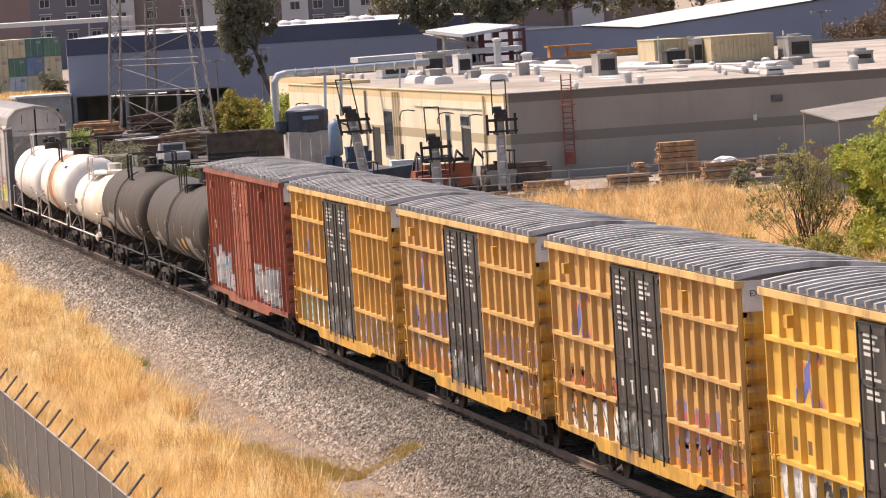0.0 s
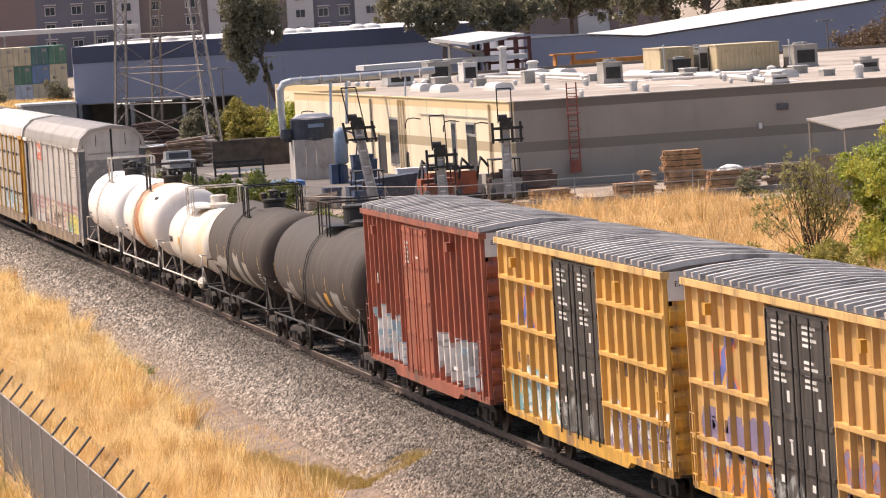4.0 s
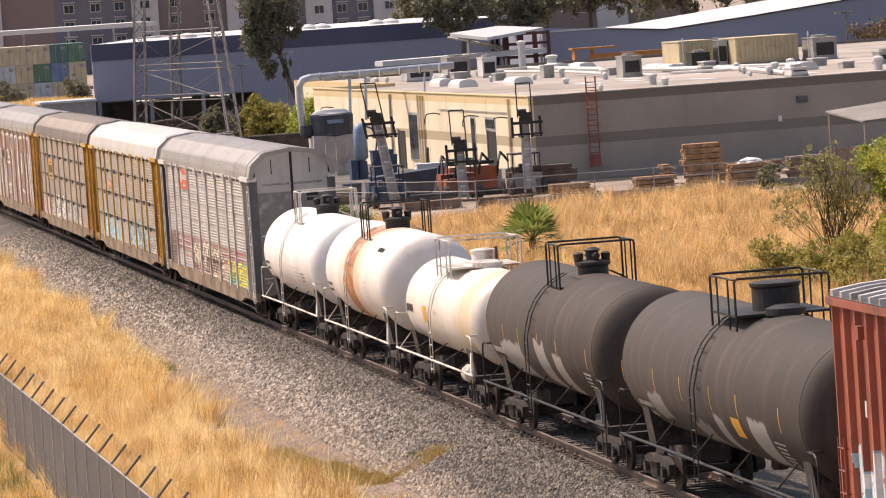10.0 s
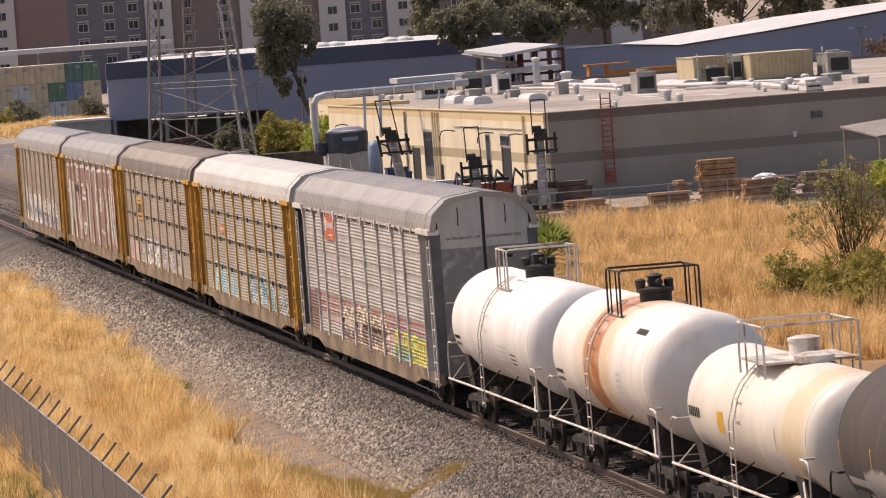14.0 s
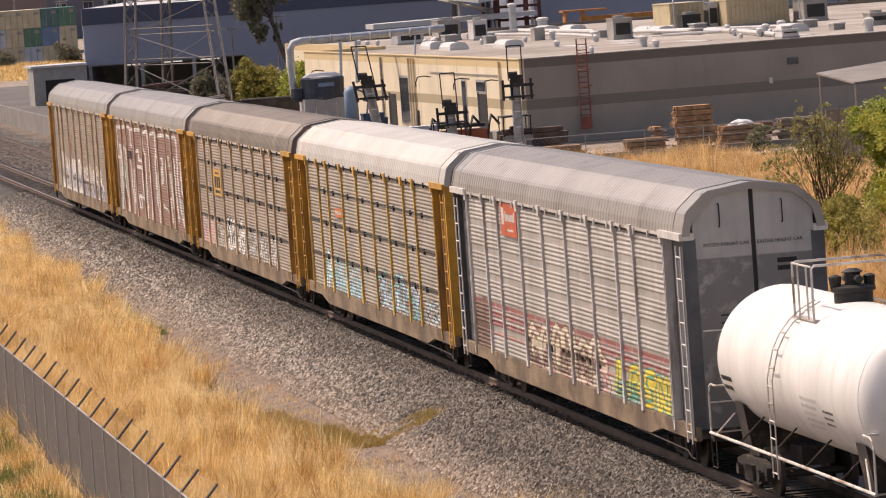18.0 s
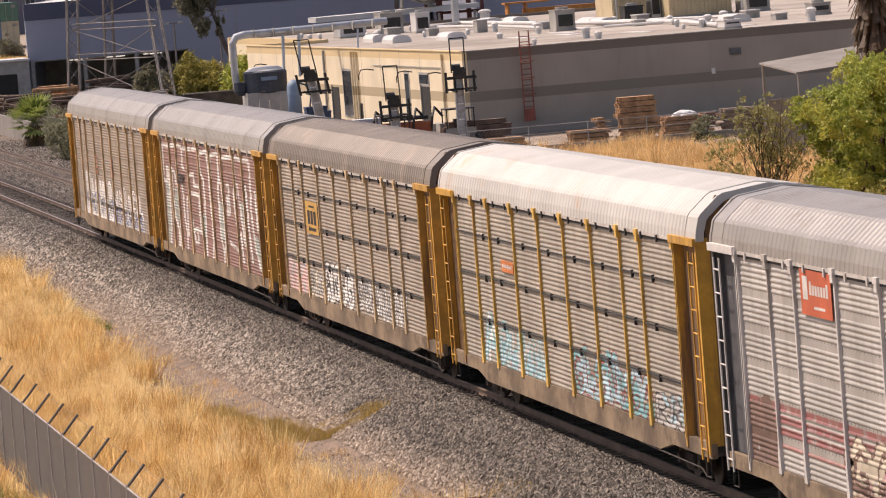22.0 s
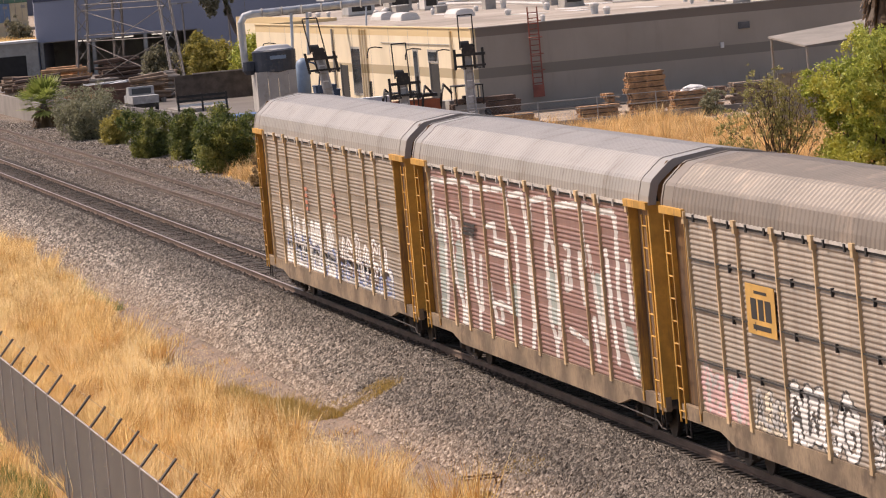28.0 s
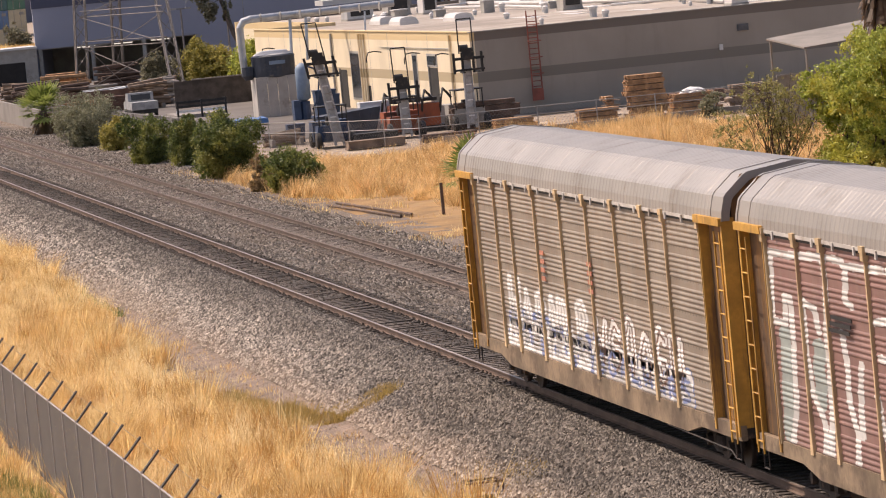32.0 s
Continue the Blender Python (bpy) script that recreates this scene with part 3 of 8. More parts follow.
    # end doors, two leaves with a dark gap
    for x, way in ((0.70, -1), (27.90, 1)):
        for lo, hi in ((-1.30, -0.05), (0.05, 1.30)):
            prof = [(lo, 1.0), (hi, 1.0), (hi, 5.98 if lo < 0 else 5.62), (hi - 0.0 if lo < 0 else hi - 0.25, 6.0), (lo if lo > 0 else lo + 0.25, 6.0), (lo, 5.62 if lo < 0 else 5.98)]
            leaf = part("end_door", along_x(B(), prof, min(x, x + 0.05 * way), max(x, x + 0.05 * way)), end, car)
            if end is m_grey_door:
                for z in (1.6, 3.1):
                    part("door_rail", box(B(), min(x + 0.05 * way, x + 0.07 * way), max(x + 0.05 * way, x + 0.07 * way), lo + 0.1, hi - 0.1, z, z + 0.03), m_grey_post, leaf)
                part("grab_iron", pipe(B(), [(x + 0.05 * way, (lo + hi) / 2 - 0.04, 5.75), (x + 0.12 * way, (lo + hi) / 2 - 0.04, 5.72), (x + 0.12 * way, (lo + hi) / 2 - 0.04, 5.30), (x + 0.05 * way, (lo + hi) / 2 - 0.04, 5.26)], 0.015), m_letter_dark, leaf)
                if way > 0:
                    words("lettering", "EXCESS HEIGHT CAR", 0.105, pose(x + 0.056, lo + 0.02 if lo > 0 else lo + 0.22, 4.86, 90, 0, 90), m_letter_dark, leaf)
                    for k in range(2):
                        part("stencil_bar", box(B(), x + 0.052, x + 0.056, 0.48 if lo > 0 else -0.8, 0.48 + (0.42 - 0.12 * k) if lo > 0 else -0.4, (4.42 if lo > 0 else 3.4) - 0.16 * k, (4.52 if lo > 0 else 3.43) - 0.16 * k), m_letter_dark, leaf)
        part("end_gap", box(B(), min(x, x + 0.01 * way), max(x, x + 0.01 * way), -0.06, 0.06, 1.0, 6.0), m_seam, car)
        coupler(car, x + 0.05 * way, way)
    for name, x0, x1, z0, z1, mat in logo:
        ob = part(name, box(B(), x0, x1, -1.519, -1.507, z0, z1), mat, car)
        w, h = x1 - x0, z1 - z0
        if mat is m_sign_gold:
            bars = [(0.16, 0.36, 0.30, 0.72), (0.42, 0.60, 0.30, 0.72), (0.66, 0.86, 0.30, 0.72), (0.2, 0.82, 0.10, 0.2), (0.3, 0.74, 0.82, 0.88)]
        elif mat is m_sign_red:
            bars = [(0.08, 0.24, 0.34, 0.86)] + [(0.30 + 0.09 * k, 0.365 + 0.09 * k, 0.46, 0.68 + 0.08 * (k in (0, 6))) for k in range(7)] + [(0.42, 0.78, 0.16, 0.22)]
        else:
            bars = [(0.08 + 0.14 * k, 0.17 + 0.14 * k, 0.36, 0.66) for k in range(6)]
        for a, b, c, d in bars:
            part("logo_bar", box(B(), x0 + w * a, x0 + w * b, -1.523, -1.519, z0 + h * c, z0 + h * d), m_letter_dark if mat is m_sign_gold else m_letter_pale, ob)
    truck(car, 4.1)
    truck(car, 24.5)
    return car


# sprayed paint, laid on the relief of a car's side cell by cell
def rack_face(full):
    prof = rib_profile(SILL, TOP, full=full)
    ds, zs = np.array([d for d, z in prof]), np.array([z for d, z in prof])
    return (lambda x, z: 1.46 + np.interp(z, zs, ds)), zs


def near_lines(X, Z, lines, wx, wz):
    """The least distance from each cell to polylines, in units of the half widths wx, wz."""
    best = np.full(X.shape, 9.0)
    for pts in lines:
        for (x0, z0), (x1, z1) in zip(pts, pts[1:]):
            ax, az, ux, uz = (X - x0) / wx, (Z - z0) / wz, (x1 - x0) / wx, (z1 - z0) / wz
            t = np.clip((ax * ux + az * uz) / max(ux * ux + uz * uz, 1e-6), 0, 1)
            best = np.minimum(best, np.hypot(ax - t * ux, az - t * uz))
    return best


def coat(car, name, xs, zs, face, mask, mat, lift, flanks=False):
    """Cells of paint where the mask holds, following the side's relief a few millimetres off."""
    verts, faces = [], []
    flat = face(xs[0], zs[:2]).shape == (2,) and np.allclose(face(xs[:, None], zs[None, :]), face(xs[:1, None], zs[None, :]))
    for k in range(len(zs) - 1):
        row = np.concatenate([[False], mask[:, k], [False]])
        if flat:
            a, b = np.flatnonzero(row[1:] & ~row[:-1]), np.flatnonzero(~row[1:] & row[:-1])
        else:
            # the steep flanks of the posts stay bare, unless sprayed
            depth = face(xs, np.full(len(xs), zs[k]))
            a = np.flatnonzero(mask[:, k] & (flanks | (np.abs(np.diff(depth)) < 0.012)))
            b = a + 1
        for i, j in zip(a, b):
            n = len(verts)
            for x, z in ((xs[i], zs[k]), (xs[j], zs[k]), (xs[j], zs[k + 1]), (xs[i], zs[k + 1])):
                verts.append((x, -float(np.broadcast_to(face(np.float64(x), np.float64(z)), ())) - lift, z))
            faces.append((n, n + 1, n + 2, n + 3))
    if faces:
        tagged(heap(name, verts, faces, mat, car, flat=True), kind="stuff")


def fine(lo, hi, step, breaks=()):
    """Places from lo to hi, with the relief's own breaks among them."""
    v = np.concatenate([np.arange(lo, hi, step), [b for b in breaks if lo < b < hi], [hi]])
    v = np.sort(v)
    return v[np.concatenate([[True], np.diff(v) > 0.004])]


GLYPHS = (((0.1, 0.0), (0.15, 0.9), (0.55, 1.0), (0.8, 0.7), (0.5, 0.5), (0.2, 0.45), (0.85, 0.0)), ((0.85, 0.85), (0.5, 1.0), (0.15, 0.7), (0.15, 0.25), (0.5, 0.0), (0.85, 0.2), (0.8, 0.45), (0.5, 0.45)),
          ((0.1, 1.0), (0.2, 0.1), (0.5, 0.6), (0.8, 0.1), (0.9, 1.0)), ((0.85, 0.95), (0.3, 0.95), (0.15, 0.65), (0.75, 0.45), (0.8, 0.12), (0.15, 0.02)), ((0.1, 0.0), (0.45, 1.0), (0.9, 0.0), (0.7, 0.4), (0.3, 0.4)),
          ((0.15, 1.0), (0.15, 0.1), (0.85, 0.05), (0.8, 0.25)), ((0.5, 1.0), (0.15, 0.6), (0.25, 0.1), (0.7, 0.0), (0.85, 0.45), (0.75, 0.9), (0.5, 1.0)), ((0.1, 0.0), (0.15, 1.0), (0.8, 0.1), (0.85, 1.0)))


def sprayed_tag(car, x0, x1, z0, z1, letters, inks, edge, seed, face, breaks, xbreaks=(), thick=0.42, worn=0.25, flanks=False):
    """A row of abstract rounded letter shapes: fill in two inks, a darker outline and runs of wear."""
    rng = random.Random(seed)
    pitch = (x1 - x0) / letters
    lines = []
    for k in range(letters):
        lo, hi = z0 + rng.uniform(0, 0.10) * (z1 - z0), z1 - rng.uniform(0, 0.22) * (z1 - z0)
        g = rng.choice(GLYPHS)
        slant = rng.uniform(-0.12, 0.18)
        lines.append([(x0 + pitch * (k + 0.5 + (u - 0.5) * 0.8 + slant * (v - 0.5)), lo + (hi - lo) * (0.1 + 0.8 * v)) for u, v in g])
    xs, zs = fine(x0 - 0.3, x1 + 0.3, 0.05, xbreaks), fine(max(1.0, z0 - 0.1), z1 + 0.15, 0.045, breaks)
    cx, cz = (xs[1:] + xs[:-1]) / 2, (zs[1:] + zs[:-1]) / 2
    X, Z = np.meshgrid(cx, cz, indexing="ij")
    wx, wz = thick * 0.40, thick * 0.22
    d = near_lines(X, Z, lines, wx, wz)
    wob = np.array([noise.noise(Vector((a * 1.7, b * 2.6, seed))) for a, b in zip(X.ravel(), Z.ravel())]).reshape(X.shape)
    rub = np.array([noise.noise(Vector((a * 5.0, b * 7.0, seed + 9))) for a, b in zip(X.ravel(), Z.ravel())]).reshape(X.shape)
    sound = rub > -0.75 + worn
    body = (d < 1.55 + 0.6 * wob) & sound
    second = body & (wob + 0.5 * (Z - z0) / (z1 - z0) > 0.32)
    rim = (d >= 1.55 + 0.6 * wob) & (d < 1.95 + 0.6 * wob) & (rub > -0.55 + worn)
    core = (d < 0.34 + 0.3 * wob) & sound & (rub < 0.40)
    for name, mask, mat, lift in (("sprayed_outline", rim, edge, 0.003), ("sprayed_fill", body & ~second & ~core, inks[0], 0.004), ("sprayed_fill", second & ~core, inks[1], 0.004), ("sprayed_line", core, edge, 0.005)):
        coat(car, name, xs, zs, face, mask, mat, lift, flanks)


def ink(name, col):
    return plain("spray_" + name, col, 0.6, 0, 0.25, 1.5, 9.0, 0.0, dim(col, 0.6), 0.3)


INK = {k: ink(k, v) for k, v in {"white": (0.70, 0.68, 0.65), "grey": (0.42, 0.40, 0.38), "teal": (0.16, 0.36, 0.38), "sky": (0.36, 0.50, 0.56), "black": (0.04, 0.035, 0.032), "cream": (0.58, 0.50, 0.38), "pink": (0.56, 0.34, 0.33),
                                "yellow": (0.66, 0.50, 0.05), "green": (0.08, 0.26, 0.18), "wine": (0.22, 0.07, 0.06), "orange": (0.66, 0.25, 0.03), "violet": (0.19, 0.15, 0.25), "blue": (0.16, 0.20, 0.36), "brown": (0.17, 0.10, 0.075), "rust": (0.40, 0.13, 0.04), "red": (0.50, 0.07, 0.05)}.items()}

rack_one = autorack("grey galvanised covered car carrier with faded red stripes and sprayed tags", m_grey_panel, m_grey_post, m_roof_grey, m_grey_door, (),
                    (("red_sign", 7.25, 9.35, 4.20, 5.02, m_sign_red),), 0.014, True)
rack_two = autorack("weathered covered car carrier with white roof and yellow posts", m_panel_two, m_post_yellow, m_roof_white, m_yellow_dirty, (2.15, 3.2, 4.2),
                    (("orange_sign", 8.0, 9.4, 3.46, 3.74, m_sign_orange),), 0.018, False)
rack_three = autorack("dusty tan covered car carrier with yellow posts and a gold sign", m_panel_three, m_tan_post, m_roof_tan, m_yellow_dirty, (2.15, 3.2, 4.2),
                      (("gold_sign", 7.1, 9.3, 3.02, 3.98, m_sign_gold),), 0.018, False)
rack_four = autorack("maroon covered car carrier with large white sprayed lettering", m_panel_four, m_tan_post, m_roof_grey, m_yellow_dirty, (), (), 0.010, True)
rack_five = autorack("tan covered car carrier with yellow posts and white tags", m_panel_five, m_tan_post, m_roof_grey, m_yellow_dirty, (), (), 0.008, True)

# large sprayed letters on the maroon carrier, white with pale green fills
letter_lines = []
letter_lines.extend((((2.8, 4.7), (4.1, 4.7), (6.6, 4.8)), ((2.8, 4.7), (2.6, 3.4), (3.0, 3.4), (3.5, 3.4), (3.6, 3.9), (4.0, 3.9), (4.0, 3.4), (3.9, 2.7), (3.8, 1.9), (3.3, 1.1))))
letter_lines.extend((((6.6, 4.8), (6.6, 4.1), (6.4, 3.4), (6.4, 2.8), (6.3, 2.0), (6.0, 0.9)), ((4.9, 3.9), (5.7, 3.8), (5.9, 3.4)), ((4.9, 3.9), (4.9, 2.9), (5.1, 2.2), (5.7, 1.8), (5.8, 1.5), (5.5, 0.9))))
letter_lines.extend((((6.9, 4.8), (7.7, 4.8), (8.1, 4.7), (7.9, 4.1), (8.3, 4.0)), ((7.5, 3.5), (7.7, 2.9), (7.6, 2.3), (8.0, 1.7), (7.8, 0.9)), ((8.6, 3.0), (8.4, 2.4), (8.3, 1.7))))
letter_lines.extend((((8.0, 4.7), (12.1, 4.8)), ((9.6, 3.8), (10.7, 3.9), (10.7, 3.5), (12.1, 3.5), (12.2, 3.2), (9.9, 3.2)), ((9.5, 2.5), (9.7, 1.9), (10.9, 2.0), (12.1, 1.9)), ((9.8, 1.9), (10.1, 1.5), (10.8, 1.5), (10.8, 1.9)), ((12.4, 4.9), (12.6, 4.0), (13.2, 3.8), (13.2, 3.1), (13.0, 2.1), (12.8, 1.1))))
letter_lines.extend((((12.9, 4.7), (14.4, 4.8), (14.7, 4.0), (14.6, 3.2), (14.7, 2.4), (14.6, 1.7), (14.3, 1.1)), ((11.8, 3.2), (11.7, 2.1)), ((15.3, 4.7), (15.0, 3.2), (14.9, 2.4), (14.9, 1.7))))
letter_lines.extend((((15.6, 4.7), (17.0, 4.8)), ((17.1, 4.8), (17.1, 4.0), (16.7, 3.7), (16.7, 3.3), (16.6, 2.0), (17.1, 1.5), (17.1, 1.2)), ((17.2, 3.9), (17.5, 3.8), (17.7, 3.2), (17.6, 2.3), (17.5, 1.7), (17.1, 1.4))))
letter_lines.extend((((18.9, 3.8), (19.3, 3.8), (19.2, 3.4), (19.2, 2.9), (18.7, 2.8), (18.8, 3.4)), ((18.3, 4.7), (20.6, 4.8)), ((20.9, 4.7), (20.9, 3.8), (20.9, 3.5)), ((20.4, 3.7), (20.4, 3.0), (20.6, 2.6)), ((18.8, 1.9), (20.8, 1.7))))
letter_lines.extend((((21.4, 3.9), (21.9, 2.6), (22.2, 2.0), (22.5, 2.6), (22.6, 3.4)), ((21.2, 4.8), (22.6, 4.75), (24.2, 4.8), (24.4, 4.4)), ((24.4, 4.7), (24.3, 3.9), (24.1, 3.0), (24.5, 2.0), (25.2, 1.4)), ((23.2, 3.9), (23.3, 2.6), (23.6, 1.5)), ((21.4, 2.3), (21.6, 1.4)), ((25.2, 3.8), (25.3, 2.6))))
fill_lines = []
fill_lines.extend((((3.4, 3.2), (3.3, 2.3), (3.1, 1.3)), ((5.8, 3.1), (5.6, 2.1)), ((17.1, 3.0), (17.1, 2.1)), ((12.6, 2.4), (12.6, 2.0)), ((22.2, 3.2), (22.2, 2.3)), ((24.9, 2.2), (25.4, 1.5))))
face, breaks = rack_face(False)
xs, zs = fine(2.4, 26.0, 0.05), fine(1.14, 4.98, 0.04, breaks)
X, Z = np.meshgrid((xs[1:] + xs[:-1]) / 2, (zs[1:] + zs[:-1]) / 2, indexing="ij")
ragged = np.array([noise.noise(Vector((a * 2.2, b * 3.1, 5))) for a, b in zip(X.ravel(), Z.ravel())]).reshape(X.shape)
white = near_lines(X, Z, letter_lines, 0.19, 0.075) < 1.0 + 0.35 * ragged
white &= ragged > -0.62
coat(rack_four, "sprayed_fill", xs, zs, face, (near_lines(X, Z, fill_lines, 0.42, 0.2) < 1.0 + 0.3 * ragged) & ~white, m_paint_teal, 0.003)
coat(rack_four, "sprayed_letters", xs, zs, face, white, m_paint_white, 0.004)

# smaller tags along the foot of the other carriers
smooth, joint = rack_face(True)
for x0, x1, z0, z1, n, a, b, e, seed, thick in ((9.6, 18.6, 1.14, 2.25, 6, "cream", "cream", "brown", 1, 0.62), (9.2, 19.4, 1.14, 1.9, 5, "pink", "cream", "brown", 12, 0.5), (19.9, 25.6, 1.14, 2.05, 4, "yellow", "yellow", "green", 3, 0.46), (20.0, 22.4, 1.13, 1.4, 2, "sky", "teal", "green", 4, 0.7), (2.7, 4.7, 1.14, 2.3, 1, "brown", "brown", "brown", 5, 0.9)):
    sprayed_tag(rack_one, x0, x1, z0, z1, n, (INK[a], INK[b]), INK[e], seed, face, breaks, thick=thick)
for x0, x1, z0, z1, n, a, b, e, seed, thick in ((4.9, 7.0, 1.14, 2.5, 1, "sky", "white", "teal", 21, 0.5), (7.0, 12.2, 1.14, 2.2, 5, "sky", "grey", "teal", 22, 0.44), (15.2, 19.8, 1.14, 2.3, 4, "sky", "teal", "wine", 23, 0.5), (19.8, 23.0, 1.14, 2.1, 3, "teal", "sky", "wine", 24, 0.5), (23.2, 25.8, 1.14, 1.9, 2, "grey", "sky", "black", 25, 0.4)):
    sprayed_tag(rack_two, x0, x1, z0, z1, n, (INK[a], INK[b]), INK[e], seed, smooth, joint, thick=thick, worn=0.35)
for x0, x1, z0, z1, n, a, b, e, seed, thick in ((2.7, 6.6, 1.14, 2.15, 4, "pink", "grey", "pink", 31, 0.42), (6.9, 9.4, 1.14, 1.95, 3, "cream", "grey", "black", 32, 0.3), (9.5, 14.4, 1.14, 2.35, 4, "white", "white", "black", 33, 0.6), (15.2, 23.0, 1.14, 2.2, 8, "white", "grey", "black", 34, 0.3)):
    sprayed_tag(rack_three, x0, x1, z0, z1, n, (INK[a], INK[b]), INK[e], seed, smooth, joint, thick=thick, worn=0.3)
for x0, x1, z0, z1, n, a, b, e, seed, thick in ((5.2, 15.8, 1.14, 2.0, 8, "white", "blue", "grey", 42, 0.62), (14.8, 24.0, 1.14, 1.8, 8, "grey", "white", "blue", 44, 0.62), (5.4, 14.6, 1.2, 3.0, 6, "white", "white", "grey", 41, 0.42), (14.8, 23.6, 1.2, 2.7, 6, "white", "white", "brown", 43, 0.40)):
    sprayed_tag(rack_five, x0, x1, z0, z1, n, (INK[a], INK[b]), INK[e], seed, face, breaks, thick=thick, worn=0.1)
for k in range(3):
    part("logo_bar", box(B(), 7.0 - 0.1 * k, 8.4 - 0.1 * k, -1.526, -1.512, 3.72 - 0.12 * k, 3.79 - 0.12 * k), m_letter_dark, rack_four)
for x, n in ((9.9, 4), (15.0, 4)):
    for k in range(n):
        part("red_stencil", box(B(), x, x + 0.45, -1.522, -1.508, 3.55 - 0.20 * k, 3.65 - 0.20 * k), m_stencil_red, rack_five)

# ---- box cars ----
m_box_yellow = painted_side("boxcar_yellow", (0.60, 0.34, 0.085), 0.5, (0.27, 0.15, 0.07), 0.5)
m_box_yellow_b = painted_side("boxcar_yellow_tagged", (0.56, 0.32, 0.10), 0.55, (0.28, 0.16, 0.08), 0.6)
m_box_yellow_c = painted_side("boxcar_yellow_clean", (0.68, 0.39, 0.065), 0.45, (0.36, 0.20, 0.06), 0.3)
m_box_red = painted_side("boxcar_red", (0.35, 0.095, 0.052), 0.55, (0.14, 0.048, 0.03), 0.5)
m_box_door = painted_side("boxcar_black_door", (0.026, 0.024, 0.023), 0.55, (0.15, 0.12, 0.10), 0.45,
                          tags=((7.0, 11.4, 1.0, 1.7, (0.30, 0.31, 0.30), (0.05, 0.05, 0.05), (0.06, 0.055, 0.05)),))
m_box_roof = plain("dirty_shaded_roof_sheet", (0.085, 0.076, 0.068), 0.55, 0.1, 0.3, 0.6, 10.0, 0.08, (0.11, 0.095, 0.085), 0.45)
m_roof_rib = plain("sunlit_roof_rib", (0.52, 0.475, 0.43), 0.5, 0.0, 0.25, 0.8, 10.0, 0.05, (0.20, 0.175, 0.155), 0.45)
m_box_red_edge = plain("boxcar_red_edge", (0.30, 0.080, 0.046), 0.55, 0, 0.3, 1.2, 12.0, 0.1, (0.10, 0.05, 0.04), 0.5, True)
# paler yellow for the top chord
m_chord_pale = plain("pale_chord_yellow", (0.66, 0.42, 0.16), 0.55, 0, 0.25, 1.2, 12.0, 0.1, (0.30, 0.18, 0.08), 0.45, True)
m_end_white = plain("white_end_paint", (0.60, 0.58, 0.55), 0.6, 0, 0.2, 1.0, 10.0, 0.05, (0.35, 0.28, 0.22), 0.4)
ZT, ZB = 5.27, 0.98


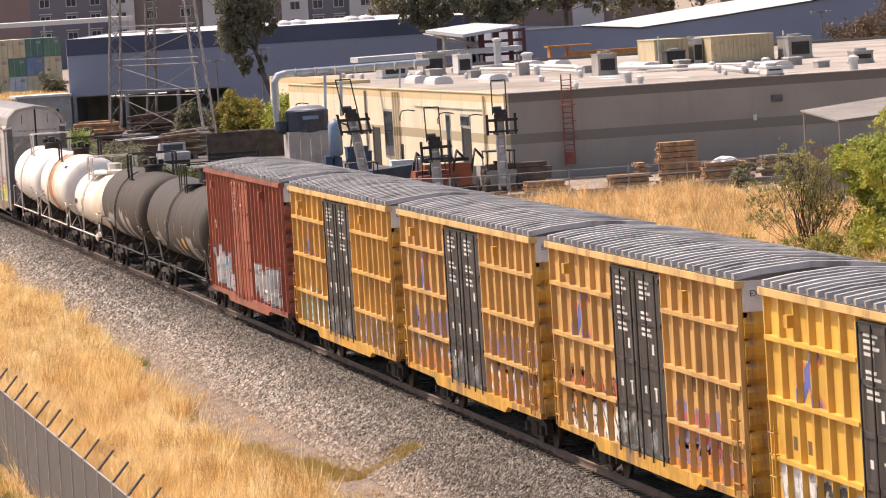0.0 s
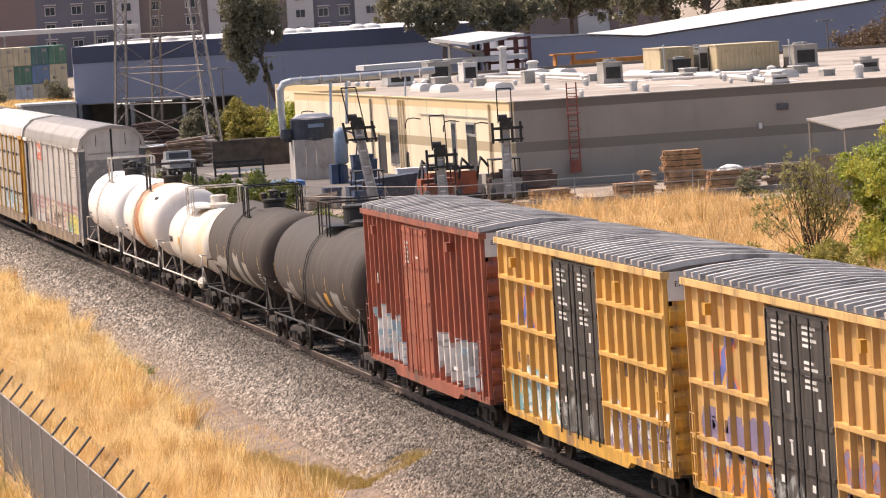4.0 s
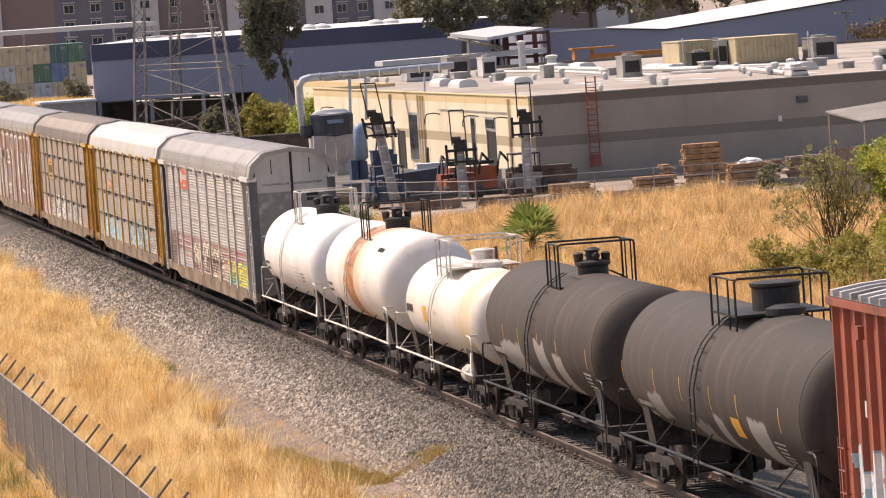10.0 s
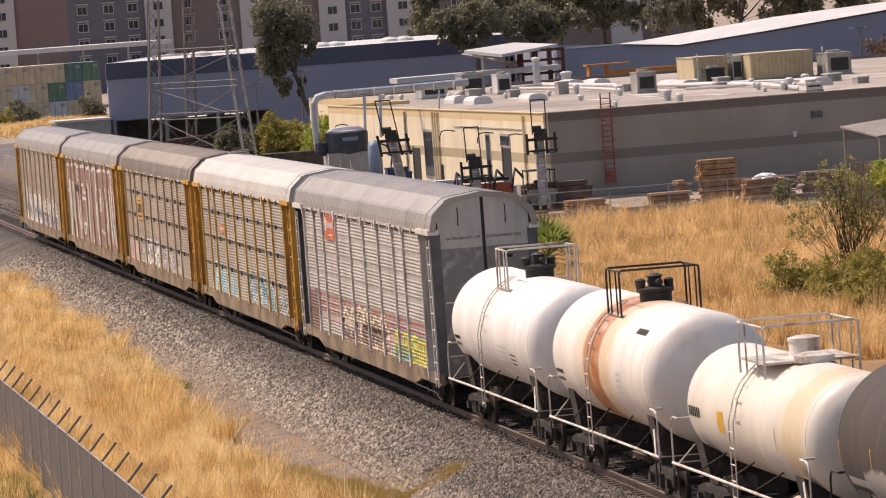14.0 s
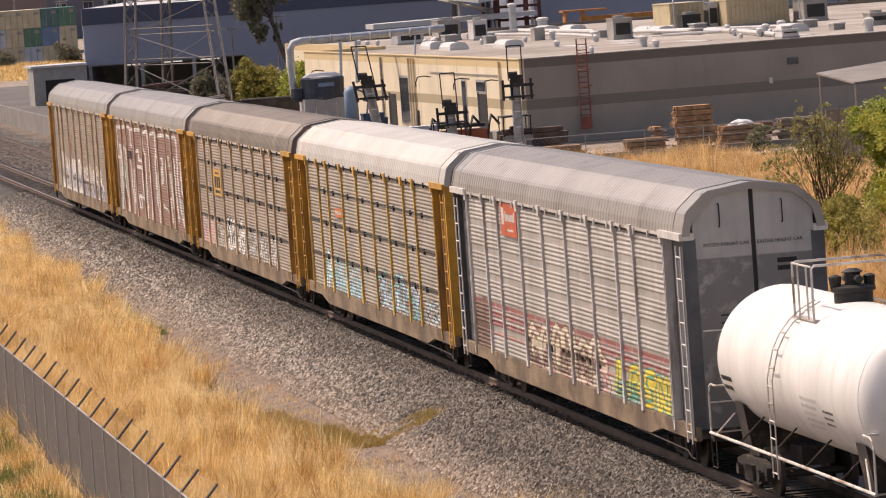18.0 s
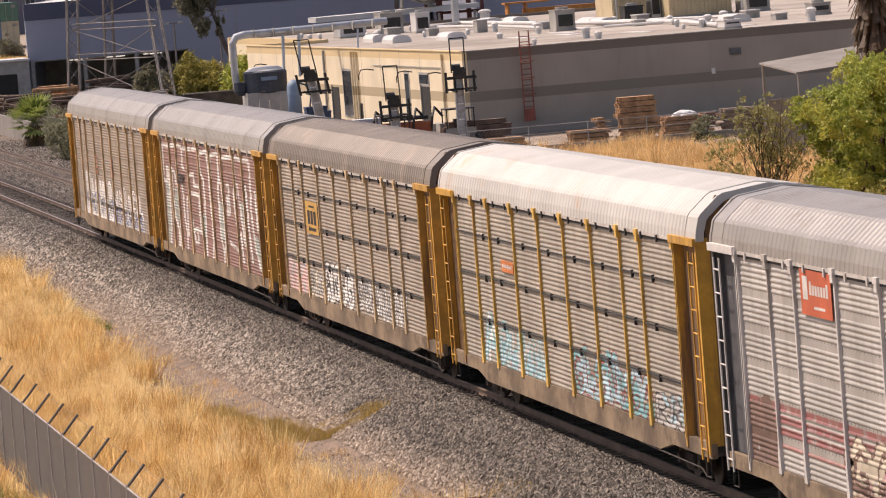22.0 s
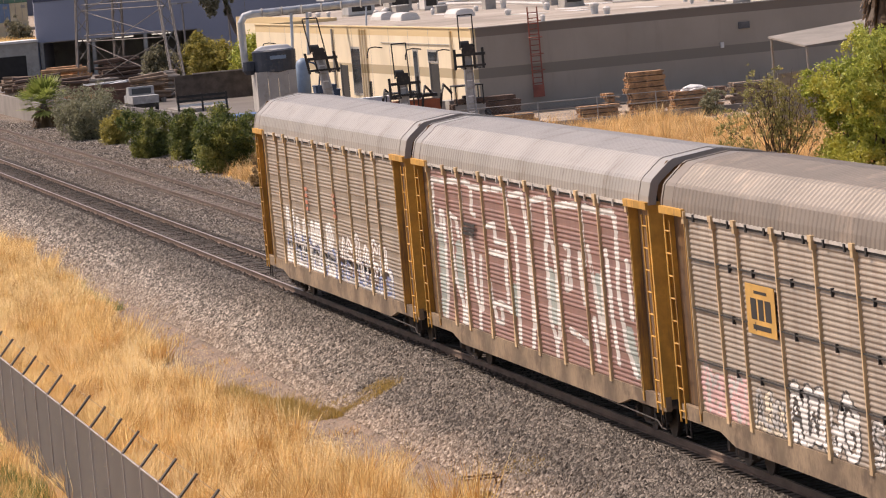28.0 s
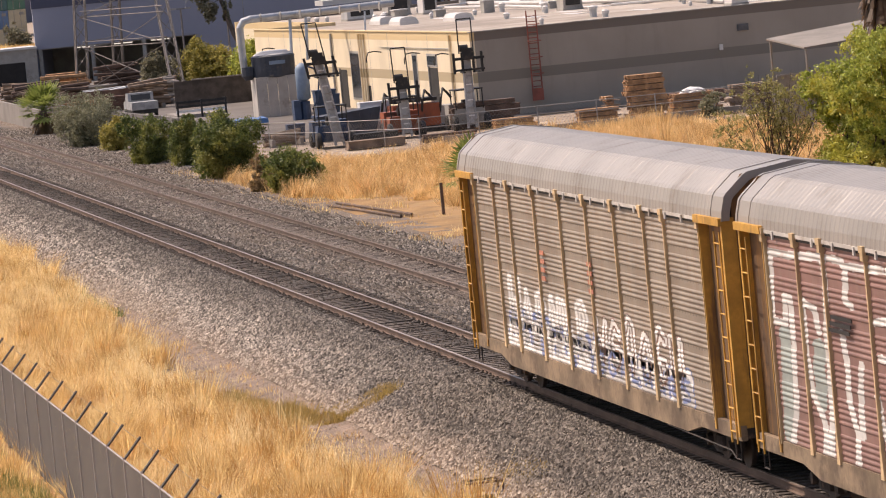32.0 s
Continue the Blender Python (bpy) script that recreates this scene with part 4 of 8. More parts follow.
def boxcar(label, side_mat, edge, door_mat, door, posts_left, posts_right, belts, text_bars):
    car = base("boxcar", pose(0, 0, 0), label, "rail car", "cars of the freight train")
    L = 18.75
    # roof sheets darkened by dirt and painted shade, raised ribs lightened by painted sun
    prof = [(-1.56, ZT + 0.02), (-1.0, ZT + 0.10), (0.0, ZT + 0.17), (1.0, ZT + 0.10), (1.56, ZT + 0.02), (1.5, ZT - 0.04), (-1.5, ZT - 0.04)]
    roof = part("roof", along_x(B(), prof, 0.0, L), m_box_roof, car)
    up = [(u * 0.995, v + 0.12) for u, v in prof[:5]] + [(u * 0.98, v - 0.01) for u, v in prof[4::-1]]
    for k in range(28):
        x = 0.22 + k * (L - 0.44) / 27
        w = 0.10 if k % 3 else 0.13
        part("roof_rib", sweep(B(), up, (lambda u, v, i: (x + (-w, -w * 0.75, w * 0.75, w)[i], u, v - (0.12 if i in (0, 3) and v > ZT else 0)), 4)), m_roof_rib, roof, "galvanised rib painted in a sunlit tone" if k == 0 else "")
    for s in (-1, 1):
        lo = lambda a, b: (min(s * a, s * b), max(s * a, s * b))
        part("side_sheet", box(B(), 0, L, *lo(1.36, 1.42), ZB, ZT), side_mat, car)
        part("top_chord", box(B(), -0.06, L + 0.06, *lo(1.40, 1.60), ZT - 0.14, ZT + 0.005), m_chord_pale if edge is m_yellow else edge, car)
        part("side_sill", along_y(B(), [(0, 0.92), (0, 1.06), (L, 1.06), (L, 0.92), (L - 4.2, 0.90), (L - 4.6, 0.74), (4.6, 0.74), (4.2, 0.90)], *lo(1.40, 1.54)), edge, car)
        d0, d1 = door if s < 0 else (L - door[1], L - door[0])
        for a, b, n in ((0.0, d0, posts_left if s < 0 else posts_right), (d1, L, posts_right if s < 0 else posts_left)):
            for k in range(n + 1):
                x = a + 0.09 + k * (b - a - 0.18) / n
                w = 0.085 if 0 < k < n else 0.07
                bm = along_z(B(), [(x - w, s * 1.42), (x - w * 0.55, s * 1.535), (x + w * 0.55, s * 1.535), (x + w, s * 1.42)], ZB, ZT - 0.14)
                part("side_post", bm, side_mat, car)
            for z in belts:
                part("belt_rail", box(B(), a + 0.1, b - 0.1, *lo(1.42, 1.56), z - 0.045, z + 0.045), side_mat, car)
        mid = (d0 + d1) / 2
        for a, b in ((d0 + 0.04, mid - 0.02), (mid + 0.02, d1 - 0.04)):
            leaf = part("door", box(B(), a, b, *lo(1.44, 1.52), ZB + 0.05, ZT - 0.22), door_mat, car)
            for k in range(5):
                z = ZB + 0.12 + k * 0.94
                part("door_rib", box(B(), a, b, *lo(1.52, 1.555), z, z + 0.09), door_mat, leaf)
            for k in (0.06, 0.45, 0.88):
                x = a + (b - a) * k
                part("locking_rod", bar(B(), (x, s * 1.575, ZB), (x, s * 1.575, ZT - 0.25), 0.022, 5), door_mat, leaf)
            if s < 0 and text_bars:
                for g, (z, n) in enumerate(((4.78, 4), (4.12, 5))):
                    for k in range(n):
                        w = (b - a) * (0.42, 0.34, 0.45, 0.27, 0.38)[(k + g) % 5]
                        part("stencil_bar", box(B(), a + 0.34 + 0.05 * g, a + 0.34 + w, -1.5265, -1.5205, z - 0.115 * k, z + 0.06 - 0.115 * k), m_letter_pale, leaf)
                for u, z, w, h in ((0.56, 3.30, 0.20, 0.22), (0.56, 2.55, 0.28, 0.05), (0.16, 2.42, 0.22, 0.16), (0.60, 2.30, 0.16, 0.24), (0.22, 1.72, 0.30, 0.14)):
                    part("stencil_bar", box(B(), a + (b - a) * u, a + (b - a) * u + w, -1.5265, -1.5205, z, z + h), m_letter_pale, leaf)
        for x in (0.30, L - 0.75):
            bm = B()
            for k in range(4):
                z = 1.25 + 0.42 * k
                pipe(bm, [(x, s * 1.54, z), (x, s * 1.62, z), (x + 0.45, s * 1.62, z), (x + 0.45, s * 1.54, z)], 0.018, 5)
            bar(bm, (x, s * 1.62, 1.0), (x, s * 1.62, 2.7), 0.018, 5)
            bar(bm, (x + 0.45, s * 1.62, 1.0), (x + 0.45, s * 1.62, 2.7), 0.018, 5)
            part("ladder", bm, edge, car)
        for x in (2.1, L - 4.6):
            part("roof_bracket", box(B(), x, x + 0.3, *lo(1.54, 1.66), 4.62, 4.86), edge, car)
    for x, w in ((0.0, -1), (L, 1)):
        prof, z = [], ZB
        while z < 4.55:
            prof += [(0.0, z), (0.07, z + 0.12), (0.07, z + 0.30), (0.0, z + 0.42)]
            z += 0.45
        prof += [(0.0, 4.66)]
        ring = [(x + w * u, v) for u, v in prof] + [(x - w * 0.05, 4.66), (x - w * 0.05, ZB)]
        part("end_sheet", along_y(B(), ring, -1.44, 1.44), edge, car)
        part("end_top", box(B(), min(x - w * 0.05, x + w * 0.04), max(x - w * 0.05, x + w * 0.04), -1.44, 1.44, 4.66, ZT), m_end_white, car)
        if w > 0:
            words("lettering", "EXCESS HEIGHT CAR", 0.17, pose(x + 0.045, -1.3, 4.96, 90, 0, 90), m_letter_dark, car)
        coupler(car, x + 0.05 * w, w)
        for y in (-1.47, 1.40):
            part("corner_post", box(B(), min(x, x - 0.1 * w), max(x, x - 0.1 * w), y, y + 0.07, ZB, ZT - 0.2), edge, car)
    part("floor", box(B(), 0, L, -1.40, 1.40, 0.92, 1.04), m_truck, car)
    part("centre_sill", box(B(), -0.2, L + 0.2, -0.3, 0.3, 0.55, 0.9), m_truck, car)
    part("brake_reservoir", lathe(B(), [(8.0, 0.2), (8.1, 0.24), (9.2, 0.24), (9.3, 0.2)], "x", (0, -0.9, 0.62), 12), m_truck, car)
    truck(car, 3.0)
    truck(car, L - 3.0)
    return car


def marks(car, bars, mat, name="stencil_bar", y=1.544):
    """Small flat painted bars (x, z, length, height) on a car's near side."""
    for x, z, w, h in bars:
        part(name, box(B(), x, x + w, -y, -y + 0.004, z, z + h), mat, car)


DOOR = (6.95, 11.75)
box_red = boxcar("red boxcar with rust streaks and white sprayed patches", m_box_red, m_box_red_edge, m_box_red, (6.6, 10.6), 8, 9, (), False)
marks(box_red, [(7.2, 4.55 - 0.13 * k, 0.55 - 0.1 * (k % 2), 0.07) for k in range(5)] + [(8.9, 4.2, 0.5, 0.06), (9.4, 4.25, 0.06, 0.2), (2.2, 3.2, 0.12, 0.3), (13.9, 1.5, 0.6, 0.1)], m_letter_pale, y=1.56)
box_one = boxcar("yellow boxcar with black doors and teal and white tags", m_box_yellow, m_yellow, m_box_door, DOOR, 6, 7, (4.32, 3.16, 2.02), True)
box_two = boxcar("yellow boxcar with black doors and orange flame-like tags", m_box_yellow_b, m_yellow, m_box_door, DOOR, 6, 7, (4.32, 3.16, 2.02), True)
box_three = boxcar("weathered yellow boxcar with black doors and red tags", m_box_yellow_b, m_yellow, m_box_door, DOOR, 6, 7, (4.32, 3.16, 2.02), True)
box_four = boxcar("bright yellow boxcar with black doors and black tags", m_box_yellow_c, m_yellow, m_box_door, DOOR, 6, 7, (4.32, 3.16, 2.02), True)


def boxcar_face(door, left, right):
    """The near side's depth along x, over its hat-shaped posts, and the places where it breaks."""
    xs, ds = [0.0], [1.42]
    for a, b, n in ((0.0, door[0], left), (door[1], 18.75, right)):
        for k in range(n + 1):
            x = a + 0.09 + k * (b - a - 0.18) / n
            w = 0.085 if 0 < k < n else 0.07
            xs += [x - w, x - w * 0.55, x + w * 0.55, x + w]
            ds += [1.42, 1.535, 1.535, 1.42]
    return (lambda x, z: np.interp(x, xs, ds) + 0 * z), xs


def emblem(car, face, breaks):
    """A tall crossed mark in blue with orange edges."""
    xs, zs = fine(1.6, 4.3, 0.05, breaks), fine(3.14, 4.28, 0.03)
    X, Z = np.meshgrid((xs[1:] + xs[:-1]) / 2, (zs[1:] + zs[:-1]) / 2, indexing="ij")
    blue = near_lines(X, Z, (((2.25, 3.22), (2.75, 3.62), (2.75, 3.82), (3.55, 4.18)), ((3.6, 3.2), (2.95, 3.62), (2.95, 3.82))), 0.20, 0.10) < 1
    warm = near_lines(X, Z, (((1.95, 4.18), (2.55, 3.78), (2.5, 3.6)), ((3.75, 4.1), (3.1, 3.8), (3.1, 3.6), (3.9, 3.2))), 0.17, 0.085) < 1
    coat(car, "painted_emblem", xs, zs, face, blue, m_emblem_blue, 0.004)
    coat(car, "painted_emblem", xs, zs, face, warm & ~blue, m_emblem_orange, 0.004)


m_emblem_blue, m_emblem_orange = ink("emblem_blue", (0.10, 0.12, 0.36)), ink("emblem_orange", (0.62, 0.18, 0.06))
red_face, red_breaks = boxcar_face((6.6, 10.6), 8, 9)
box_face, box_breaks = boxcar_face(DOOR, 6, 7)
for car in (box_one, box_two, box_three, box_four):
    emblem(car, box_face, box_breaks)
for car, rows in ((box_red, ((1.0, 6.3, 1.05, 2.75, 3, "white", "white", "sky", 51, 0.5), (11.0, 14.6, 1.05, 2.3, 2, "white", "white", "grey", 52, 0.46), (14.7, 17.9, 1.05, 2.6, 2, "white", "grey", "sky", 53, 0.44))),
                  (box_one, ((0.5, 2.4, 1.02, 2.0, 1, "teal", "teal", "teal", 61, 0.6), (2.0, 6.7, 1.02, 2.25, 3, "white", "sky", "teal", 62, 0.5), (12.0, 18.4, 1.02, 2.2, 4, "violet", "white", "grey", 63, 0.5))),
                  (box_two, ((0.6, 6.4, 1.9, 2.6, 3, "violet", "violet", "violet", 71, 0.6), (0.6, 6.6, 1.02, 2.0, 5, "orange", "grey", "violet", 72, 0.5), (12.0, 18.5, 1.7, 2.7, 4, "violet", "violet", "rust", 73, 0.5), (12.0, 18.5, 1.02, 2.0, 5, "orange", "white", "violet", 74, 0.6))),
                  (box_three, ((0.9, 6.7, 1.9, 2.35, 4, "red", "rust", "black", 81, 0.45), (0.8, 6.7, 1.02, 2.0, 5, "white", "orange", "black", 82, 0.5), (12.2, 17.0, 1.5, 2.6, 3, "red", "violet", "violet", 83, 0.45), (12.0, 18.5, 1.02, 1.7, 5, "orange", "violet", "rust", 84, 0.6))),
                  (box_four, ((0.6, 3.2, 1.02, 1.9, 2, "white", "white", "grey", 91, 0.7), (3.2, 6.8, 1.02, 1.8, 3, "black", "black", "grey", 92, 0.6)))):
    for x0, x1, z0, z1, n, a, b, e, seed, thick in rows:
        f, br = (red_face, red_breaks) if car is box_red else (box_face, box_breaks)
        sprayed_tag(car, x0, x1, z0, z1, n, (INK[a], INK[b]), INK[e], seed, f, (), br, thick, 0.15, car is box_red)
for car in (box_one, box_two, box_three, box_four):
    marks(car, [(13.0 + 0.75 * k, 2.75, 0.42, 0.30) for k in range(7)], m_yellow_dirty, "faded_lettering", 1.424)
    marks(car, [(0.9 + 0.55 * k, 2.25, 0.28, 0.26) for k in range(4)] + [(0.9, 1.75, 0.3, 0.25), (2.0, 1.75, 0.3, 0.25)], m_yellow_dirty, "faded_lettering", 1.424)

# ---- tank cars ----
def tank_paint(name, base_col, bands=(), patches=(), rough=0.45, grime=(0.30, 0.22, 0.15), amount=0.4, low=True):
    s = Shader(name, rough)
    x, y, z = s.axes()
    c = s.mix(s.step(s.noise(0.6, 4.0), 0.3, 0.7), dim(base_col, 0.9), dim(base_col, 1.06))
    run = s.noise(1.0, 6.0, s.scaled((2.4, 1.0, 0.35)), 0.65)
    c = s.mix(s.calc("MULTIPLY", s.step(run, 0.48, 0.78), amount), c, grime)
    for x0, x1, col, soft in bands:
        wob = s.calc("MULTIPLY_ADD", s.noise(1.2, 4.0, s.scaled((1, 0.4, 0.4))), 0.9, s.calc("SUBTRACT", x, 0.45))
        k = s.calc("MULTIPLY", s.band(wob, x0, x1, soft), s.step(s.noise(2.0, 5.0), 0.15, 0.55))
        c = s.mix(k, c, col)
    for x0, x1, z0, z1, col in patches:
        wx = s.calc("MULTIPLY_ADD", s.noise(0.8, 3.0), 0.8, s.calc("SUBTRACT", x, 0.4))
        wz = s.calc("MULTIPLY_ADD", s.noise(1.6, 3.0, s.scaled((1, 1, 1), (0, 0, 6))), 0.5, s.calc("SUBTRACT", z, 0.25))
        c = s.mix(s.calc("MULTIPLY", s.calc("MULTIPLY", s.band(wx, x0, x1, 0.05), s.band(wz, z0, z1, 0.05)), 0.85), c, col)
    s.colour(c)
    s.bump(s.noise(5.0, 4.0), 0.08, 0.02)
    return s.m


m_tank_white = tank_paint("white_tank_paint", (0.76, 0.735, 0.70), grime=(0.46, 0.37, 0.29), amount=0.35)
m_tank_rust = tank_paint("white_tank_rust_band", (0.75, 0.70, 0.64), bands=((4.2, 8.0, (0.66, 0.48, 0.32), 0.7), (4.8, 6.7, (0.42, 0.15, 0.045), 0.2)), grime=(0.48, 0.36, 0.26), amount=0.4)
m_tank_small = tank_paint("small_white_tank_paint", (0.70, 0.64, 0.555), bands=((9.5, 11.3, (0.60, 0.47, 0.31), 0.5),), grime=(0.46, 0.34, 0.23), amount=0.45)
m_tank_black = tank_paint("black_tank_paint", (0.045, 0.034, 0.027), grime=(0.09, 0.064, 0.047), amount=0.9, rough=0.8,
                          patches=((2.6, 5.4, 1.45, 2.35, (0.36, 0.34, 0.31)), (7.4, 8.7, 1.5, 2.6, (0.36, 0.34, 0.31)), (9.6, 10.8, 1.45, 2.4, (0.38, 0.35, 0.31))))
m_tank_dark = tank_paint("dark_tank_paint", (0.043, 0.033, 0.027), grime=(0.09, 0.064, 0.047), amount=0.9, rough=0.8,
                         patches=((3.0, 4.6, 1.75, 2.25, (0.28, 0.26, 0.24)), (6.8, 8.4, 1.45, 1.95, (0.24, 0.22, 0.20)), (9.4, 10.2, 1.35, 2.2, (0.34, 0.32, 0.29)), (12.8, 14.2, 1.5, 2.4, (0.36, 0.34, 0.31))))
m_white_steel = plain("white_rail_paint", (0.62, 0.58, 0.52), 0.55, 0, 0.25, 1.5, 12.0, 0.1, (0.30, 0.20, 0.13), 0.45)
m_reflect = plain("reflector_tape", (0.62, 0.36, 0.05), 0.4)
m_amber = plain("amber_placard", (0.70, 0.36, 0.03), 0.5)


def tank_car(label, L, r, cz, skin, steel, dome, bars, tapes, wide_deck=False, fat_dome=False):
    car = base("tank_car", pose(0, 0, 0), label, "rail car", "cars of the freight train")
    h = 0.55
    a, b = 0.55, L - 0.55
    st = [(a + h * (1 - math.sin(k / 6 * math.pi / 2)), r * math.cos(k / 6 * math.pi / 2)) for k in range(6, -1, -1)]
    st[0] = (a, 0.12)
    st = st + [(L - x, q) for x, q in st[::-1]]
    shell = part("tank_shell", lathe(B(), st, "x", (0, 0, cz), 56), skin, car, smooth=True)
    for x in (a + h, b - h, (a + h) * 0.6 + (b - h) * 0.4, (a + h) * 0.35 + (b - h) * 0.65):
        part("weld_seam", lathe(B(), [(x - 0.02, r - 0.002), (x - 0.01, r + 0.004), (x + 0.01, r + 0.004), (x + 0.02, r - 0.002)], "x", (0, 0, cz), 56), skin, shell, smooth=True)
    mid = L / 2
    # end sills, draft gear, saddles
    for x, w in ((0.0, 1), (L, -1)):
        part("end_sill", box(B(), min(x, x + 0.30 * w), max(x, x + 0.30 * w), -1.45, 1.45, 0.94, 1.12), m_truck, car)
        part("stub_sill", box(B(), min(x - 0.1 * w, x + 3.2 * w), max(x - 0.1 * w, x + 3.2 * w), -0.33, 0.33, 0.62, 1.0), m_truck, car)
        part("saddle", along_x(B(), [(-1.1, 0.95), (1.1, 0.95), (1.25, cz - r * 0.55), (0.6, cz - r * 0.86), (-0.6, cz - r * 0.86), (-1.25, cz - r * 0.55)], min(x + 1.5 * w, x + 2.2 * w), max(x + 1.5 * w, x + 2.2 * w)), m_truck, car)
        coupler(car, x, -w)
        for s in (-1, 1):
            y = s * 1.46
            part("grab_arch", pipe(B(), [(x + 0.12 * w, y, 1.10), (x + 0.12 * w, y, 1.95), (x + 0.2 * w, y, 2.08), (x + 0.35 * w, y, 2.14), (x + 0.8 * w, y, 2.14), (x + 0.8 * w, y * 0.8, 2.14)], 0.025), steel, car)
            part("sill_step", pipe(B(), [(x + 0.12 * w, y, 1.0), (x + 0.12 * w, y, 0.42), (x + 0.55 * w, y, 0.42), (x + 0.55 * w, y, 1.0)], 0.018), m_truck, car)
            part("diagonal_brace", bar(B(), (x + 0.5 * w, y, 1.1), (x + 1.5 * w, y * 0.86, 1.62), 0.02), steel, car)
    for s in (-1, 1):
        y = s * 1.47
        part("side_rail", pipe(B(), [(0.1, y, 1.12), (L * 0.25, y, 1.13), (L * 0.75, y, 1.13), (L - 0.1, y, 1.12)], 0.033, 8), steel, car)
        for k in (0.2, 0.4, 0.6, 0.8):
            part("rail_bracket", bar(B(), (L * k, y, 1.12), (L * k + 0.5, s * r * 0.72, cz - r * 0.70), 0.02), m_truck, car)
        # ladder that follows the shell up to the deck
        bm = B()
        lx = (mid - 0.75, mid - 0.35)
        for x in lx:
            pts = [(x, s * (r + 0.14), 0.75), (x, s * (r + 0.14), cz)]
            pts += [(x, s * (r + 0.10) * math.cos(t), cz + (r + 0.10) * math.sin(t)) for t in [radians(q) for q in range(10, 71, 12)]]
            pipe(bm, pts, 0.017)
        for k in range(14):
            z = 0.85 + k * 0.34
            if z < cz:
                yy, zz = s * (r + 0.14), z
            else:
                t = (z - cz) / r
                if t > 1.15:
                    break
                yy, zz = s * (r + 0.10) * math.cos(t), cz + (r + 0.10) * math.sin(t)
            bar(bm, (lx[0], yy, zz), (lx[1], yy, zz), 0.018, 5)
        part("ladder", bm, steel, car)
    # deck, hand rails and valve dome
    top = cz + r
    w, d = (0.75, 0.95) if not wide_deck else (1.1, 1.0)
    deck = part("deck", box(B(), mid - w, mid + w, -d, d, top - 0.02 if wide_deck else top - 0.30, top + 0.03 if wide_deck else top - 0.26), steel, car)
    rail_m = m_black if skin is m_tank_rust else steel
    for x in (mid - w, mid + w):
        part("guard_rail", pipe(B(), [(x, -d, top - 0.3), (x, -d, top + 0.72), (x, -d + 0.06, top + 0.78), (x, d - 0.06, top + 0.78), (x, d, top + 0.72), (x, d, top - 0.3)], 0.028), rail_m, deck)
    for y in (-d, d):
        for x in (mid - w * 0.45, mid + w * 0.45):
            part("guard_post", bar(B(), (x, y, top - 0.3), (x, y, top + 0.76), 0.022), rail_m, deck)
        part("guard_rail", bar(B(), (mid - w, y, top + 0.76), (mid + w, y, top + 0.76), 0.024), rail_m, deck)
    if fat_dome:
        q = 0.32 if dome is m_white_steel else 0.50
        part("dome", lathe(B(), [(top - 0.1, q), (top + q, q), (top + q + 0.04, q * 1.08), (top + q + 0.10, q * 1.08), (top + q + 0.14, q * 0.6)], "z", (mid + 0.1, 0.1, 0), 24), dome, car)
        part("hatch_cover", lathe(B(), [(top + 0.0, 0.42), (top + 0.14, 0.42), (top + 0.2, 0.25)], "z", (mid + 1.3, 0, 0), 20), dome, car)
    else:
        bm = lathe(B(), [(top - 0.15, 0.38), (top + 0.16, 0.38), (top + 0.20, 0.44), (top + 0.27, 0.44), (top + 0.31, 0.3)], "z", (mid, 0.05, 0), 20)
        part("dome", bm, dome, car)
        bm = lathe(B(), [(top + 0.3, 0.16), (top + 0.52, 0.16), (top + 0.56, 0.22), (top + 0.62, 0.1)], "z", (mid, 0.05, 0), 12)
        bar(bm, (mid - 0.35, 0.0, top + 0.42), (mid + 0.35, 0.1, top + 0.42), 0.08, 8)
        lathe(bm, [(top + 0.25, 0.10), (top + 0.48, 0.13), (top + 0.52, 0.05)], "z", (mid, -0.3, 0), 10)
        lathe(bm, [(top + 0.25, 0.10), (top + 0.46, 0.12), (top + 0.50, 0.05)], "z", (mid, 0.38, 0), 10)
        part("valve_cluster", bm, dome, car)
    # bars of stencilled writing and reflecting tape, bent onto the shell
    for x, q, w2, h2, m in bars + [(x, -0.10, 0.05, 0.5, m_reflect) for x in tapes]:
        bm = B()
        chars = max(1, round(w2 / (h2 * 0.9))) if m not in (m_reflect, m_amber) else 1
        for c in range(chars):
            rows = []
            x0, x1 = x + w2 * c / chars, x + w2 * (c + (0.68 if chars > 1 else 1)) / chars
            for i in range(5):
                t = q + (i / 4 - 0.5) * h2 / r
                rows.append([bm.verts.new((xx, -(r + 0.006) * math.cos(t), cz + (r + 0.006) * math.sin(t))) for xx in (x0, x1)])
            for u, v in zip(rows, rows[1:]):
                bm.faces.new((u[0], u[1], v[1], v[0]))
        part("reflector" if m is m_reflect else "stencil_bar", bm, m, shell)
    part("outlet", lathe(B(), [(cz - r - 0.25, 0.16), (cz - r - 0.2, 0.2), (cz - r + 0.08, 0.2)], "z", (mid, 0, 0), 12), m_truck, car)
    truck(car, 1.9)
    truck(car, L - 1.9)
    return car


def text_rows(x, q, w, rows, mat, h=0.07, gap=0.10):
    return [(x, q - gap * k, w * (1 - 0.25 * (k % 3) / 2), h, mat) for k in range(rows)]


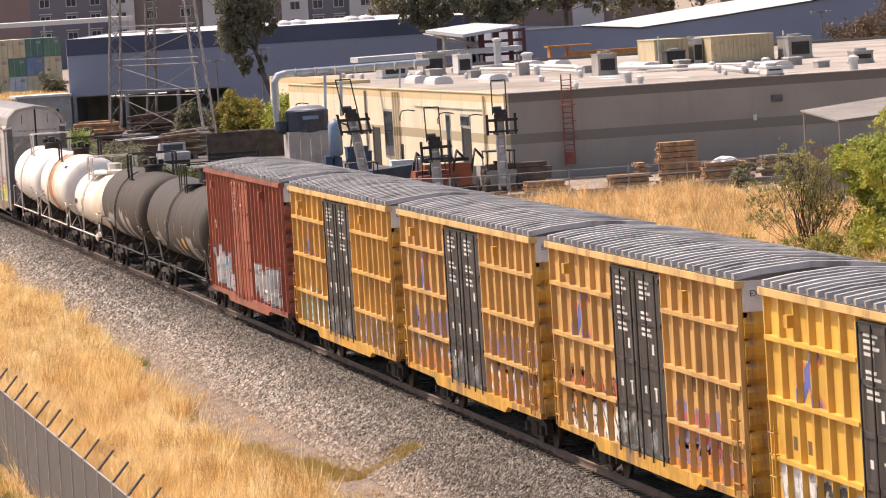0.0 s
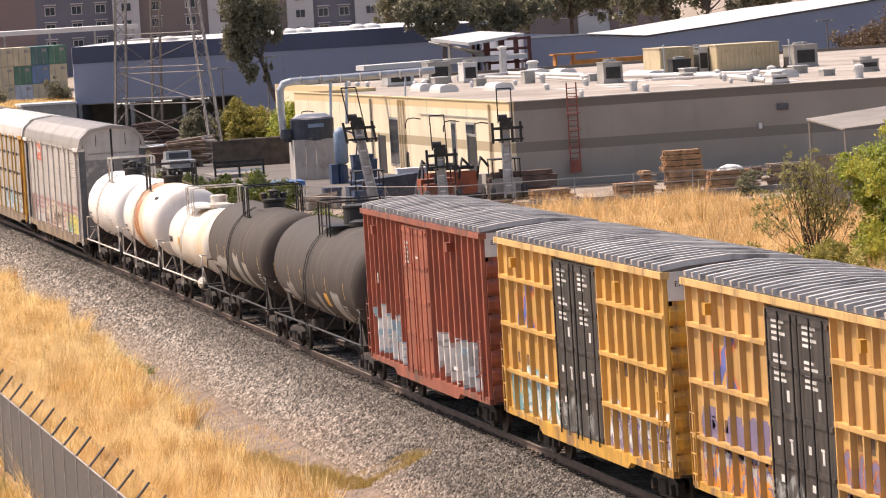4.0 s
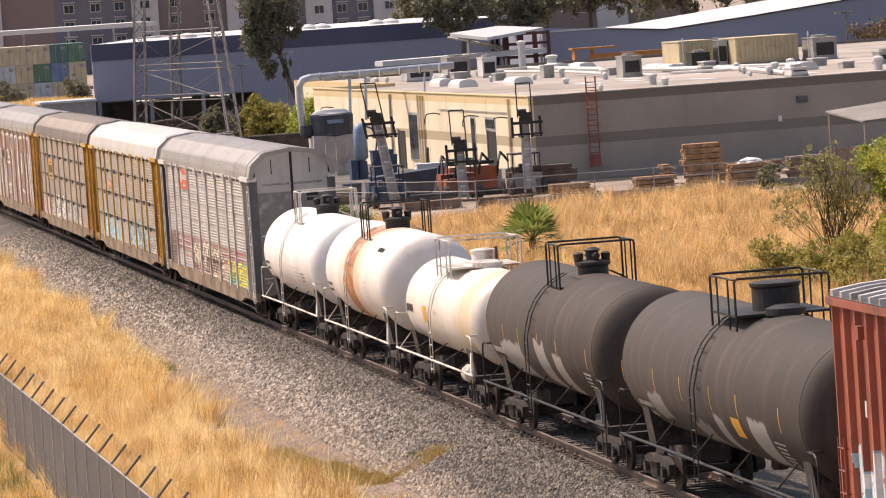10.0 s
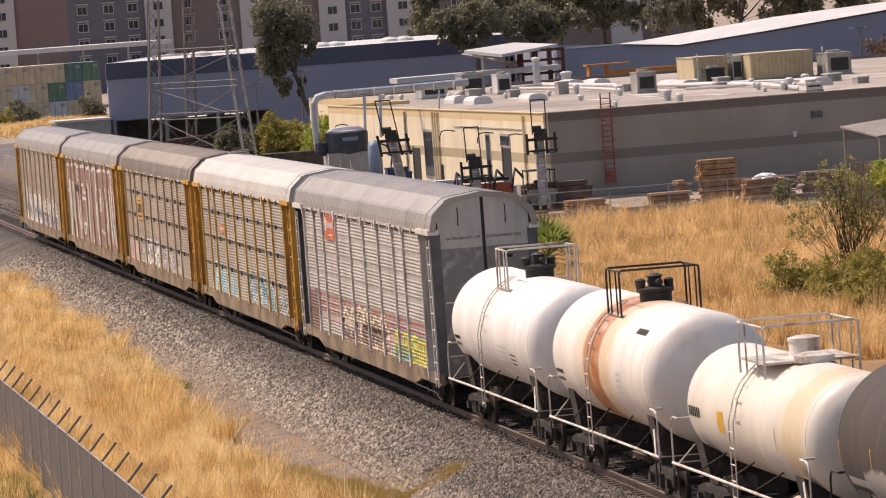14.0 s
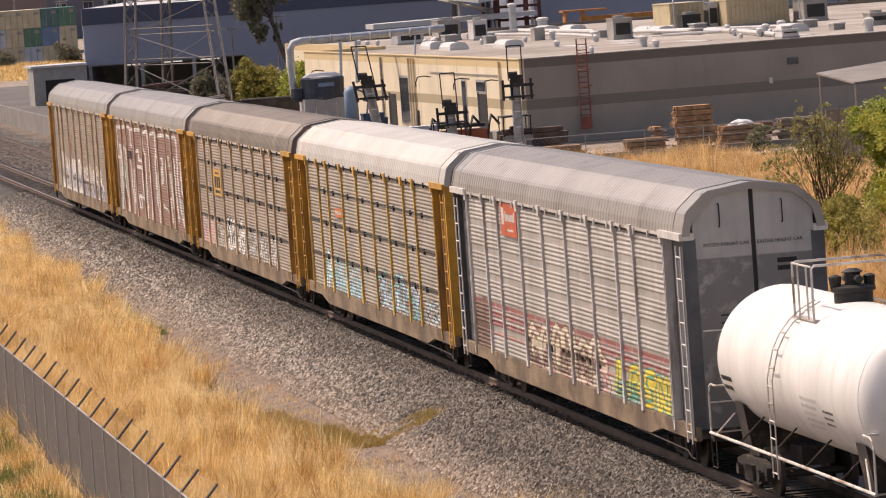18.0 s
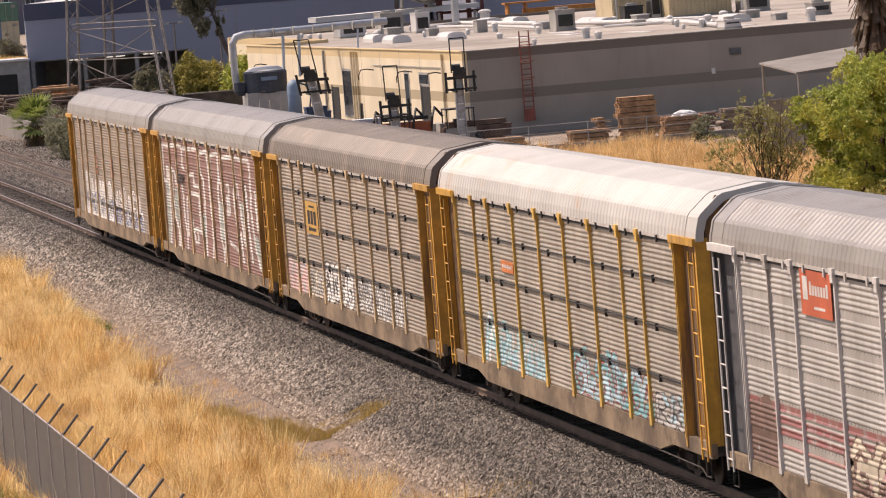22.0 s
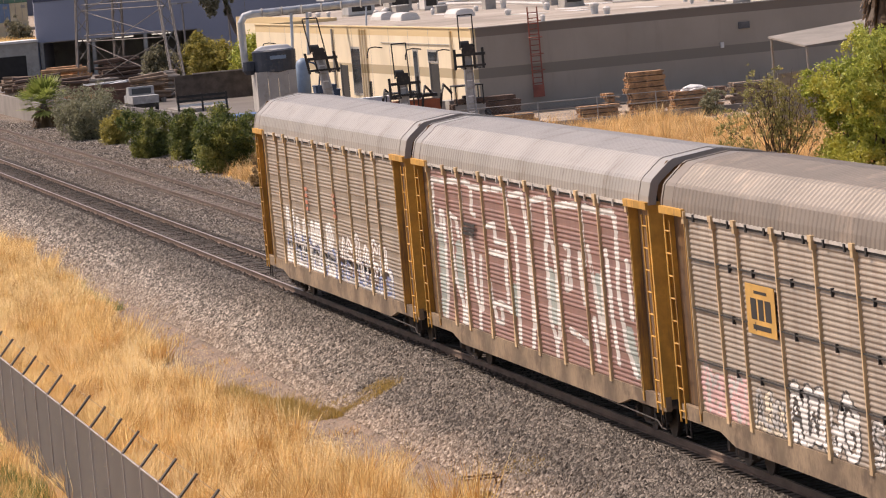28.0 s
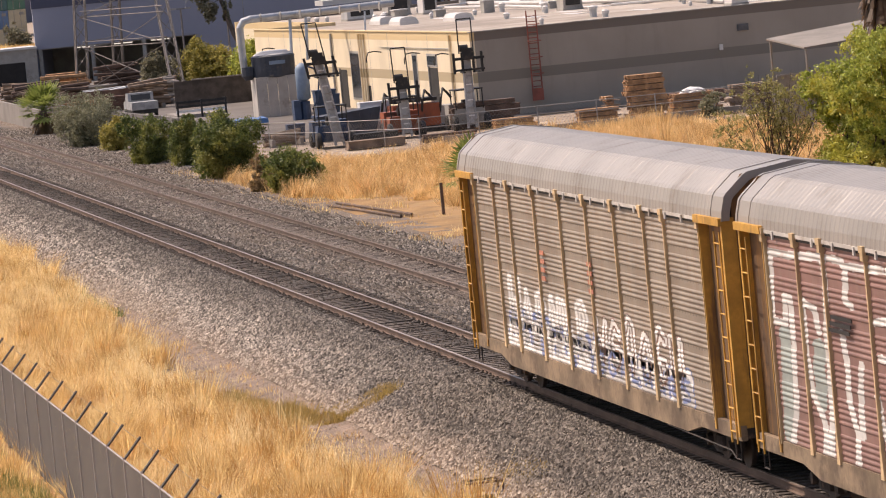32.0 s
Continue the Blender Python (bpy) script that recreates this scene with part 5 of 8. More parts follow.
tank_one = tank_car("white tank car with clean shell and light railings", 13.3, 1.45, 2.68, m_tank_white, m_white_steel, m_black,
                    text_rows(1.2, -0.22, 0.9, 2, m_letter_dark, 0.10, 0.14) + text_rows(7.8, -0.15, 1.3, 5, m_grey_post) + text_rows(9.4, -0.25, 0.8, 3, m_letter_dark, 0.05, 0.09), [])
tank_two = tank_car("white tank car with an orange rust band below its dome", 12.9, 1.48, 2.72, m_tank_rust, m_white_steel, m_black,
                    text_rows(1.2, -0.25, 0.9, 2, m_letter_dark, 0.10, 0.14) + text_rows(8.6, 0.0, 0.5, 4, m_grey_post) + [(9.6, 0.75, 1.1, 0.16, m_letter_dark)], [])
tank_three = tank_car("small cream-white tank car with broad deck and railings", 12.7, 1.27, 2.41, m_tank_small, m_white_steel, m_white_steel,
                      text_rows(1.2, -0.05, 1.1, 1, m_letter_dark, 0.22) + text_rows(9.2, -0.35, 0.8, 7, m_grey_post, 0.05, 0.07) + [(3.9, -0.1, 0.5, 0.45, m_amber)], [4.4, 9.0], True, True)
tank_four = tank_car("black tank car with grey painted-over patches", 15.7, 1.50, 2.70, m_tank_black, m_black, m_black,
                     text_rows(1.3, -0.45, 1.5, 2, m_letter_pale, 0.18, 0.22) + text_rows(13.2, -0.35, 0.8, 6, m_letter_pale, 0.05, 0.075), [1.1, 3.4, 5.4, 8.0, 10.3, 13.9])
tank_five = tank_car("black tank car with amber placard and large valve dome", 18.4, 1.53, 2.75, m_tank_dark, m_black, m_black,
                     text_rows(1.6, -0.55, 1.4, 2, m_letter_pale, 0.14, 0.18) + text_rows(14.6, -0.45, 0.9, 8, m_letter_pale, 0.05, 0.075) + [(11.2, -0.42, 0.75, 0.45, m_amber)], [1.0, 4.2, 6.8, 9.6, 12.0, 15.6], True, True)
tank_three_valve = part("air_reservoir", lathe(B(), [(9.8, 0.12), (9.9, 0.24), (10.6, 0.24), (10.7, 0.12)], "x", (0, -1.1, 1.0), 14), m_white_steel, tank_three)

# places of the cars along the train, from the joint behind the first carrier
TRAIN = ((rack_one, 0.0), (rack_two, -PITCH), (rack_three, -2 * PITCH), (rack_four, -3 * PITCH), (rack_five, -4 * PITCH),
         (tank_one, 29.1), (tank_two, 43.8), (tank_three, 57.9), (tank_four, 72.0), (tank_five, 89.2),
         (box_red, 109.5), (box_one, 130.4), (box_two, 151.1), (box_three, 171.85), (box_four, 192.6))

# ---- buildings ----
def stucco(name, col, joints=6.0, z_bands=()):
    s = Shader(name, 0.85)
    x, y, z = s.axes()
    c = s.mix(s.step(s.noise(0.25, 5.0), 0.3, 0.7), dim(col, 0.9), dim(col, 1.05))
    c = s.mix(s.calc("MULTIPLY", s.step(s.noise(1.0, 6.0, s.scaled((1.0, 1.0, 0.12)), 0.7), 0.52, 0.8), 0.35), c, dim(col, 0.62))
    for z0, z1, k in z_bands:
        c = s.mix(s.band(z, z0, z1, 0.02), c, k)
    s.colour(c)
    s.bump(s.noise(12.0, 3.0), 0.15, 0.02)
    return s.m


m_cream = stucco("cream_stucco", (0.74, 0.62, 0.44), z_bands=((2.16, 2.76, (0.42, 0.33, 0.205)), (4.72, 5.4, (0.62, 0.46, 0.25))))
# same stucco as the cream wall, with the front's shade put into the colour
m_cream_shaded = stucco("shaded_cream_stucco", (0.315, 0.275, 0.23), z_bands=((2.16, 2.78, (0.20, 0.175, 0.145)), (4.72, 5.4, (0.17, 0.14, 0.115))))
m_flat_roof = plain("pale_flat_roof", (0.39, 0.335, 0.285), 0.9, 0, 0.25, 0.10, 3.0, 0.1, (0.25, 0.21, 0.175), 0.5)
m_white_metal = plain("white_sheet_metal", (0.58, 0.56, 0.54), 0.5, 0, 0.1, 0.3, 5.0, 0.05, (0.55, 0.48, 0.42), 0.2)
m_duct = plain("galvanised_duct", (0.48, 0.49, 0.50), 0.4, 0.5, 0.2, 1.0, 8.0, 0.05, (0.30, 0.28, 0.26), 0.2)
m_hvac = plain("beige_unit_paint", (0.52, 0.42, 0.26), 0.6, 0, 0.15, 0.6, 6.0, 0.05, (0.36, 0.28, 0.17), 0.3)
m_hvac_grey = plain("grey_unit_paint", (0.34, 0.32, 0.29), 0.6, 0, 0.2, 0.8, 6.0, 0.05, (0.20, 0.17, 0.14), 0.3)
m_red_steel = plain("red_primer_steel", (0.26, 0.075, 0.05), 0.7, 0, 0.3)
m_dark_red = plain("dark_red_frame", (0.11, 0.035, 0.03), 0.7, 0, 0.3)
m_opening = plain("dark_doorway", (0.025, 0.022, 0.02), 0.9)
m_blue_wall = plain("pale_blue_panel_wall", (0.28, 0.29, 0.355), 0.7, 0, 0.07, 0.08, 2.0, 0.05, (0.24, 0.26, 0.31), 0.2)
m_navy = plain("navy_fascia", (0.075, 0.08, 0.125), 0.6, 0, 0.15, 0.1, 2.0, 0.05)
m_steel_grey = plain("grey_tower_steel", (0.22, 0.195, 0.18), 0.6, 0.1, 0.3)
m_tank_blue = plain("faded_blue_tank", (0.20, 0.27, 0.36), 0.5, 0, 0.2, 1.0, 6.0, 0.05)
m_hopper = plain("dark_blue_hopper", (0.042, 0.05, 0.068), 0.6, 0, 0.3, 1.0, 6.0, 0.05, (0.14, 0.13, 0.12), 0.2)
m_bin_blue = plain("blue_bin_paint", (0.03, 0.06, 0.125), 0.55, 0, 0.3)
m_orange = plain("machine_orange", (0.31, 0.08, 0.032), 0.6, 0, 0.3, 1.0, 8.0, 0.05, (0.10, 0.05, 0.04), 0.4)
m_crane = plain("crane_orange", (0.52, 0.20, 0.04), 0.55, 0, 0.2)
m_panel_grey = plain("grey_sheet_panel", (0.42, 0.39, 0.36), 0.7, 0, 0.15, 0.8, 8.0, 0.1, (0.28, 0.25, 0.22), 0.35)
m_post = plain("galvanised_post", (0.36, 0.34, 0.32), 0.55, 0.4, 0.2, 1.0, 12.0, 0.05, (0.22, 0.18, 0.15), 0.3)
m_wire = plain("thin_wire", (0.25, 0.23, 0.21), 0.6, 0.3)
m_lamp_glow = Shader("fluorescent_tube")
m_lamp_glow.put(m_lamp_glow.b.inputs["Emission Color"], (1.0, 0.95, 0.85))
m_lamp_glow.b.inputs["Emission Strength"].default_value = 0.8
m_lamp_glow = m_lamp_glow.m

hall = base("industrial_hall", pose(-179, 31.86, -1, 0, 0, 2.1), "low cream stucco industrial hall with a flat pale roof", "building")
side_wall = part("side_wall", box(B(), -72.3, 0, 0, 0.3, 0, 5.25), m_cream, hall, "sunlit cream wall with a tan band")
front_wall = part("front_wall", box(B(), -0.3, 0.02, 0.302, 62, 0, 5.25), m_cream_shaded, hall, "cream wall with a dark band, its shade painted in as taupe")
part("rear_wall", box(B(), -114, -113.7, 6.3, 62, 0, 5.25), m_cream_shaded, hall)
part("step_wall", box(B(), -113.7, -72.3, 6.0, 6.3, 0, 5.25), m_cream, hall)
part("return_wall", box(B(), -72.3, -72.0, 0.3, 6.0, 0, 5.25), m_cream, hall)
part("end_wall", box(B(), -113.7, -0.3, 61.7, 62, 0, 5.25), m_cream_shaded, hall)
part("roof", box(B(), -72.0, -0.3, 0.3, 61.7, 4.75, 5.0), m_flat_roof, hall)
part("rear_roof", box(B(), -113.7, -72.0, 6.3, 61.7, 4.75, 5.0), m_flat_roof, hall)
part("parapet_cap", box(B(), -0.36, 0.06, -0.04, 62, 5.25, 5.31), m_hvac_grey, hall)
part("parapet_cap", box(B(), -72.3, -0.36, -0.06, 0.36, 5.25, 5.31), m_cream, hall)
for k in range(1, 12):
    part("wall_joint", box(B(), -6.05 * k - 0.03, -6.05 * k + 0.03, -0.006, 0.01, 0, 5.25), m_hvac_grey, side_wall)
for k in range(1, 9):
    part("wall_joint", box(B(), 0.015, 0.026, 7 * k - 0.03, 7 * k + 0.03, 0, 5.25), m_cream_shaded, front_wall)
for x0, x1, z0, z1 in ((-12.0, -9.7, 0, 3.0), (-40.6, -38.4, 0, 2.6), (-31.6, -30.8, 0, 1.6), (-46.5, -45.0, 0, 1.5)):
    part("doorway", box(B(), x0, x1, -0.02, 0.02, z0, z1), m_opening, side_wall)
    part("door_frame", box(B(), x0 - 0.15, x0, -0.10, 0.02, z0, z1 + 0.1), m_hvac_grey, side_wall)
for x0, x1, z0, z1 in ((-17.0, -15.5, 0.5, 3.9), (-12.6, -9.6, 3.05, 3.9), (-36.9, -33.7, 0.6, 3.9), (-63.0, -61.0, 3.1, 3.8), (-60.0, -58.5, 3.1, 3.8)):
    part("window", box(B(), x0, x1, -0.03, 0.02, z0, z1), m_hvac_grey, side_wall)
    part("pane", box(B(), x0 + 0.2, x1 - 0.2, -0.045, -0.032, z0 + 0.15, z1 - 0.15), m_glass, side_wall)
for x in (-26.4, -14.5, -5.8, -64.5):
    part("gooseneck_lamp", pipe(B(), [(x, 0, 3.9), (x, -0.5, 4.0), (x, -0.9, 3.95), (x, -1.05, 3.6), (x, -1.05, 3.3)], 0.04), m_black, side_wall)
part("conduit", pipe(B(), [(-26.4, -0.06, 4.25), (-5.8, -0.06, 4.25)], 0.03), m_hvac_grey, side_wall)
for x in (-33.0, -32.2, -31.4, -42.5, -5.2):
    part("downpipe", bar(B(), (x, -0.12, 0), (x, -0.12, 5.1), 0.09, 8), m_hvac_grey if x < -40 else m_cream, side_wall)
wall_ladder = part("ladder_rail", bar(B(), (0.45, 3.55, 0.8), (0.45, 3.55, 6.25), 0.05), m_red_steel, hall)
part("ladder_rail", bar(B(), (0.45, 4.15, 0.8), (0.45, 4.15, 6.25), 0.05), m_red_steel, hall)
for k in range(16):
    part("ladder_rung", bar(B(), (0.45, 3.55, 0.95 + 0.33 * k), (0.45, 4.15, 0.95 + 0.33 * k), 0.03), m_red_steel, wall_ladder)
for k in range(4):
    part("ladder_hoop", pipe(B(), [(0.45, 3.5, 2.4 + k), (1.0, 3.5, 2.4 + k), (1.2, 3.85, 2.4 + k), (1.0, 4.2, 2.4 + k), (0.45, 4.2, 2.4 + k)], 0.03), m_red_steel, wall_ladder)
part("ladder_gate", box(B(), 0.42, 0.50, 3.5, 4.2, 0.75, 1.5), m_red_steel, wall_ladder)
part("wall_vent", box(B(), 0.0, 0.12, 16.9, 17.6, 3.72, 4.12), m_recess, front_wall)
part("wall_light", box(B(), 0.0, 0.2, 15.65, 15.85, 2.65, 3.0), m_white_metal, front_wall)


def skylight(x, y, w, d):
    s = base("skylight", hall.matrix_basis @ pose(x, y, 5.0), "white plastic dome skylight on the flat roof", "skylight", "skylights on the hall roof")
    part("curb", box(B(), -w, w, -d, d, 0, 0.25), m_white_metal, s)
    prof = [(-d, 0.25), (-d * 0.8, 0.48), (-d * 0.3, 0.56), (d * 0.3, 0.56), (d * 0.8, 0.48), (d, 0.25)]
    part("dome", along_x(B(), prof, -w * 0.9, w * 0.9), m_white_metal, s)


for x, y in ((-60.8, 7.6), (-52.5, 7.3), (-47.5, 10.2), (-89.8, 23.0), (-85.0, 24.0), (-58.0, 23.2), (-54.0, 23.1), (-30.0, 26.0)):
    skylight(x, y, 1.9, 0.68)


def roof_unit(x, y, l, w, h, mat, ribs, label):
    """A roof-top machine of length l along x and width w along y."""
    u = base("rooftop_unit", hall.matrix_basis @ pose(x, y, 5.0), label, "air conditioner", "machines on the hall roof")
    part("skid", box(B(), -l / 2, l / 2, -w / 2, w / 2, 0, 0.15), m_hvac_grey, u)
    part("casing", box(B(), -l / 2 + 0.05, l / 2 - 0.05, -w / 2 + 0.05, w / 2 - 0.05, 0.15, h), mat, u)
    part("lid", box(B(), -l / 2, l / 2, -w / 2, w / 2, h, h + 0.08), mat, u)
    n = max(2, int(w / 0.35))
    if ribs:
        for k in range(n):
            y0 = -w / 2 + 0.1 + k * (w - 0.2) / n
            part("rib", box(B(), l / 2 - 0.05, l / 2 + 0.03, y0, y0 + 0.12, 0.2, h - 0.05), mat, u)
    else:
        part("grille", box(B(), l / 2 - 0.05, l / 2 + 0.02, -w * 0.35, w * 0.35, 0.35, h * 0.8), m_black, u)
        part("fan_cowl", lathe(B(), [(h + 0.08, w * 0.3), (h + 0.25, w * 0.3), (h + 0.26, w * 0.2)], "z", (0, 0, 0), 14), m_hvac_grey, u)


roof_unit(-62.5, 26.7, 5.0, 2.7, 1.95, m_hvac, True, "long beige ribbed rooftop air handler")
roof_unit(-62.0, 28.75, 4.0, 0.8, 1.85, m_duct, False, "narrow grey rooftop unit beside the air handler")
roof_unit(-60.5, 31.6, 5.0, 4.9, 1.95, m_hvac, True, "large beige ribbed rooftop air handler")
roof_unit(-58.0, 35.6, 3.0, 1.9, 1.6, m_hvac_grey, False, "square brown-grey rooftop unit with fan")
roof_unit(-58.0, 26.3, 1.6, 1.5, 1.1, m_black, False, "small black rooftop condenser")
roof_unit(-46.0, 18.0, 2.0, 1.5, 1.45, m_hvac_grey, False, "grey rooftop condenser with round fan")
roof_unit(-83.8, 10.4, 2.5, 2.2, 0.9, m_duct, False, "low grey rooftop unit with pipes")
roof_unit(-86.0, 14.0, 2.5, 1.9, 1.6, m_hvac_grey, False, "brown-grey boxy rooftop unit")
roof_unit(-80.0, 15.2, 2.0, 1.2, 1.5, m_white_metal, False, "white upright rooftop cabinet")
roof_unit(-12.5, 20.6, 1.8, 1.2, 0.55, m_white_metal, False, "small white rooftop box near the parapet")
roof_unit(-30.0, 32.0, 1.8, 1.4, 0.8, m_hvac_grey, False, "low brown rooftop vent box")


def roof_vent(x, y, h, r):
    v = base("roof_vent", hall.matrix_basis @ pose(x, y, 5.0), "short galvanised vent pipe with a cowl", "vent", "vents on the hall roof")
    part("flue", lathe(B(), [(0, r), (h, r)], "z", (0, 0, 0), 10), m_duct, v)
    part("cowl", lathe(B(), [(h - 0.05, r * 1.25), (h + 0.12, r * 1.3), (h + 0.22, r * 0.6)], "z", (0, 0, 0), 10), m_white_metal, v)


for x, y, h, r in ((-60.9, 16.6, 0.5, 0.25), (-47.3, 16.5, 0.5, 0.3), (-18.8, 12.7, 0.55, 0.3), (-14.4, 26.7, 0.7, 0.35), (-100.0, 22.6, 2.2, 0.38), (-36.0, 27.0, 0.5, 0.3), (-33.0, 25.0, 0.4, 0.3), (-52.0, 23.6, 2.2, 0.06), (-54, 33.6, 2.0, 0.06), (-22.0, 21.5, 0.4, 0.25), (-98.0, 24.6, 0.9, 0.5)):
    roof_vent(x, y, h, r * 0.8)
rng = random.Random(31)
for k in range(26):
    roof_vent(-95 + k * 3.3 + rng.uniform(-1, 1), 7.5 + rng.uniform(0, 1) * (20 if k > 6 else 12), rng.uniform(0.12, 0.35), rng.uniform(0.10, 0.2))
for pts, r in ((((-83, 16.1, 5.3), (-89, 20.5, 5.35), (-64, 20.4, 5.35), (-55, 18.1, 5.3)), 0.16), (((-64, 20.6, 5.25), (-45, 23.5, 5.25), (-34.4, 23.4, 5.25), (-17.5, 21.3, 5.2)), 0.15),
               (((-86, 17.6, 5.25), (-70, 18.8, 5.25), (-52, 17.6, 5.25)), 0.12), (((-40, 19.5, 5.2), (-37, 26, 5.2)), 0.1), (((-66, 21.5, 5.2), (-40, 28.5, 5.2)), 0.1)):
    p = part("roof_pipe", pipe(B(), pts, r, 8), m_white_metal)
    p.matrix_basis = hall.matrix_basis
    tagged(p, "pale pipe run lying on the flat roof", "pipe", "pipes on the hall roof")

for x, y, l, w in ((-36, 12.5, 5.0, 1.2), (-33, 15.0, 4.0, 0.9), (-40, 16.5, 6.0, 0.8), (-24, 17.5, 5.0, 0.7), (-20, 23.0, 6.0, 1.2), (-58, 12.0, 6.0, 1.4), (-66, 22.0, 7.0, 1.6), (-50, 20.5, 8.0, 0.9)):
    p = part("roof_patch", box(B(), -l / 2, l / 2, -w / 2, w / 2, 0.004, 0.03), m_white_metal)
    p.matrix_basis = hall.matrix_basis @ pose(x, y, 5.0, 0, 0, 4)
    tagged(p, "bright white coated patch on the flat roof", "roof patch", "patches on the hall roof")
for x, y, l, w, h in ((-71, 11, 1.4, 1.0, 0.7), (-66, 13, 1.0, 0.8, 0.5), (-63, 16, 1.2, 0.8, 0.9), (-56, 19.2, 1.2, 0.7, 0.5), (-49, 24.5, 1.6, 0.9, 0.6), (-42, 22.5, 1.0, 0.8, 0.4), (-38, 29.5, 1.4, 1.0, 0.5), (-26, 28.0, 1.2, 0.8, 0.4), (-16, 31.0, 1.4, 1.0, 0.6)):
    c = base("roof_hatch", hall.matrix_basis @ pose(x, y, 5.0), "small dark curb box on the flat roof", "roof hatch", "curb boxes on the hall roof")
    part("curb", box(B(), -l / 2, l / 2, -w / 2, w / 2, 0, h), m_hvac_grey, c)
    part("lid", box(B(), -l / 2 - 0.06, l / 2 + 0.06, -w / 2 - 0.06, w / 2 + 0.06, h, h + 0.07), m_white_metal, c)

# long pale-blue warehouse with a shaded loading dock
shed = base("warehouse", pose(-352, 0, -1), "long pale-blue warehouse with navy fascia and white roof", "building")
part("upper_wall", box(B(), -0.4, 0, 22.75, 62, 3.41, 7.3), m_blue_wall, shed)
part("lower_wall", box(B(), -0.4, 0, 38.5, 62, 0, 3.41), m_blue_wall, shed)
part("fascia", box(B(), -0.4, 0.06, 22.7, 62, 7.3, 8.9), m_navy, shed)
part("side_wall", along_z(B(), [(-0.4, 22.75), (-0.4, 23.15), (-70, 36.6), (-70, 36.2)], 0, 8.9), m_blue_wall, shed)
part("roof", along_z(B(), [(-0.4, 23.2), (-0.4, 66), (-70, 66), (-70, 36.7)], 8.6, 8.88), m_white_metal, shed)
part("dock_back_wall", box(B(), -14, -13.7, 23.2, 38.5, 0, 3.4), m_hvac_grey, shed)
part("dock_ceiling", box(B(), -13.7, -0.4, 23.2, 38.5, 3.3, 3.41), m_hvac_grey, shed)
part("dock_side", box(B(), -14, -0.4, 38.5, 38.8, 0, 3.41), m_hvac_grey, shed)
for y in (23.0, 28.0, 33.0, 38.2):
    part("dock_column", box(B(), -0.4, 0, y, y + 0.35, 0, 3.41), m_hvac_grey, shed)
for x, y in ((-3, 27.0), (-3, 30.6), (-3, 34.2), (-8, 28.8), (-8, 33.0)):
    part("dock_tube_light", box(B(), x - 0.1, x + 0.1, y, y + 1.8, 3.15, 3.25), m_lamp_glow, shed, "lit fluorescent tube")
for k in range(5):
    part("panel_joint", box(B(), 0.0, 0.02, 27 + 8 * k, 27.06 + 8 * k, 3.41, 7.3), m_hvac_grey, shed)
for x, y in ((-16, 46.0), (-16, 47.4), (-20, 53.5), (-20, 55.0), (-12, 33.5)):
    part("roof_dome", lathe(B(), [(8.88, 1.0), (9.1, 0.9), (9.3, 0.5), (9.36, 0.1)], "z", (x, y, 0), 14), m_white_metal, shed)

annex = base("office_annex", pose(-350, 0, -1), "low pale grey annex wall beside the warehouse", "building")
part("wall", box(B(), -6, 0, 17.5, 22.6, 0, 3.6), m_hvac_grey, annex)
part("roof", box(B(), -6.2, 0.2, 17.3, 22.69, 3.6, 3.8), m_white_metal, annex)
part("doorway", box(B(), 0.0, 0.03, 18.6, 21.4, 0, 2.4), m_opening, annex)

# blue-grey plant hall with a rising white roof and an open red steel frame
plant = base("plant_hall", pose(-330, 0, -1), "blue-grey sheet-metal plant hall with rising white roof", "building")
part("front_wall", sweep(B(), [(62.35, 0), (62.35, 7.75), (68.5, 7.27), (73.9, 6.8), (81.7, 7.45), (95.4, 8.75), (140.0, 13.0), (140.0, 0)], (lambda u, v, i: ((-0.4, 0)[i], u, v), 2)), m_blue_wall, plant)
bm = B()
near = [(0.2, 68.5, 7.37), (0.2, 73.9, 6.90), (0.2, 81.7, 7.55), (0.2, 95.4, 8.87), (0.2, 140.0, 13.2)]
far = [(-8, 69.8, 7.33), (-20, 75.0, 7.36), (-20, 88.1, 8.69), (-20, 102.5, 9.55), (-20, 150.0, 13.4)]
for lift in (0.0, -0.12):
    rows = [[bm.verts.new((x, y, z + lift)) for x, y, z in edge] for edge in (near, far)]
    for i in range(4):
        bm.faces.new((rows[0][i], rows[0][i + 1], rows[1][i + 1], rows[1][i]))
part("roof", bm, m_white_metal, plant)
part("roof_fascia", box(B(), 0.004, 0.12, 62.3, 68.4, 7.30, 7.45), m_white_metal, plant)
part("side_wall", box(B(), -60, -0.4, 62.35, 62.7, 0, 7.6), m_blue_wall, plant)
canopy = base("steel_canopy", pose(-325, 0, -1), "open dark red steel frame under a white canopy roof", "canopy")
bm = B()
slab = [[bm.verts.new((x, y, z + lift)) for x, y, z in ((3, 52.3, 7.96), (7, 55.0, 7.40), (-3, 62.1, 7.85), (-9, 59.1, 8.22))] for lift in (0.0, -0.28)]
bm.faces.new(slab[0])
bm.faces.new(slab[1])
for i in range(4):
    bm.faces.new((slab[0][i], slab[0][(i + 1) % 4], slab[1][(i + 1) % 4], slab[1][i]))
part("roof", bm, m_white_metal, canopy)
for y in (57.8, 59.2, 60.6, 61.9):
    part("post", box(B(), -0.2, 0.2, y - 0.14, y + 0.14, 0, 7.6), m_dark_red, canopy)
    part("post", box(B(), -6.2, -5.9, y - 0.14, y + 0.14, 0, 7.6), m_dark_red, canopy)
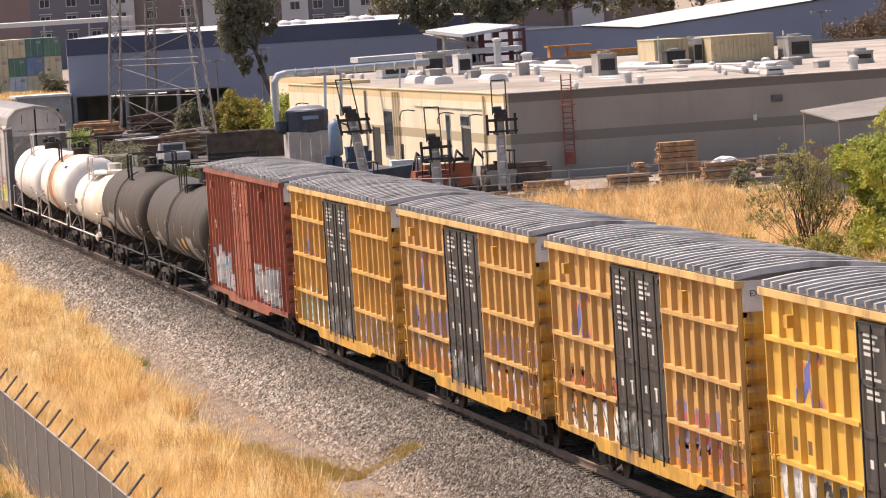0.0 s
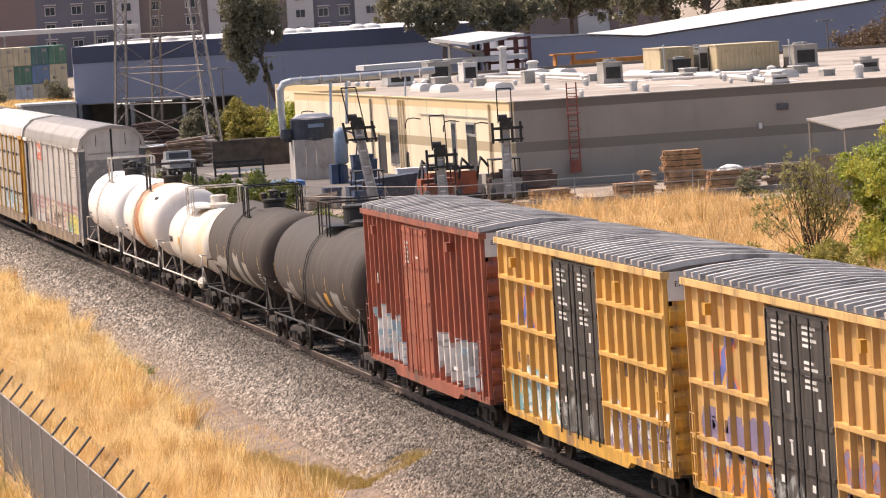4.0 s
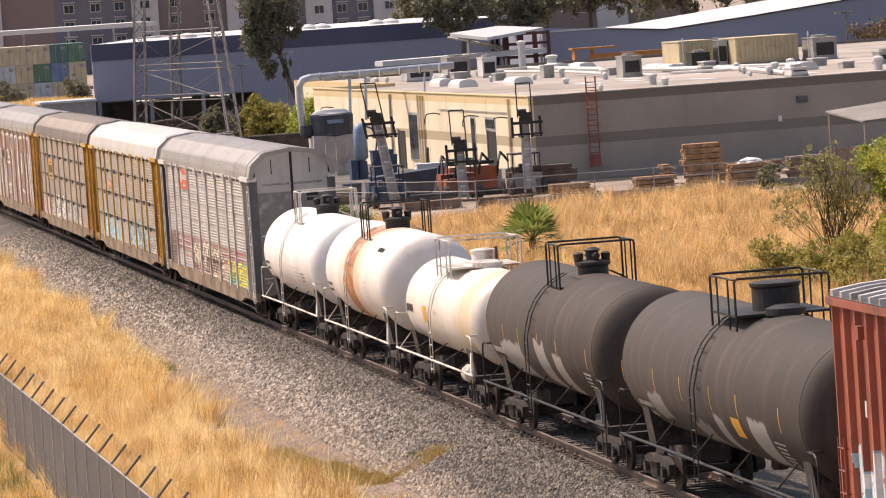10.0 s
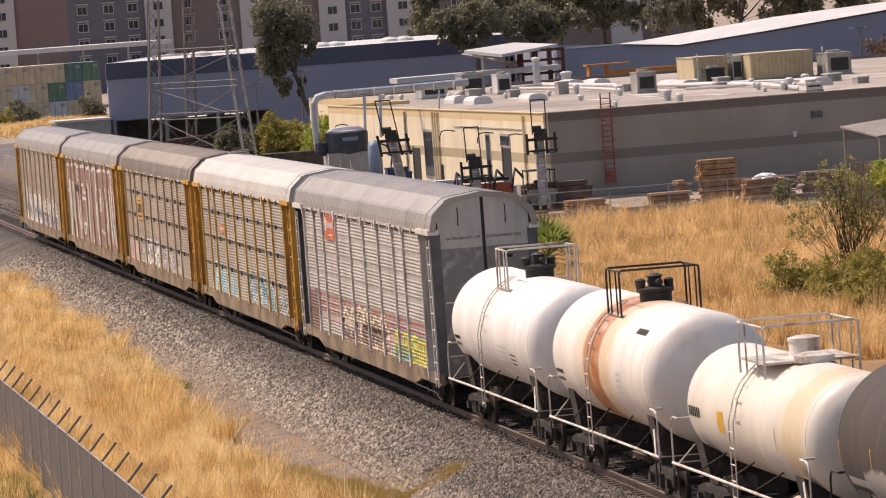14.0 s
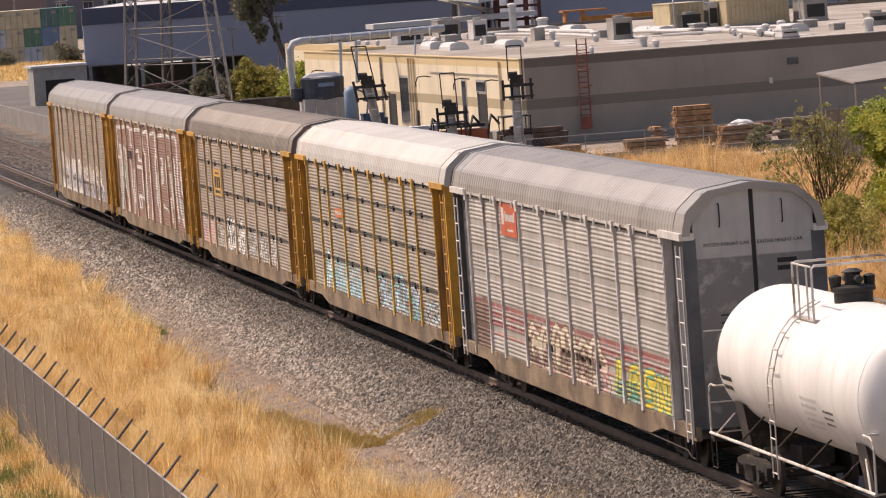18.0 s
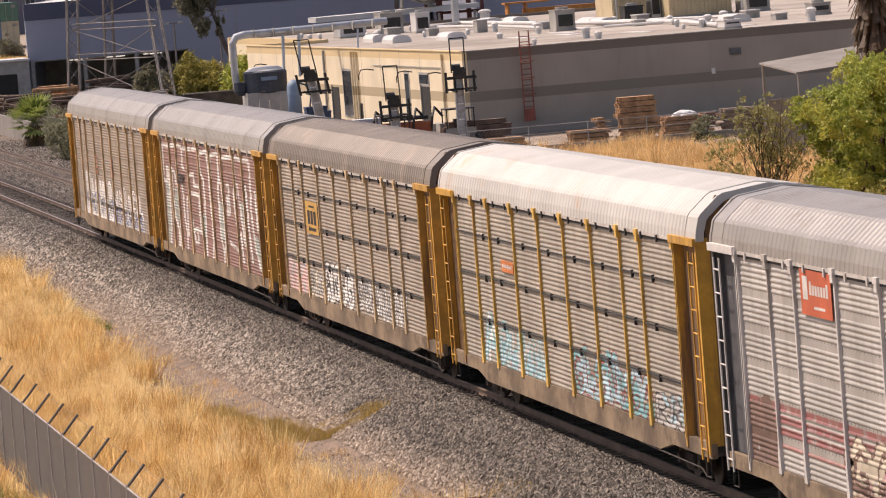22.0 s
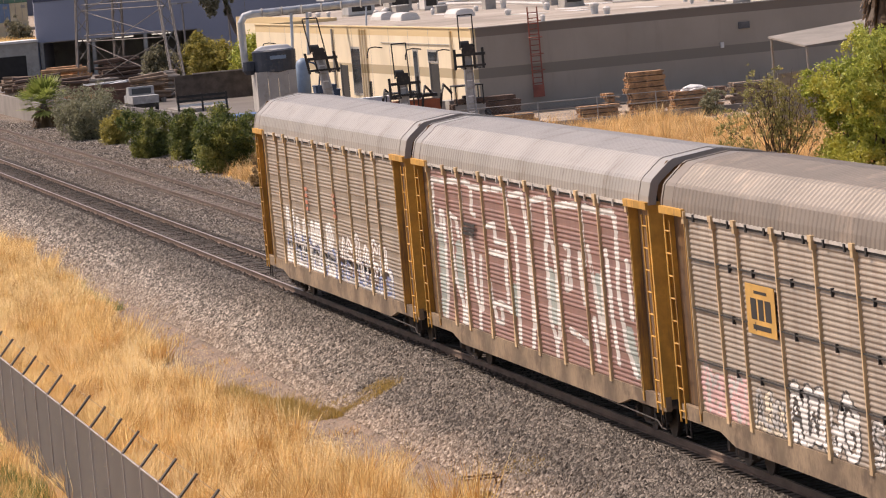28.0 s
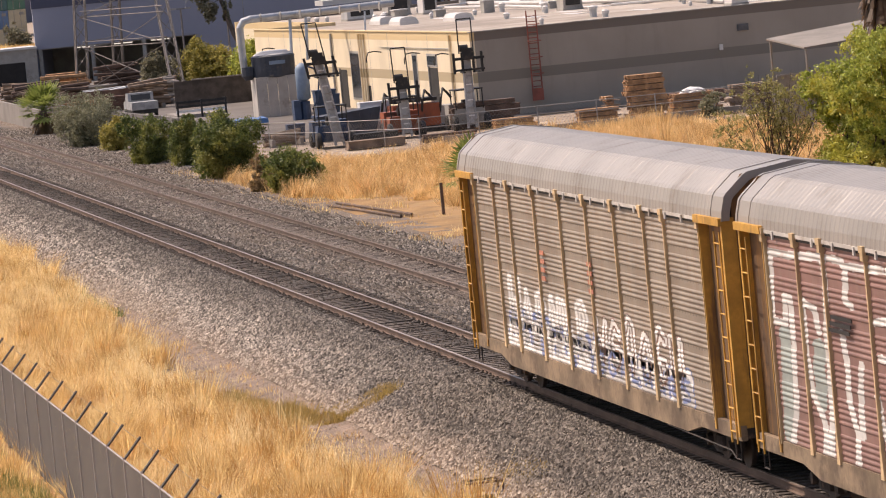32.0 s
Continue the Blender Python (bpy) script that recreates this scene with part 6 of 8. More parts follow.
for z in (3.6, 5.2, 6.4, 7.3):
    part("beam", box(B(), -0.15, 0.15, 57.6, 62.0, z, z + 0.25), m_dark_red, canopy)
part("brace", bar(B(), (0, 53.5, 7.5), (0, 57.8, 5.9), 0.12), m_hvac_grey, canopy)
part("brace", bar(B(), (-5, 53.5, 7.5), (0, 57.8, 6.3), 0.12), m_hvac_grey, canopy)
part("column", bar(B(), (0, 54.5, 0), (0, 54.5, 7.6), 0.16), m_hvac_grey, canopy)
walkway = base("covered_walkway", pose(-322, 0, -1), "long low white canopy on posts beside the warehouse", "canopy")
part("roof", sweep(B(), [(45.9, 5.85), (57.5, 6.0), (61.0, 6.05), (61.0, 5.65), (57.5, 5.55), (45.9, 5.4)], (lambda u, v, i: ((-4, 0.5)[i], u, v), 2)), m_white_metal, walkway)
for y in (47.0, 50.5, 54.0, 57.3, 60.6):
    part("post", box(B(), -0.1, 0.1, y - 0.1, y + 0.1, 0, 5.4), m_hvac_grey, walkway)
crane = base("orange_crane_boom", pose(-300, 0, -1.0), "long orange crane boom lying on its carrier", "crane")
part("boom", box(B(), -0.5, 0.5, 60.6, 68.0, 4.95, 5.55), m_crane, crane)
part("boom_tip", box(B(), -0.4, 0.4, 68.0, 71.0, 5.1, 5.45), m_crane, crane)
part("cab_frame", box(B(), -0.8, 0.8, 59.0, 61.0, 4.0, 4.6), m_crane, crane)
for y in (59.2, 60.8):
    part("cab_post", box(B(), -0.6, 0.6, y - 0.08, y + 0.08, 4.6, 6.1), m_crane, crane)
part("cab_roof", box(B(), -0.8, 0.8, 58.9, 62.8, 6.02, 6.16), m_crane, crane)
part("chassis", box(B(), -1.2, 1.2, 58.0, 70.0, 0.6, 4.0), m_hvac_grey, crane)
for y in (60, 62, 66, 68):
    part("wheel", lathe(B(), [(-1.3, 0.5), (-0.9, 0.55), (-0.8, 0.4)], "x", (0, y, 0.55), 14), m_black, crane)

# stacked shipping containers far off, and the white roof behind
# container colours are greyed to hold the distance haze
CONT = {"cream": (0.55, 0.48, 0.33), "green": (0.09, 0.20, 0.14), "teal": (0.08, 0.165, 0.155), "blue": (0.14, 0.22, 0.36), "pale": (0.50, 0.55, 0.60)}
m_cont = {k: plain(k + "_container_paint", v, 0.6, 0, 0.2, 0.4, 4.0, 0.05, dim(v, 0.6), 0.25) for k, v in CONT.items()}


def container(y, z, tone):
    c = base("shipping_container", pose(-560, y, z), tone + " steel shipping container in a stack", "container", "stacked shipping containers")
    part("body", box(B(), -12.2, 0, -1.22, 1.22, 0.0, 2.55), m_cont[tone], c)
    for s in (-1, 1):
        d = part("door", box(B(), 0.0, 0.06, min(0.03 * s, 1.14 * s), max(0.03 * s, 1.14 * s), 0.1, 2.42), m_cont[tone], c)
        part("lock_rod", bar(B(), (0.1, 0.45 * s, 0.1), (0.1, 0.45 * s, 2.4), 0.035), m_hvac_grey, d)
    part("data_plate", box(B(), 0.06, 0.09, 0.3, 0.9, 1.8, 2.2), m_hvac_grey, c)


TONES = ("cream cream cream cream cream cream teal green".split(), "cream pale cream pale cream green blue cream".split(), "cream cream pale cream cream pale cream cream".split())
for row in range(3):
    for k in range(10):
        tone = TONES[2 - row][k % 8] if row < 2 or k % 8 not in (6, 7) else ("teal", "green")[k % 2]
        container(24.2 + 2.46 * k if k < 8 else 24.2 + 2.46 * (k - 10), -1 + 2.58 * row, tone if k < 8 else "cream")
far_roof = base("storage_canopy", pose(-640, 0, -1), "long white flat canopy behind the container stacks", "canopy")
part("roof", box(B(), -30, 0, 33, 62, 9.0, 9.7), m_white_metal, far_roof)
for y in (34, 41, 48, 55, 61):
    part("post", box(B(), -0.3, 0, y, y + 0.3, 0, 9.0), m_hvac_grey, far_roof)

# apartment block along the skyline
# panel tones are raised, with the haze in front of them painted in
m_apt = {k: plain("apartment_" + k, v, 0.85, 0, 0.08, 0.1, 1.5, 0.05) for k, v in {"white": (0.50, 0.47, 0.46), "brown": (0.21, 0.16, 0.145), "navy": (0.16, 0.15, 0.175), "maroon": (0.24, 0.17, 0.155)}.items()}
apt = base("apartment_block", pose(-800, 0, -1), "four-storey apartment block in brown, navy and white panels", "building")
y = 46.0
SEG = ("white", 5.0, 1), ("maroon", 10.0, 0), ("navy", 5.5, 1), ("navy", 9.0, 2), ("white", 5.0, 1), ("brown", 13.0, 2), ("white", 6.0, 1), ("brown", 9.0, 2), ("white", 5.0, 1), ("navy", 8.0, 2), ("white", 6.0, 1), ("brown", 10.0, 2), ("white", 5.0, 1), ("navy", 10.0, 2), ("brown", 12.0, 2), ("white", 6.0, 1), ("maroon", 12.0, 2)
for i, (tone, w, wins) in enumerate(SEG):
    out = 0.0 if tone != "white" else 0.9
    wall = part("facade_panel", box(B(), -16, out, y, y + w, 0, 26 if tone != "navy" else 21), m_apt[tone], apt)
    for f in range(6):
        for k in range(wins):
            z = 5.1 + 3.2 * f
            yy = y + w * (k + 0.5) / wins - 1.0
            part("window", box(B(), out, out + 0.12, yy, yy + 2.0, z, z + 1.7), m_apt["white"], wall)
            part("pane", box(B(), out + 0.12, out + 0.15, yy + 0.15, yy + 0.95, z + 0.15, z + 1.55), m_glass, wall)
            part("pane", box(B(), out + 0.12, out + 0.15, yy + 1.05, yy + 1.85, z + 0.15, z + 1.55), m_glass, wall)
            if tone != "white":
                part("awning", box(B(), out, out + 0.7, yy - 0.2, yy + 2.2, z + 1.95, z + 2.15), m_apt["white"], wall)
    y += w
part("roof", box(B(), -17, 1.5, 46, y, 26.05, 26.6), m_apt["white"], apt)


# ---- lattice mast pair ----
def lattice(thing, p, q, w, n):
    """A square lattice column from p to q, in bars."""
    p, q = Vector(p), Vector(q)
    cs = [Vector((a * w, b * w, 0)) for a, b in ((-1, -1), (1, -1), (1, 1), (-1, 1))]
    for c in cs:
        part("leg", bar(B(), p + c, q + c * 0.8, 0.075, 5), m_steel_grey, thing)
    for k in range(n):
        a, b = p.lerp(q, k / n), p.lerp(q, (k + 1) / n)
        for i in range(4):
            part("lacing", bar(B(), a + cs[i], b + cs[(i + 1) % 4], 0.042, 4), m_steel_grey, thing)


mast = base("lattice_tower", pose(-300, 0, -1), "grey steel lattice tower with splayed legs", "tower")
lattice(mast, (0, 21.2, 0), (0, 22.3, 20), 0.5, 16)
lattice(mast, (14, 27.6, 0), (2, 27.2, 20), 0.5, 16)
lattice(mast, (-14, 26.0, 0), (-2, 25.4, 20), 0.42, 10)
for z, y1 in ((4.2, 27.4), (6.8, 27.3), (9.6, 27.2)):
    for a in (0, 0.5):
        part("cross_beam", bar(B(), (0, 21.6, z + a), (11, y1, z + a), 0.04, 5), m_steel_grey, mast)
        part("cross_beam", bar(B(), (0, 21.6, z + a), (-11, 26, z + a), 0.035, 5), m_steel_grey, mast)
for a, b in (((0, 21.6, 4.2), (11, 27.4, 0.6)), ((11, 27.4, 4.2), (0, 21.6, 0.6)), ((0, 21.6, 6.8), (11, 27.3, 4.2)), ((11, 27.3, 9.6), (0, 21.6, 6.8)), ((0, 21.9, 4.2), (-11, 26, 0.6)), ((11, 27.3, 6.8), (-11, 26, 4.2)), ((0, 21.6, 9.6), (-11, 26, 6.8))):
    part("diagonal", bar(B(), a, b, 0.035, 5), m_steel_grey, mast)


def lamp_post(x, y, h):
    p = base("street_lamp", pose(x, y, -1), "grey car-park lamp post with a double flat head", "street lamp", "yard lamp posts")
    part("pole", bar(B(), (0, 0, 0), (0, 0, h), 0.10), m_steel_grey, p)
    part("arm", box(B(), -0.1, 0.1, -1.0, 1.0, h, h + 0.12), m_steel_grey, p)
    for s in (-0.95, 0.45):
        part("head", box(B(), -0.2, 0.2, s, s + 0.5, h - 0.02, h + 0.16), m_hvac_grey, p)


lamp_post(-345, 40.4, 6.85)
lamp_post(-320, 88.7, 7.3)
lamp_post(-346, 36.2, 6.0)

# ---- dust collector beside the hall ----
dust = base("dust_collector", pose(-216, 25.2, -1), "dark blue dust collector on a grey panelled enclosure", "machine")
for k in range(4):
    part("panel", box(B(), 1.2, 1.28, -1.42 + 0.71 * k, -0.735 + 0.71 * k, 0, 2.75), m_panel_grey, dust)
    part("panel", box(B(), -1.2 + 0.6 * k, -0.62 + 0.6 * k, -1.49, -1.425, 0, 2.75), m_panel_grey, dust)
    part("panel", box(B(), -1.2 + 0.6 * k, -0.62 + 0.6 * k, 1.43, 1.50, 0, 2.75), m_panel_grey, dust)
part("hopper", lathe(B(), [(2.2, 0.5), (2.75, 1.45), (4.1, 1.5), (4.2, 1.35)], "z", (0, 0, 0), 24), m_hopper, dust)
part("lid", lathe(B(), [(4.2, 1.35), (4.45, 1.0), (4.5, 0.3)], "z", (0, 0, 0), 24), m_white_metal, dust)
part("name_bar", box(B(), 1.46, 1.50, -0.5, 0.6, 3.55, 3.8), m_tank_blue, dust)
part("duct", pipe(B(), [(0, -1.6, 3.0), (0, -2.0, 3.2), (0, -2.05, 4.2), (0, -2.05, 6.2), (0, -1.8, 6.6), (0, -1.3, 6.72), (-1, 3.0, 6.75), (-2, 9.0, 6.85)], 0.26, 12), m_duct, dust)
for k in range(7):
    part("duct_band", lathe(B(), [(k * 1.4, 0.30), (k * 1.4 + 0.08, 0.30)], "y", (-0.15 * k, -0.6, 6.74), 12), m_hvac_grey, dust)
part("intake", lathe(B(), [(2.6, 0.25), (2.9, 0.5), (3.5, 0.5)], "z", (0, -1.75, 0), 12), m_hopper, dust)
for y in (1.3, 2.4, 6.5):
    part("duct_leg", bar(B(), (0, y, 3.6 if y < 3 else 4.5), (-0.4, y + 0.2, 6.5), 0.11 if y < 3 else 0.07, 8), m_duct, dust)
blue_tank = base("pressure_tank", pose(-205, 25.4, -1), "faded blue upright pressure tank with rounded top", "tank")
part("shell", lathe(B(), [(1.2, 0.2), (1.4, 0.46), (3.3, 0.46), (3.55, 0.36), (3.72, 0.1)], "z", (0, 0, 0), 20), m_tank_blue, blue_tank, smooth=True)
part("skirt", lathe(B(), [(0, 0.40), (1.2, 0.36)], "z", (0, 0, 0), 12), m_bin_blue, blue_tank)
part("pump", box(B(), -0.5, 0.5, -0.8, -0.35, 0, 1.3), m_bin_blue, blue_tank)
part("pipework", pipe(B(), [(0, 0.5, 0.6), (0, 0.9, 1.2), (0, 1.1, 2.6), (0, 0.8, 3.3), (0, 0.3, 3.5)], 0.06), m_bin_blue, blue_tank)

# ---- storage yard ----
m_lumber = plain("fresh_lumber", (0.42, 0.235, 0.115), 0.8, 0, 0.45, 2.2, 14.0, 0.3, (0.20, 0.11, 0.06), 0.4)
m_lumber_dull = plain("weathered_lumber", (0.24, 0.17, 0.12), 0.9, 0, 0.4, 1.2, 14.0, 0.3, (0.12, 0.09, 0.07), 0.4)
m_beam = plain("rusty_beam_steel", (0.13, 0.085, 0.065), 0.8, 0.2, 0.4, 1.2, 10.0, 0.2)
m_concrete = plain("grey_concrete", (0.23, 0.207, 0.185), 0.9, 0, 0.2, 0.5, 6.0, 0.2, (0.24, 0.21, 0.19), 0.35)
m_tarp = plain("white_tarp", (0.72, 0.71, 0.70), 0.6, 0, 0.1)
m_brown_wall = plain("red_brown_boards", (0.15, 0.085, 0.06), 0.85, 0, 0.3)
m_car_white = plain("white_car_paint", (0.70, 0.70, 0.69), 0.3, 0, 0.06)
m_car_blue = plain("blue_tarpaulin", (0.04, 0.12, 0.28), 0.5, 0, 0.1)
m_mast = plain("bare_mast_steel", (0.40, 0.40, 0.40), 0.5, 0.15, 0.3, 1.5, 8.0, 0.1, (0.20, 0.18, 0.17), 0.35)


def lumber(x, y0, y1, z0, rows, mat, label, seed, deep=1.2, name="lumber_stack"):
    """Bundles of boards lying along y, with bearers between."""
    rng = random.Random(seed)
    s = base(name, pose(x, (y0 + y1) / 2, z0), label, "lumber", "lumber stacks in the yard")
    w = (y1 - y0) / 2
    z = 0.0
    for h in rows:
        for k in (-0.7, 0.0, 0.7):
            part("bearer", box(B(), -deep / 2, deep / 2, w * k - 0.05, w * k + 0.05, z, z + 0.045), m_lumber_dull, s)
        z += 0.045
        a, b = -w + rng.uniform(0, 0.45), w - rng.uniform(0, 0.45)
        layers = max(1, int(h / 0.09))
        bm = B()
        for i in range(layers):
            for j in range(6):
                x0 = -deep / 2 + j * deep / 6
                box(bm, x0 + 0.006, x0 + deep / 6 - 0.006, a + rng.uniform(0, 0.12), b - rng.uniform(0, 0.12), z + i * h / layers + 0.004, z + (i + 1) * h / layers - 0.004)
        tagged(part("bundle", bm, mat, s), kind="stuff")
        z += h
    return s


lumber(-157, 36.2, 38.75, -1, (0.28, 0.3, 0.24, 0.3, 0.26, 0.28, 0.27, 0.22), m_lumber, "tall stack of reddish lumber bundles in the yard", 1)
lumber(-157.5, 35.0, 36.1, -1, (0.26, 0.24, 0.26, 0.22, 0.24), m_lumber, "narrow stack of orange-brown lumber", 2)
lumber(-155.5, 32.7, 35.6, -1, (0.2, 0.18, 0.2, 0.16), m_lumber, "low stack of lumber boards behind the field", 3)
lumber(-158.5, 38.95, 42.2, -1, (0.26, 0.24, 0.24, 0.2), m_lumber, "low wide stack of brown lumber", 4)
lumber(-159, 42.6, 46.5, -1, (0.24, 0.2, 0.26, 0.18, 0.2), m_lumber_dull, "weathered stack of grey-brown lumber", 5)
lumber(-168, 38.5, 45.0, -1, (0.35, 0.35), m_brown_wall, "long stack of dark red-brown timber along the wall", 6)
lumber(-161, 29.2, 32.0, -1, (0.25, 0.3), m_lumber, "low orange-brown stack of boards", 7)
lumber(-166, 27.8, 32.0, -1, (0.5, 0.35, 0.3, 0.25), m_beam, "rusty steel sections stacked on bearers", 8, 1.2, "steel_stack")
lumber(-153, 27.5, 31.0, -1, (0.2, 0.15), m_beam, "low rusty steel sections by the field edge", 9, 1.0, "steel_stack")
lumber(-154, 23.6, 27.0, -1, (0.25, 0.15), m_beam, "dark steel sections by the field edge", 10, 1.0, "steel_stack")
tarp = base("tarp_bundle", pose(-158.5, 40.6, 0.12), "crumpled white tarp on a lumber stack", "tarp")
bm = B()
bmesh.ops.create_icosphere(bm, subdivisions=3, radius=1.0)
for v in bm.verts:
    v.co = Vector((v.co.x * 0.45, v.co.y * 0.75, max(0, v.co.z) * 0.3)) * (1 + 0.3 * noise.noise(v.co * 2.3))
part("sheet", bm, m_tarp, tarp)
kerb = part("yard_wall", box(B(), -151.2, -150.8, 24.5, 60, -1.0, -0.55), m_concrete)
tagged(kerb, "low grey concrete kerb wall at the field edge", "wall", kind="structure")


def forklift(x, y, mast_h, head_z, body, label, lean=0.0, guard=True, tilt=0.0):
    """A yard forklift with its mast run up."""
    f = base("forklift", pose(x, y, -1), label, "forklift", "forklifts in the yard")
    for s in (-0.21, 0.21):
        part("mast_rail", bar(B(), (0, s * 1.15, 0.1), (-lean, s * 0.9, mast_h), 0.085, 6), m_mast, f)
    part("mast_chain_guard", box(B(), -0.06, 0.04, -0.16, 0.16, 0.3, mast_h - 0.1), m_mast, f)
    for k in range(int(mast_h / 0.45)):
        part("mast_tie", box(B(), 0.04 - lean * k * 0.45 / mast_h, 0.09 - lean * k * 0.45 / mast_h, -0.17, 0.17, 0.35 + 0.45 * k, 0.42 + 0.45 * k), m_tarp if k % 2 else m_hvac_grey, f)
    head = part("carriage", box(B(), 0.05, 0.30, -0.75, 1.0, head_z - 0.08, head_z + 0.08), m_black, f)
    part("carriage_bar", box(B(), 0.05, 0.25, -0.7, 1.0, head_z - 0.72, head_z - 0.60), m_black, f)
    for s in (-0.85, -0.35, 0.3, 0.8):
        part("carriage_post", box(B(), 0.08, 0.2, s, s + 0.14, head_z - 0.85, head_z + 0.35), m_black, head)
    part("valve_block", box(B(), -0.15, 0.3, -0.28, 0.34, head_z + 0.08, head_z + 0.6), m_black, head)
    part("hose_reel", lathe(B(), [(-0.4, 0.2), (0.1, 0.2)], "y", (0.1, 0, head_z + 0.6), 12), m_black, head)
    for s in (-0.42, 0.42):
        part("guard_post", bar(B(), (0.1, s, head_z + 0.3), (0.1, s, head_z + 2.3), 0.04), m_black, head)
    part("guard_top", bar(B(), (0.1, -0.42, head_z + 2.3), (0.1, 0.42, head_z + 2.3), 0.04), m_black, head)
    part("fork", box(B(), 0.3, 1.4, -0.5, -0.38, head_z - 0.8, head_z - 0.72), m_black, head)
    part("fork", box(B(), 0.3, 1.4, 0.38, 0.5, head_z - 0.8, head_z - 0.72), m_black, head)
    for ob in list(f.children) + list(head.children):
        for v in ob.data.vertices:
            v.co.y += tilt * v.co.z / mast_h + (0.25 if tilt < -0.5 else 0)
    part("counterweight", box(B(), -3.0, -1.6, -1.0, 1.0, 0.35, 1.5), body, f)
    part("engine_cover", box(B(), -1.6, -0.4, -0.9, 0.9, 0.35, 1.25), body, f)
    part("seat", box(B(), -1.3, -0.8, -0.3, 0.3, 1.25, 1.75), m_black, f)
    part("cab_roof", box(B(), -1.9, -0.3, -0.85, 0.85, 2.3, 2.38), m_black, f)
    for a in (-1.85, -0.35):
        for s in (-0.8, 0.8):
            part("cab_post", bar(B(), (a, s, 1.2), (a, s, 2.3), 0.04), m_black, f)
    for a in (-2.4, -0.2):
        for s in (-0.95, 0.95):
            part("wheel", lathe(B(), [(s - 0.15, 0.38), (s - 0.1, 0.45), (s + 0.1, 0.45), (s + 0.15, 0.38)], "y", (a, 0, 0.45), 16), m_black, f)


forklift(-160.5, 20.1, 5.3, 4.85, m_bin_blue, "forklift with a tall leaning mast beside a blue bin", -0.2, True, -0.9)
forklift(-163.0, 24.7, 3.2, 2.9, m_orange, "orange forklift with a short raised mast", 0.0, True, -0.1)
forklift(-165.0, 28.9, 4.7, 4.15, m_hvac_grey, "grey forklift with a tall raised mast", 0.1)

skip = base("blue_skip", pose(-170, 22.4, -1), "dark blue steel skip in the yard", "skip")
part("tub", sweep(B(), [(-1.7, 0.2), (1.5, 0.2), (1.9, 1.75), (-1.9, 1.45)], (lambda u, v, i: ((-1.0, 1.0)[i], u, v), 2)), m_hopper, skip)
for k in range(5):
    part("rib", box(B(), 1.0, 1.06, -1.5 + 0.7 * k, -1.42 + 0.7 * k, 0.25, 1.5), m_hopper, skip)
part("rim", box(B(), -1.05, 1.08, -1.95, -1.8, 1.4, 1.52), m_bin_blue, skip)
for x, y, h, w in ((-206, 26.9, 1.7, 0.6), (-208, 27.6, 1.3, 0.5), (-172, 19.6, 1.0, 0.45)):
    t = base("blue_bin", pose(x, y, -1), "blue plastic tote bin beside the hall", "bin", "blue bins")
    part("tub", sweep(B(), [(-w, 0), (w, 0), (w * 1.15, h), (-w * 1.15, h)], (lambda u, v, i: ((-w, w)[i], u, v), 2)), m_bin_blue, t)
    part("lid", box(B(), -w * 1.1, w * 1.1, -w * 1.2, w * 1.2, h, h + 0.1), m_bin_blue, t)
press = base("orange_machine", pose(-170.5, 26.4, -1), "dull orange-red machine with dark pipework", "machine")
part("body", box(B(), -1.0, 1.0, -1.3, 1.5, 0.3, 1.6), m_orange, press)
part("skid", box(B(), -1.1, 1.1, -2.0, 2.1, 0, 0.3), m_black, press)
part("top_frame", box(B(), -0.8, 0.8, -1.2, 1.4, 1.75, 1.95), m_black, press)
for y in (-2.0, -1.0, 0.4, 1.5):
    part("hose", pipe(B(), [(0.9, y, 1.0), (1.1, y + 0.1, 1.9), (0.8, y + 0.3, 2.4), (0.5, y + 0.6, 2.1), (0.6, y + 0.8, 1.8)], 0.08), m_black, press)
part("panel", box(B(), 1.0, 1.05, -1.2, -0.6, 0.5, 1.4), m_hvac_grey, press)
for x, y, w, d, h, m, label in ((-172, 24.4, 0.5, 0.9, 1.9, m_tarp, "white cabinet beside the machines"), (-174, 28.6, 0.8, 1.0, 1.2, m_hvac_grey, "grey steel cabinet in the yard"),
                                (-160, 22.3, 0.7, 1.2, 0.6, m_black, "low black pallet of parts"), (-168, 30.6, 0.8, 0.9, 0.9, m_lumber_dull, "wooden crate in the yard"), (-156, 21.6, 0.6, 1.6, 0.4, m_lumber_dull, "low pallet of weathered boards")):
    c = base("yard_crate", pose(x, y, -1), label, "crate", "crates and cabinets in the yard")
    part("body", box(B(), -w, w, -d, d, 0.1, h), m, c)
    part("pallet", box(B(), -w - 0.05, w + 0.05, -d - 0.05, d + 0.05, 0, 0.1), m_lumber_dull, c)
    part("lid", box(B(), -w - 0.03, w + 0.03, -d - 0.03, d + 0.03, h, h + 0.06), m, c)

# far part of the yard
m_screen = plain("dusty_dark_screen", (0.085, 0.07, 0.06), 0.9, 0, 0.4)
wall = part("concrete_wall", box(B(), -330, -232, 10.6, 10.85, -1, 0.5), m_concrete)
tagged(wall, "grey concrete boundary wall beside the siding", "wall", kind="structure")
wall = part("board_fence", box(B(), -262.2, -262, 13.2, 22.5, -1, 0.55), m_brown_wall)
tagged(wall, "red-brown board fence across the yard", "fence", kind="structure")
wall = part("dark_fence", box(B(), -250.2, -250, 22.6, 34, -1, 1.0), m_screen)
tagged(wall, "dark screened fence behind the dust collector", "fence", kind="structure")
cap = part("fence_cap", box(B(), -250.3, -249.9, 24, 34, 1.0, 1.09), m_concrete)
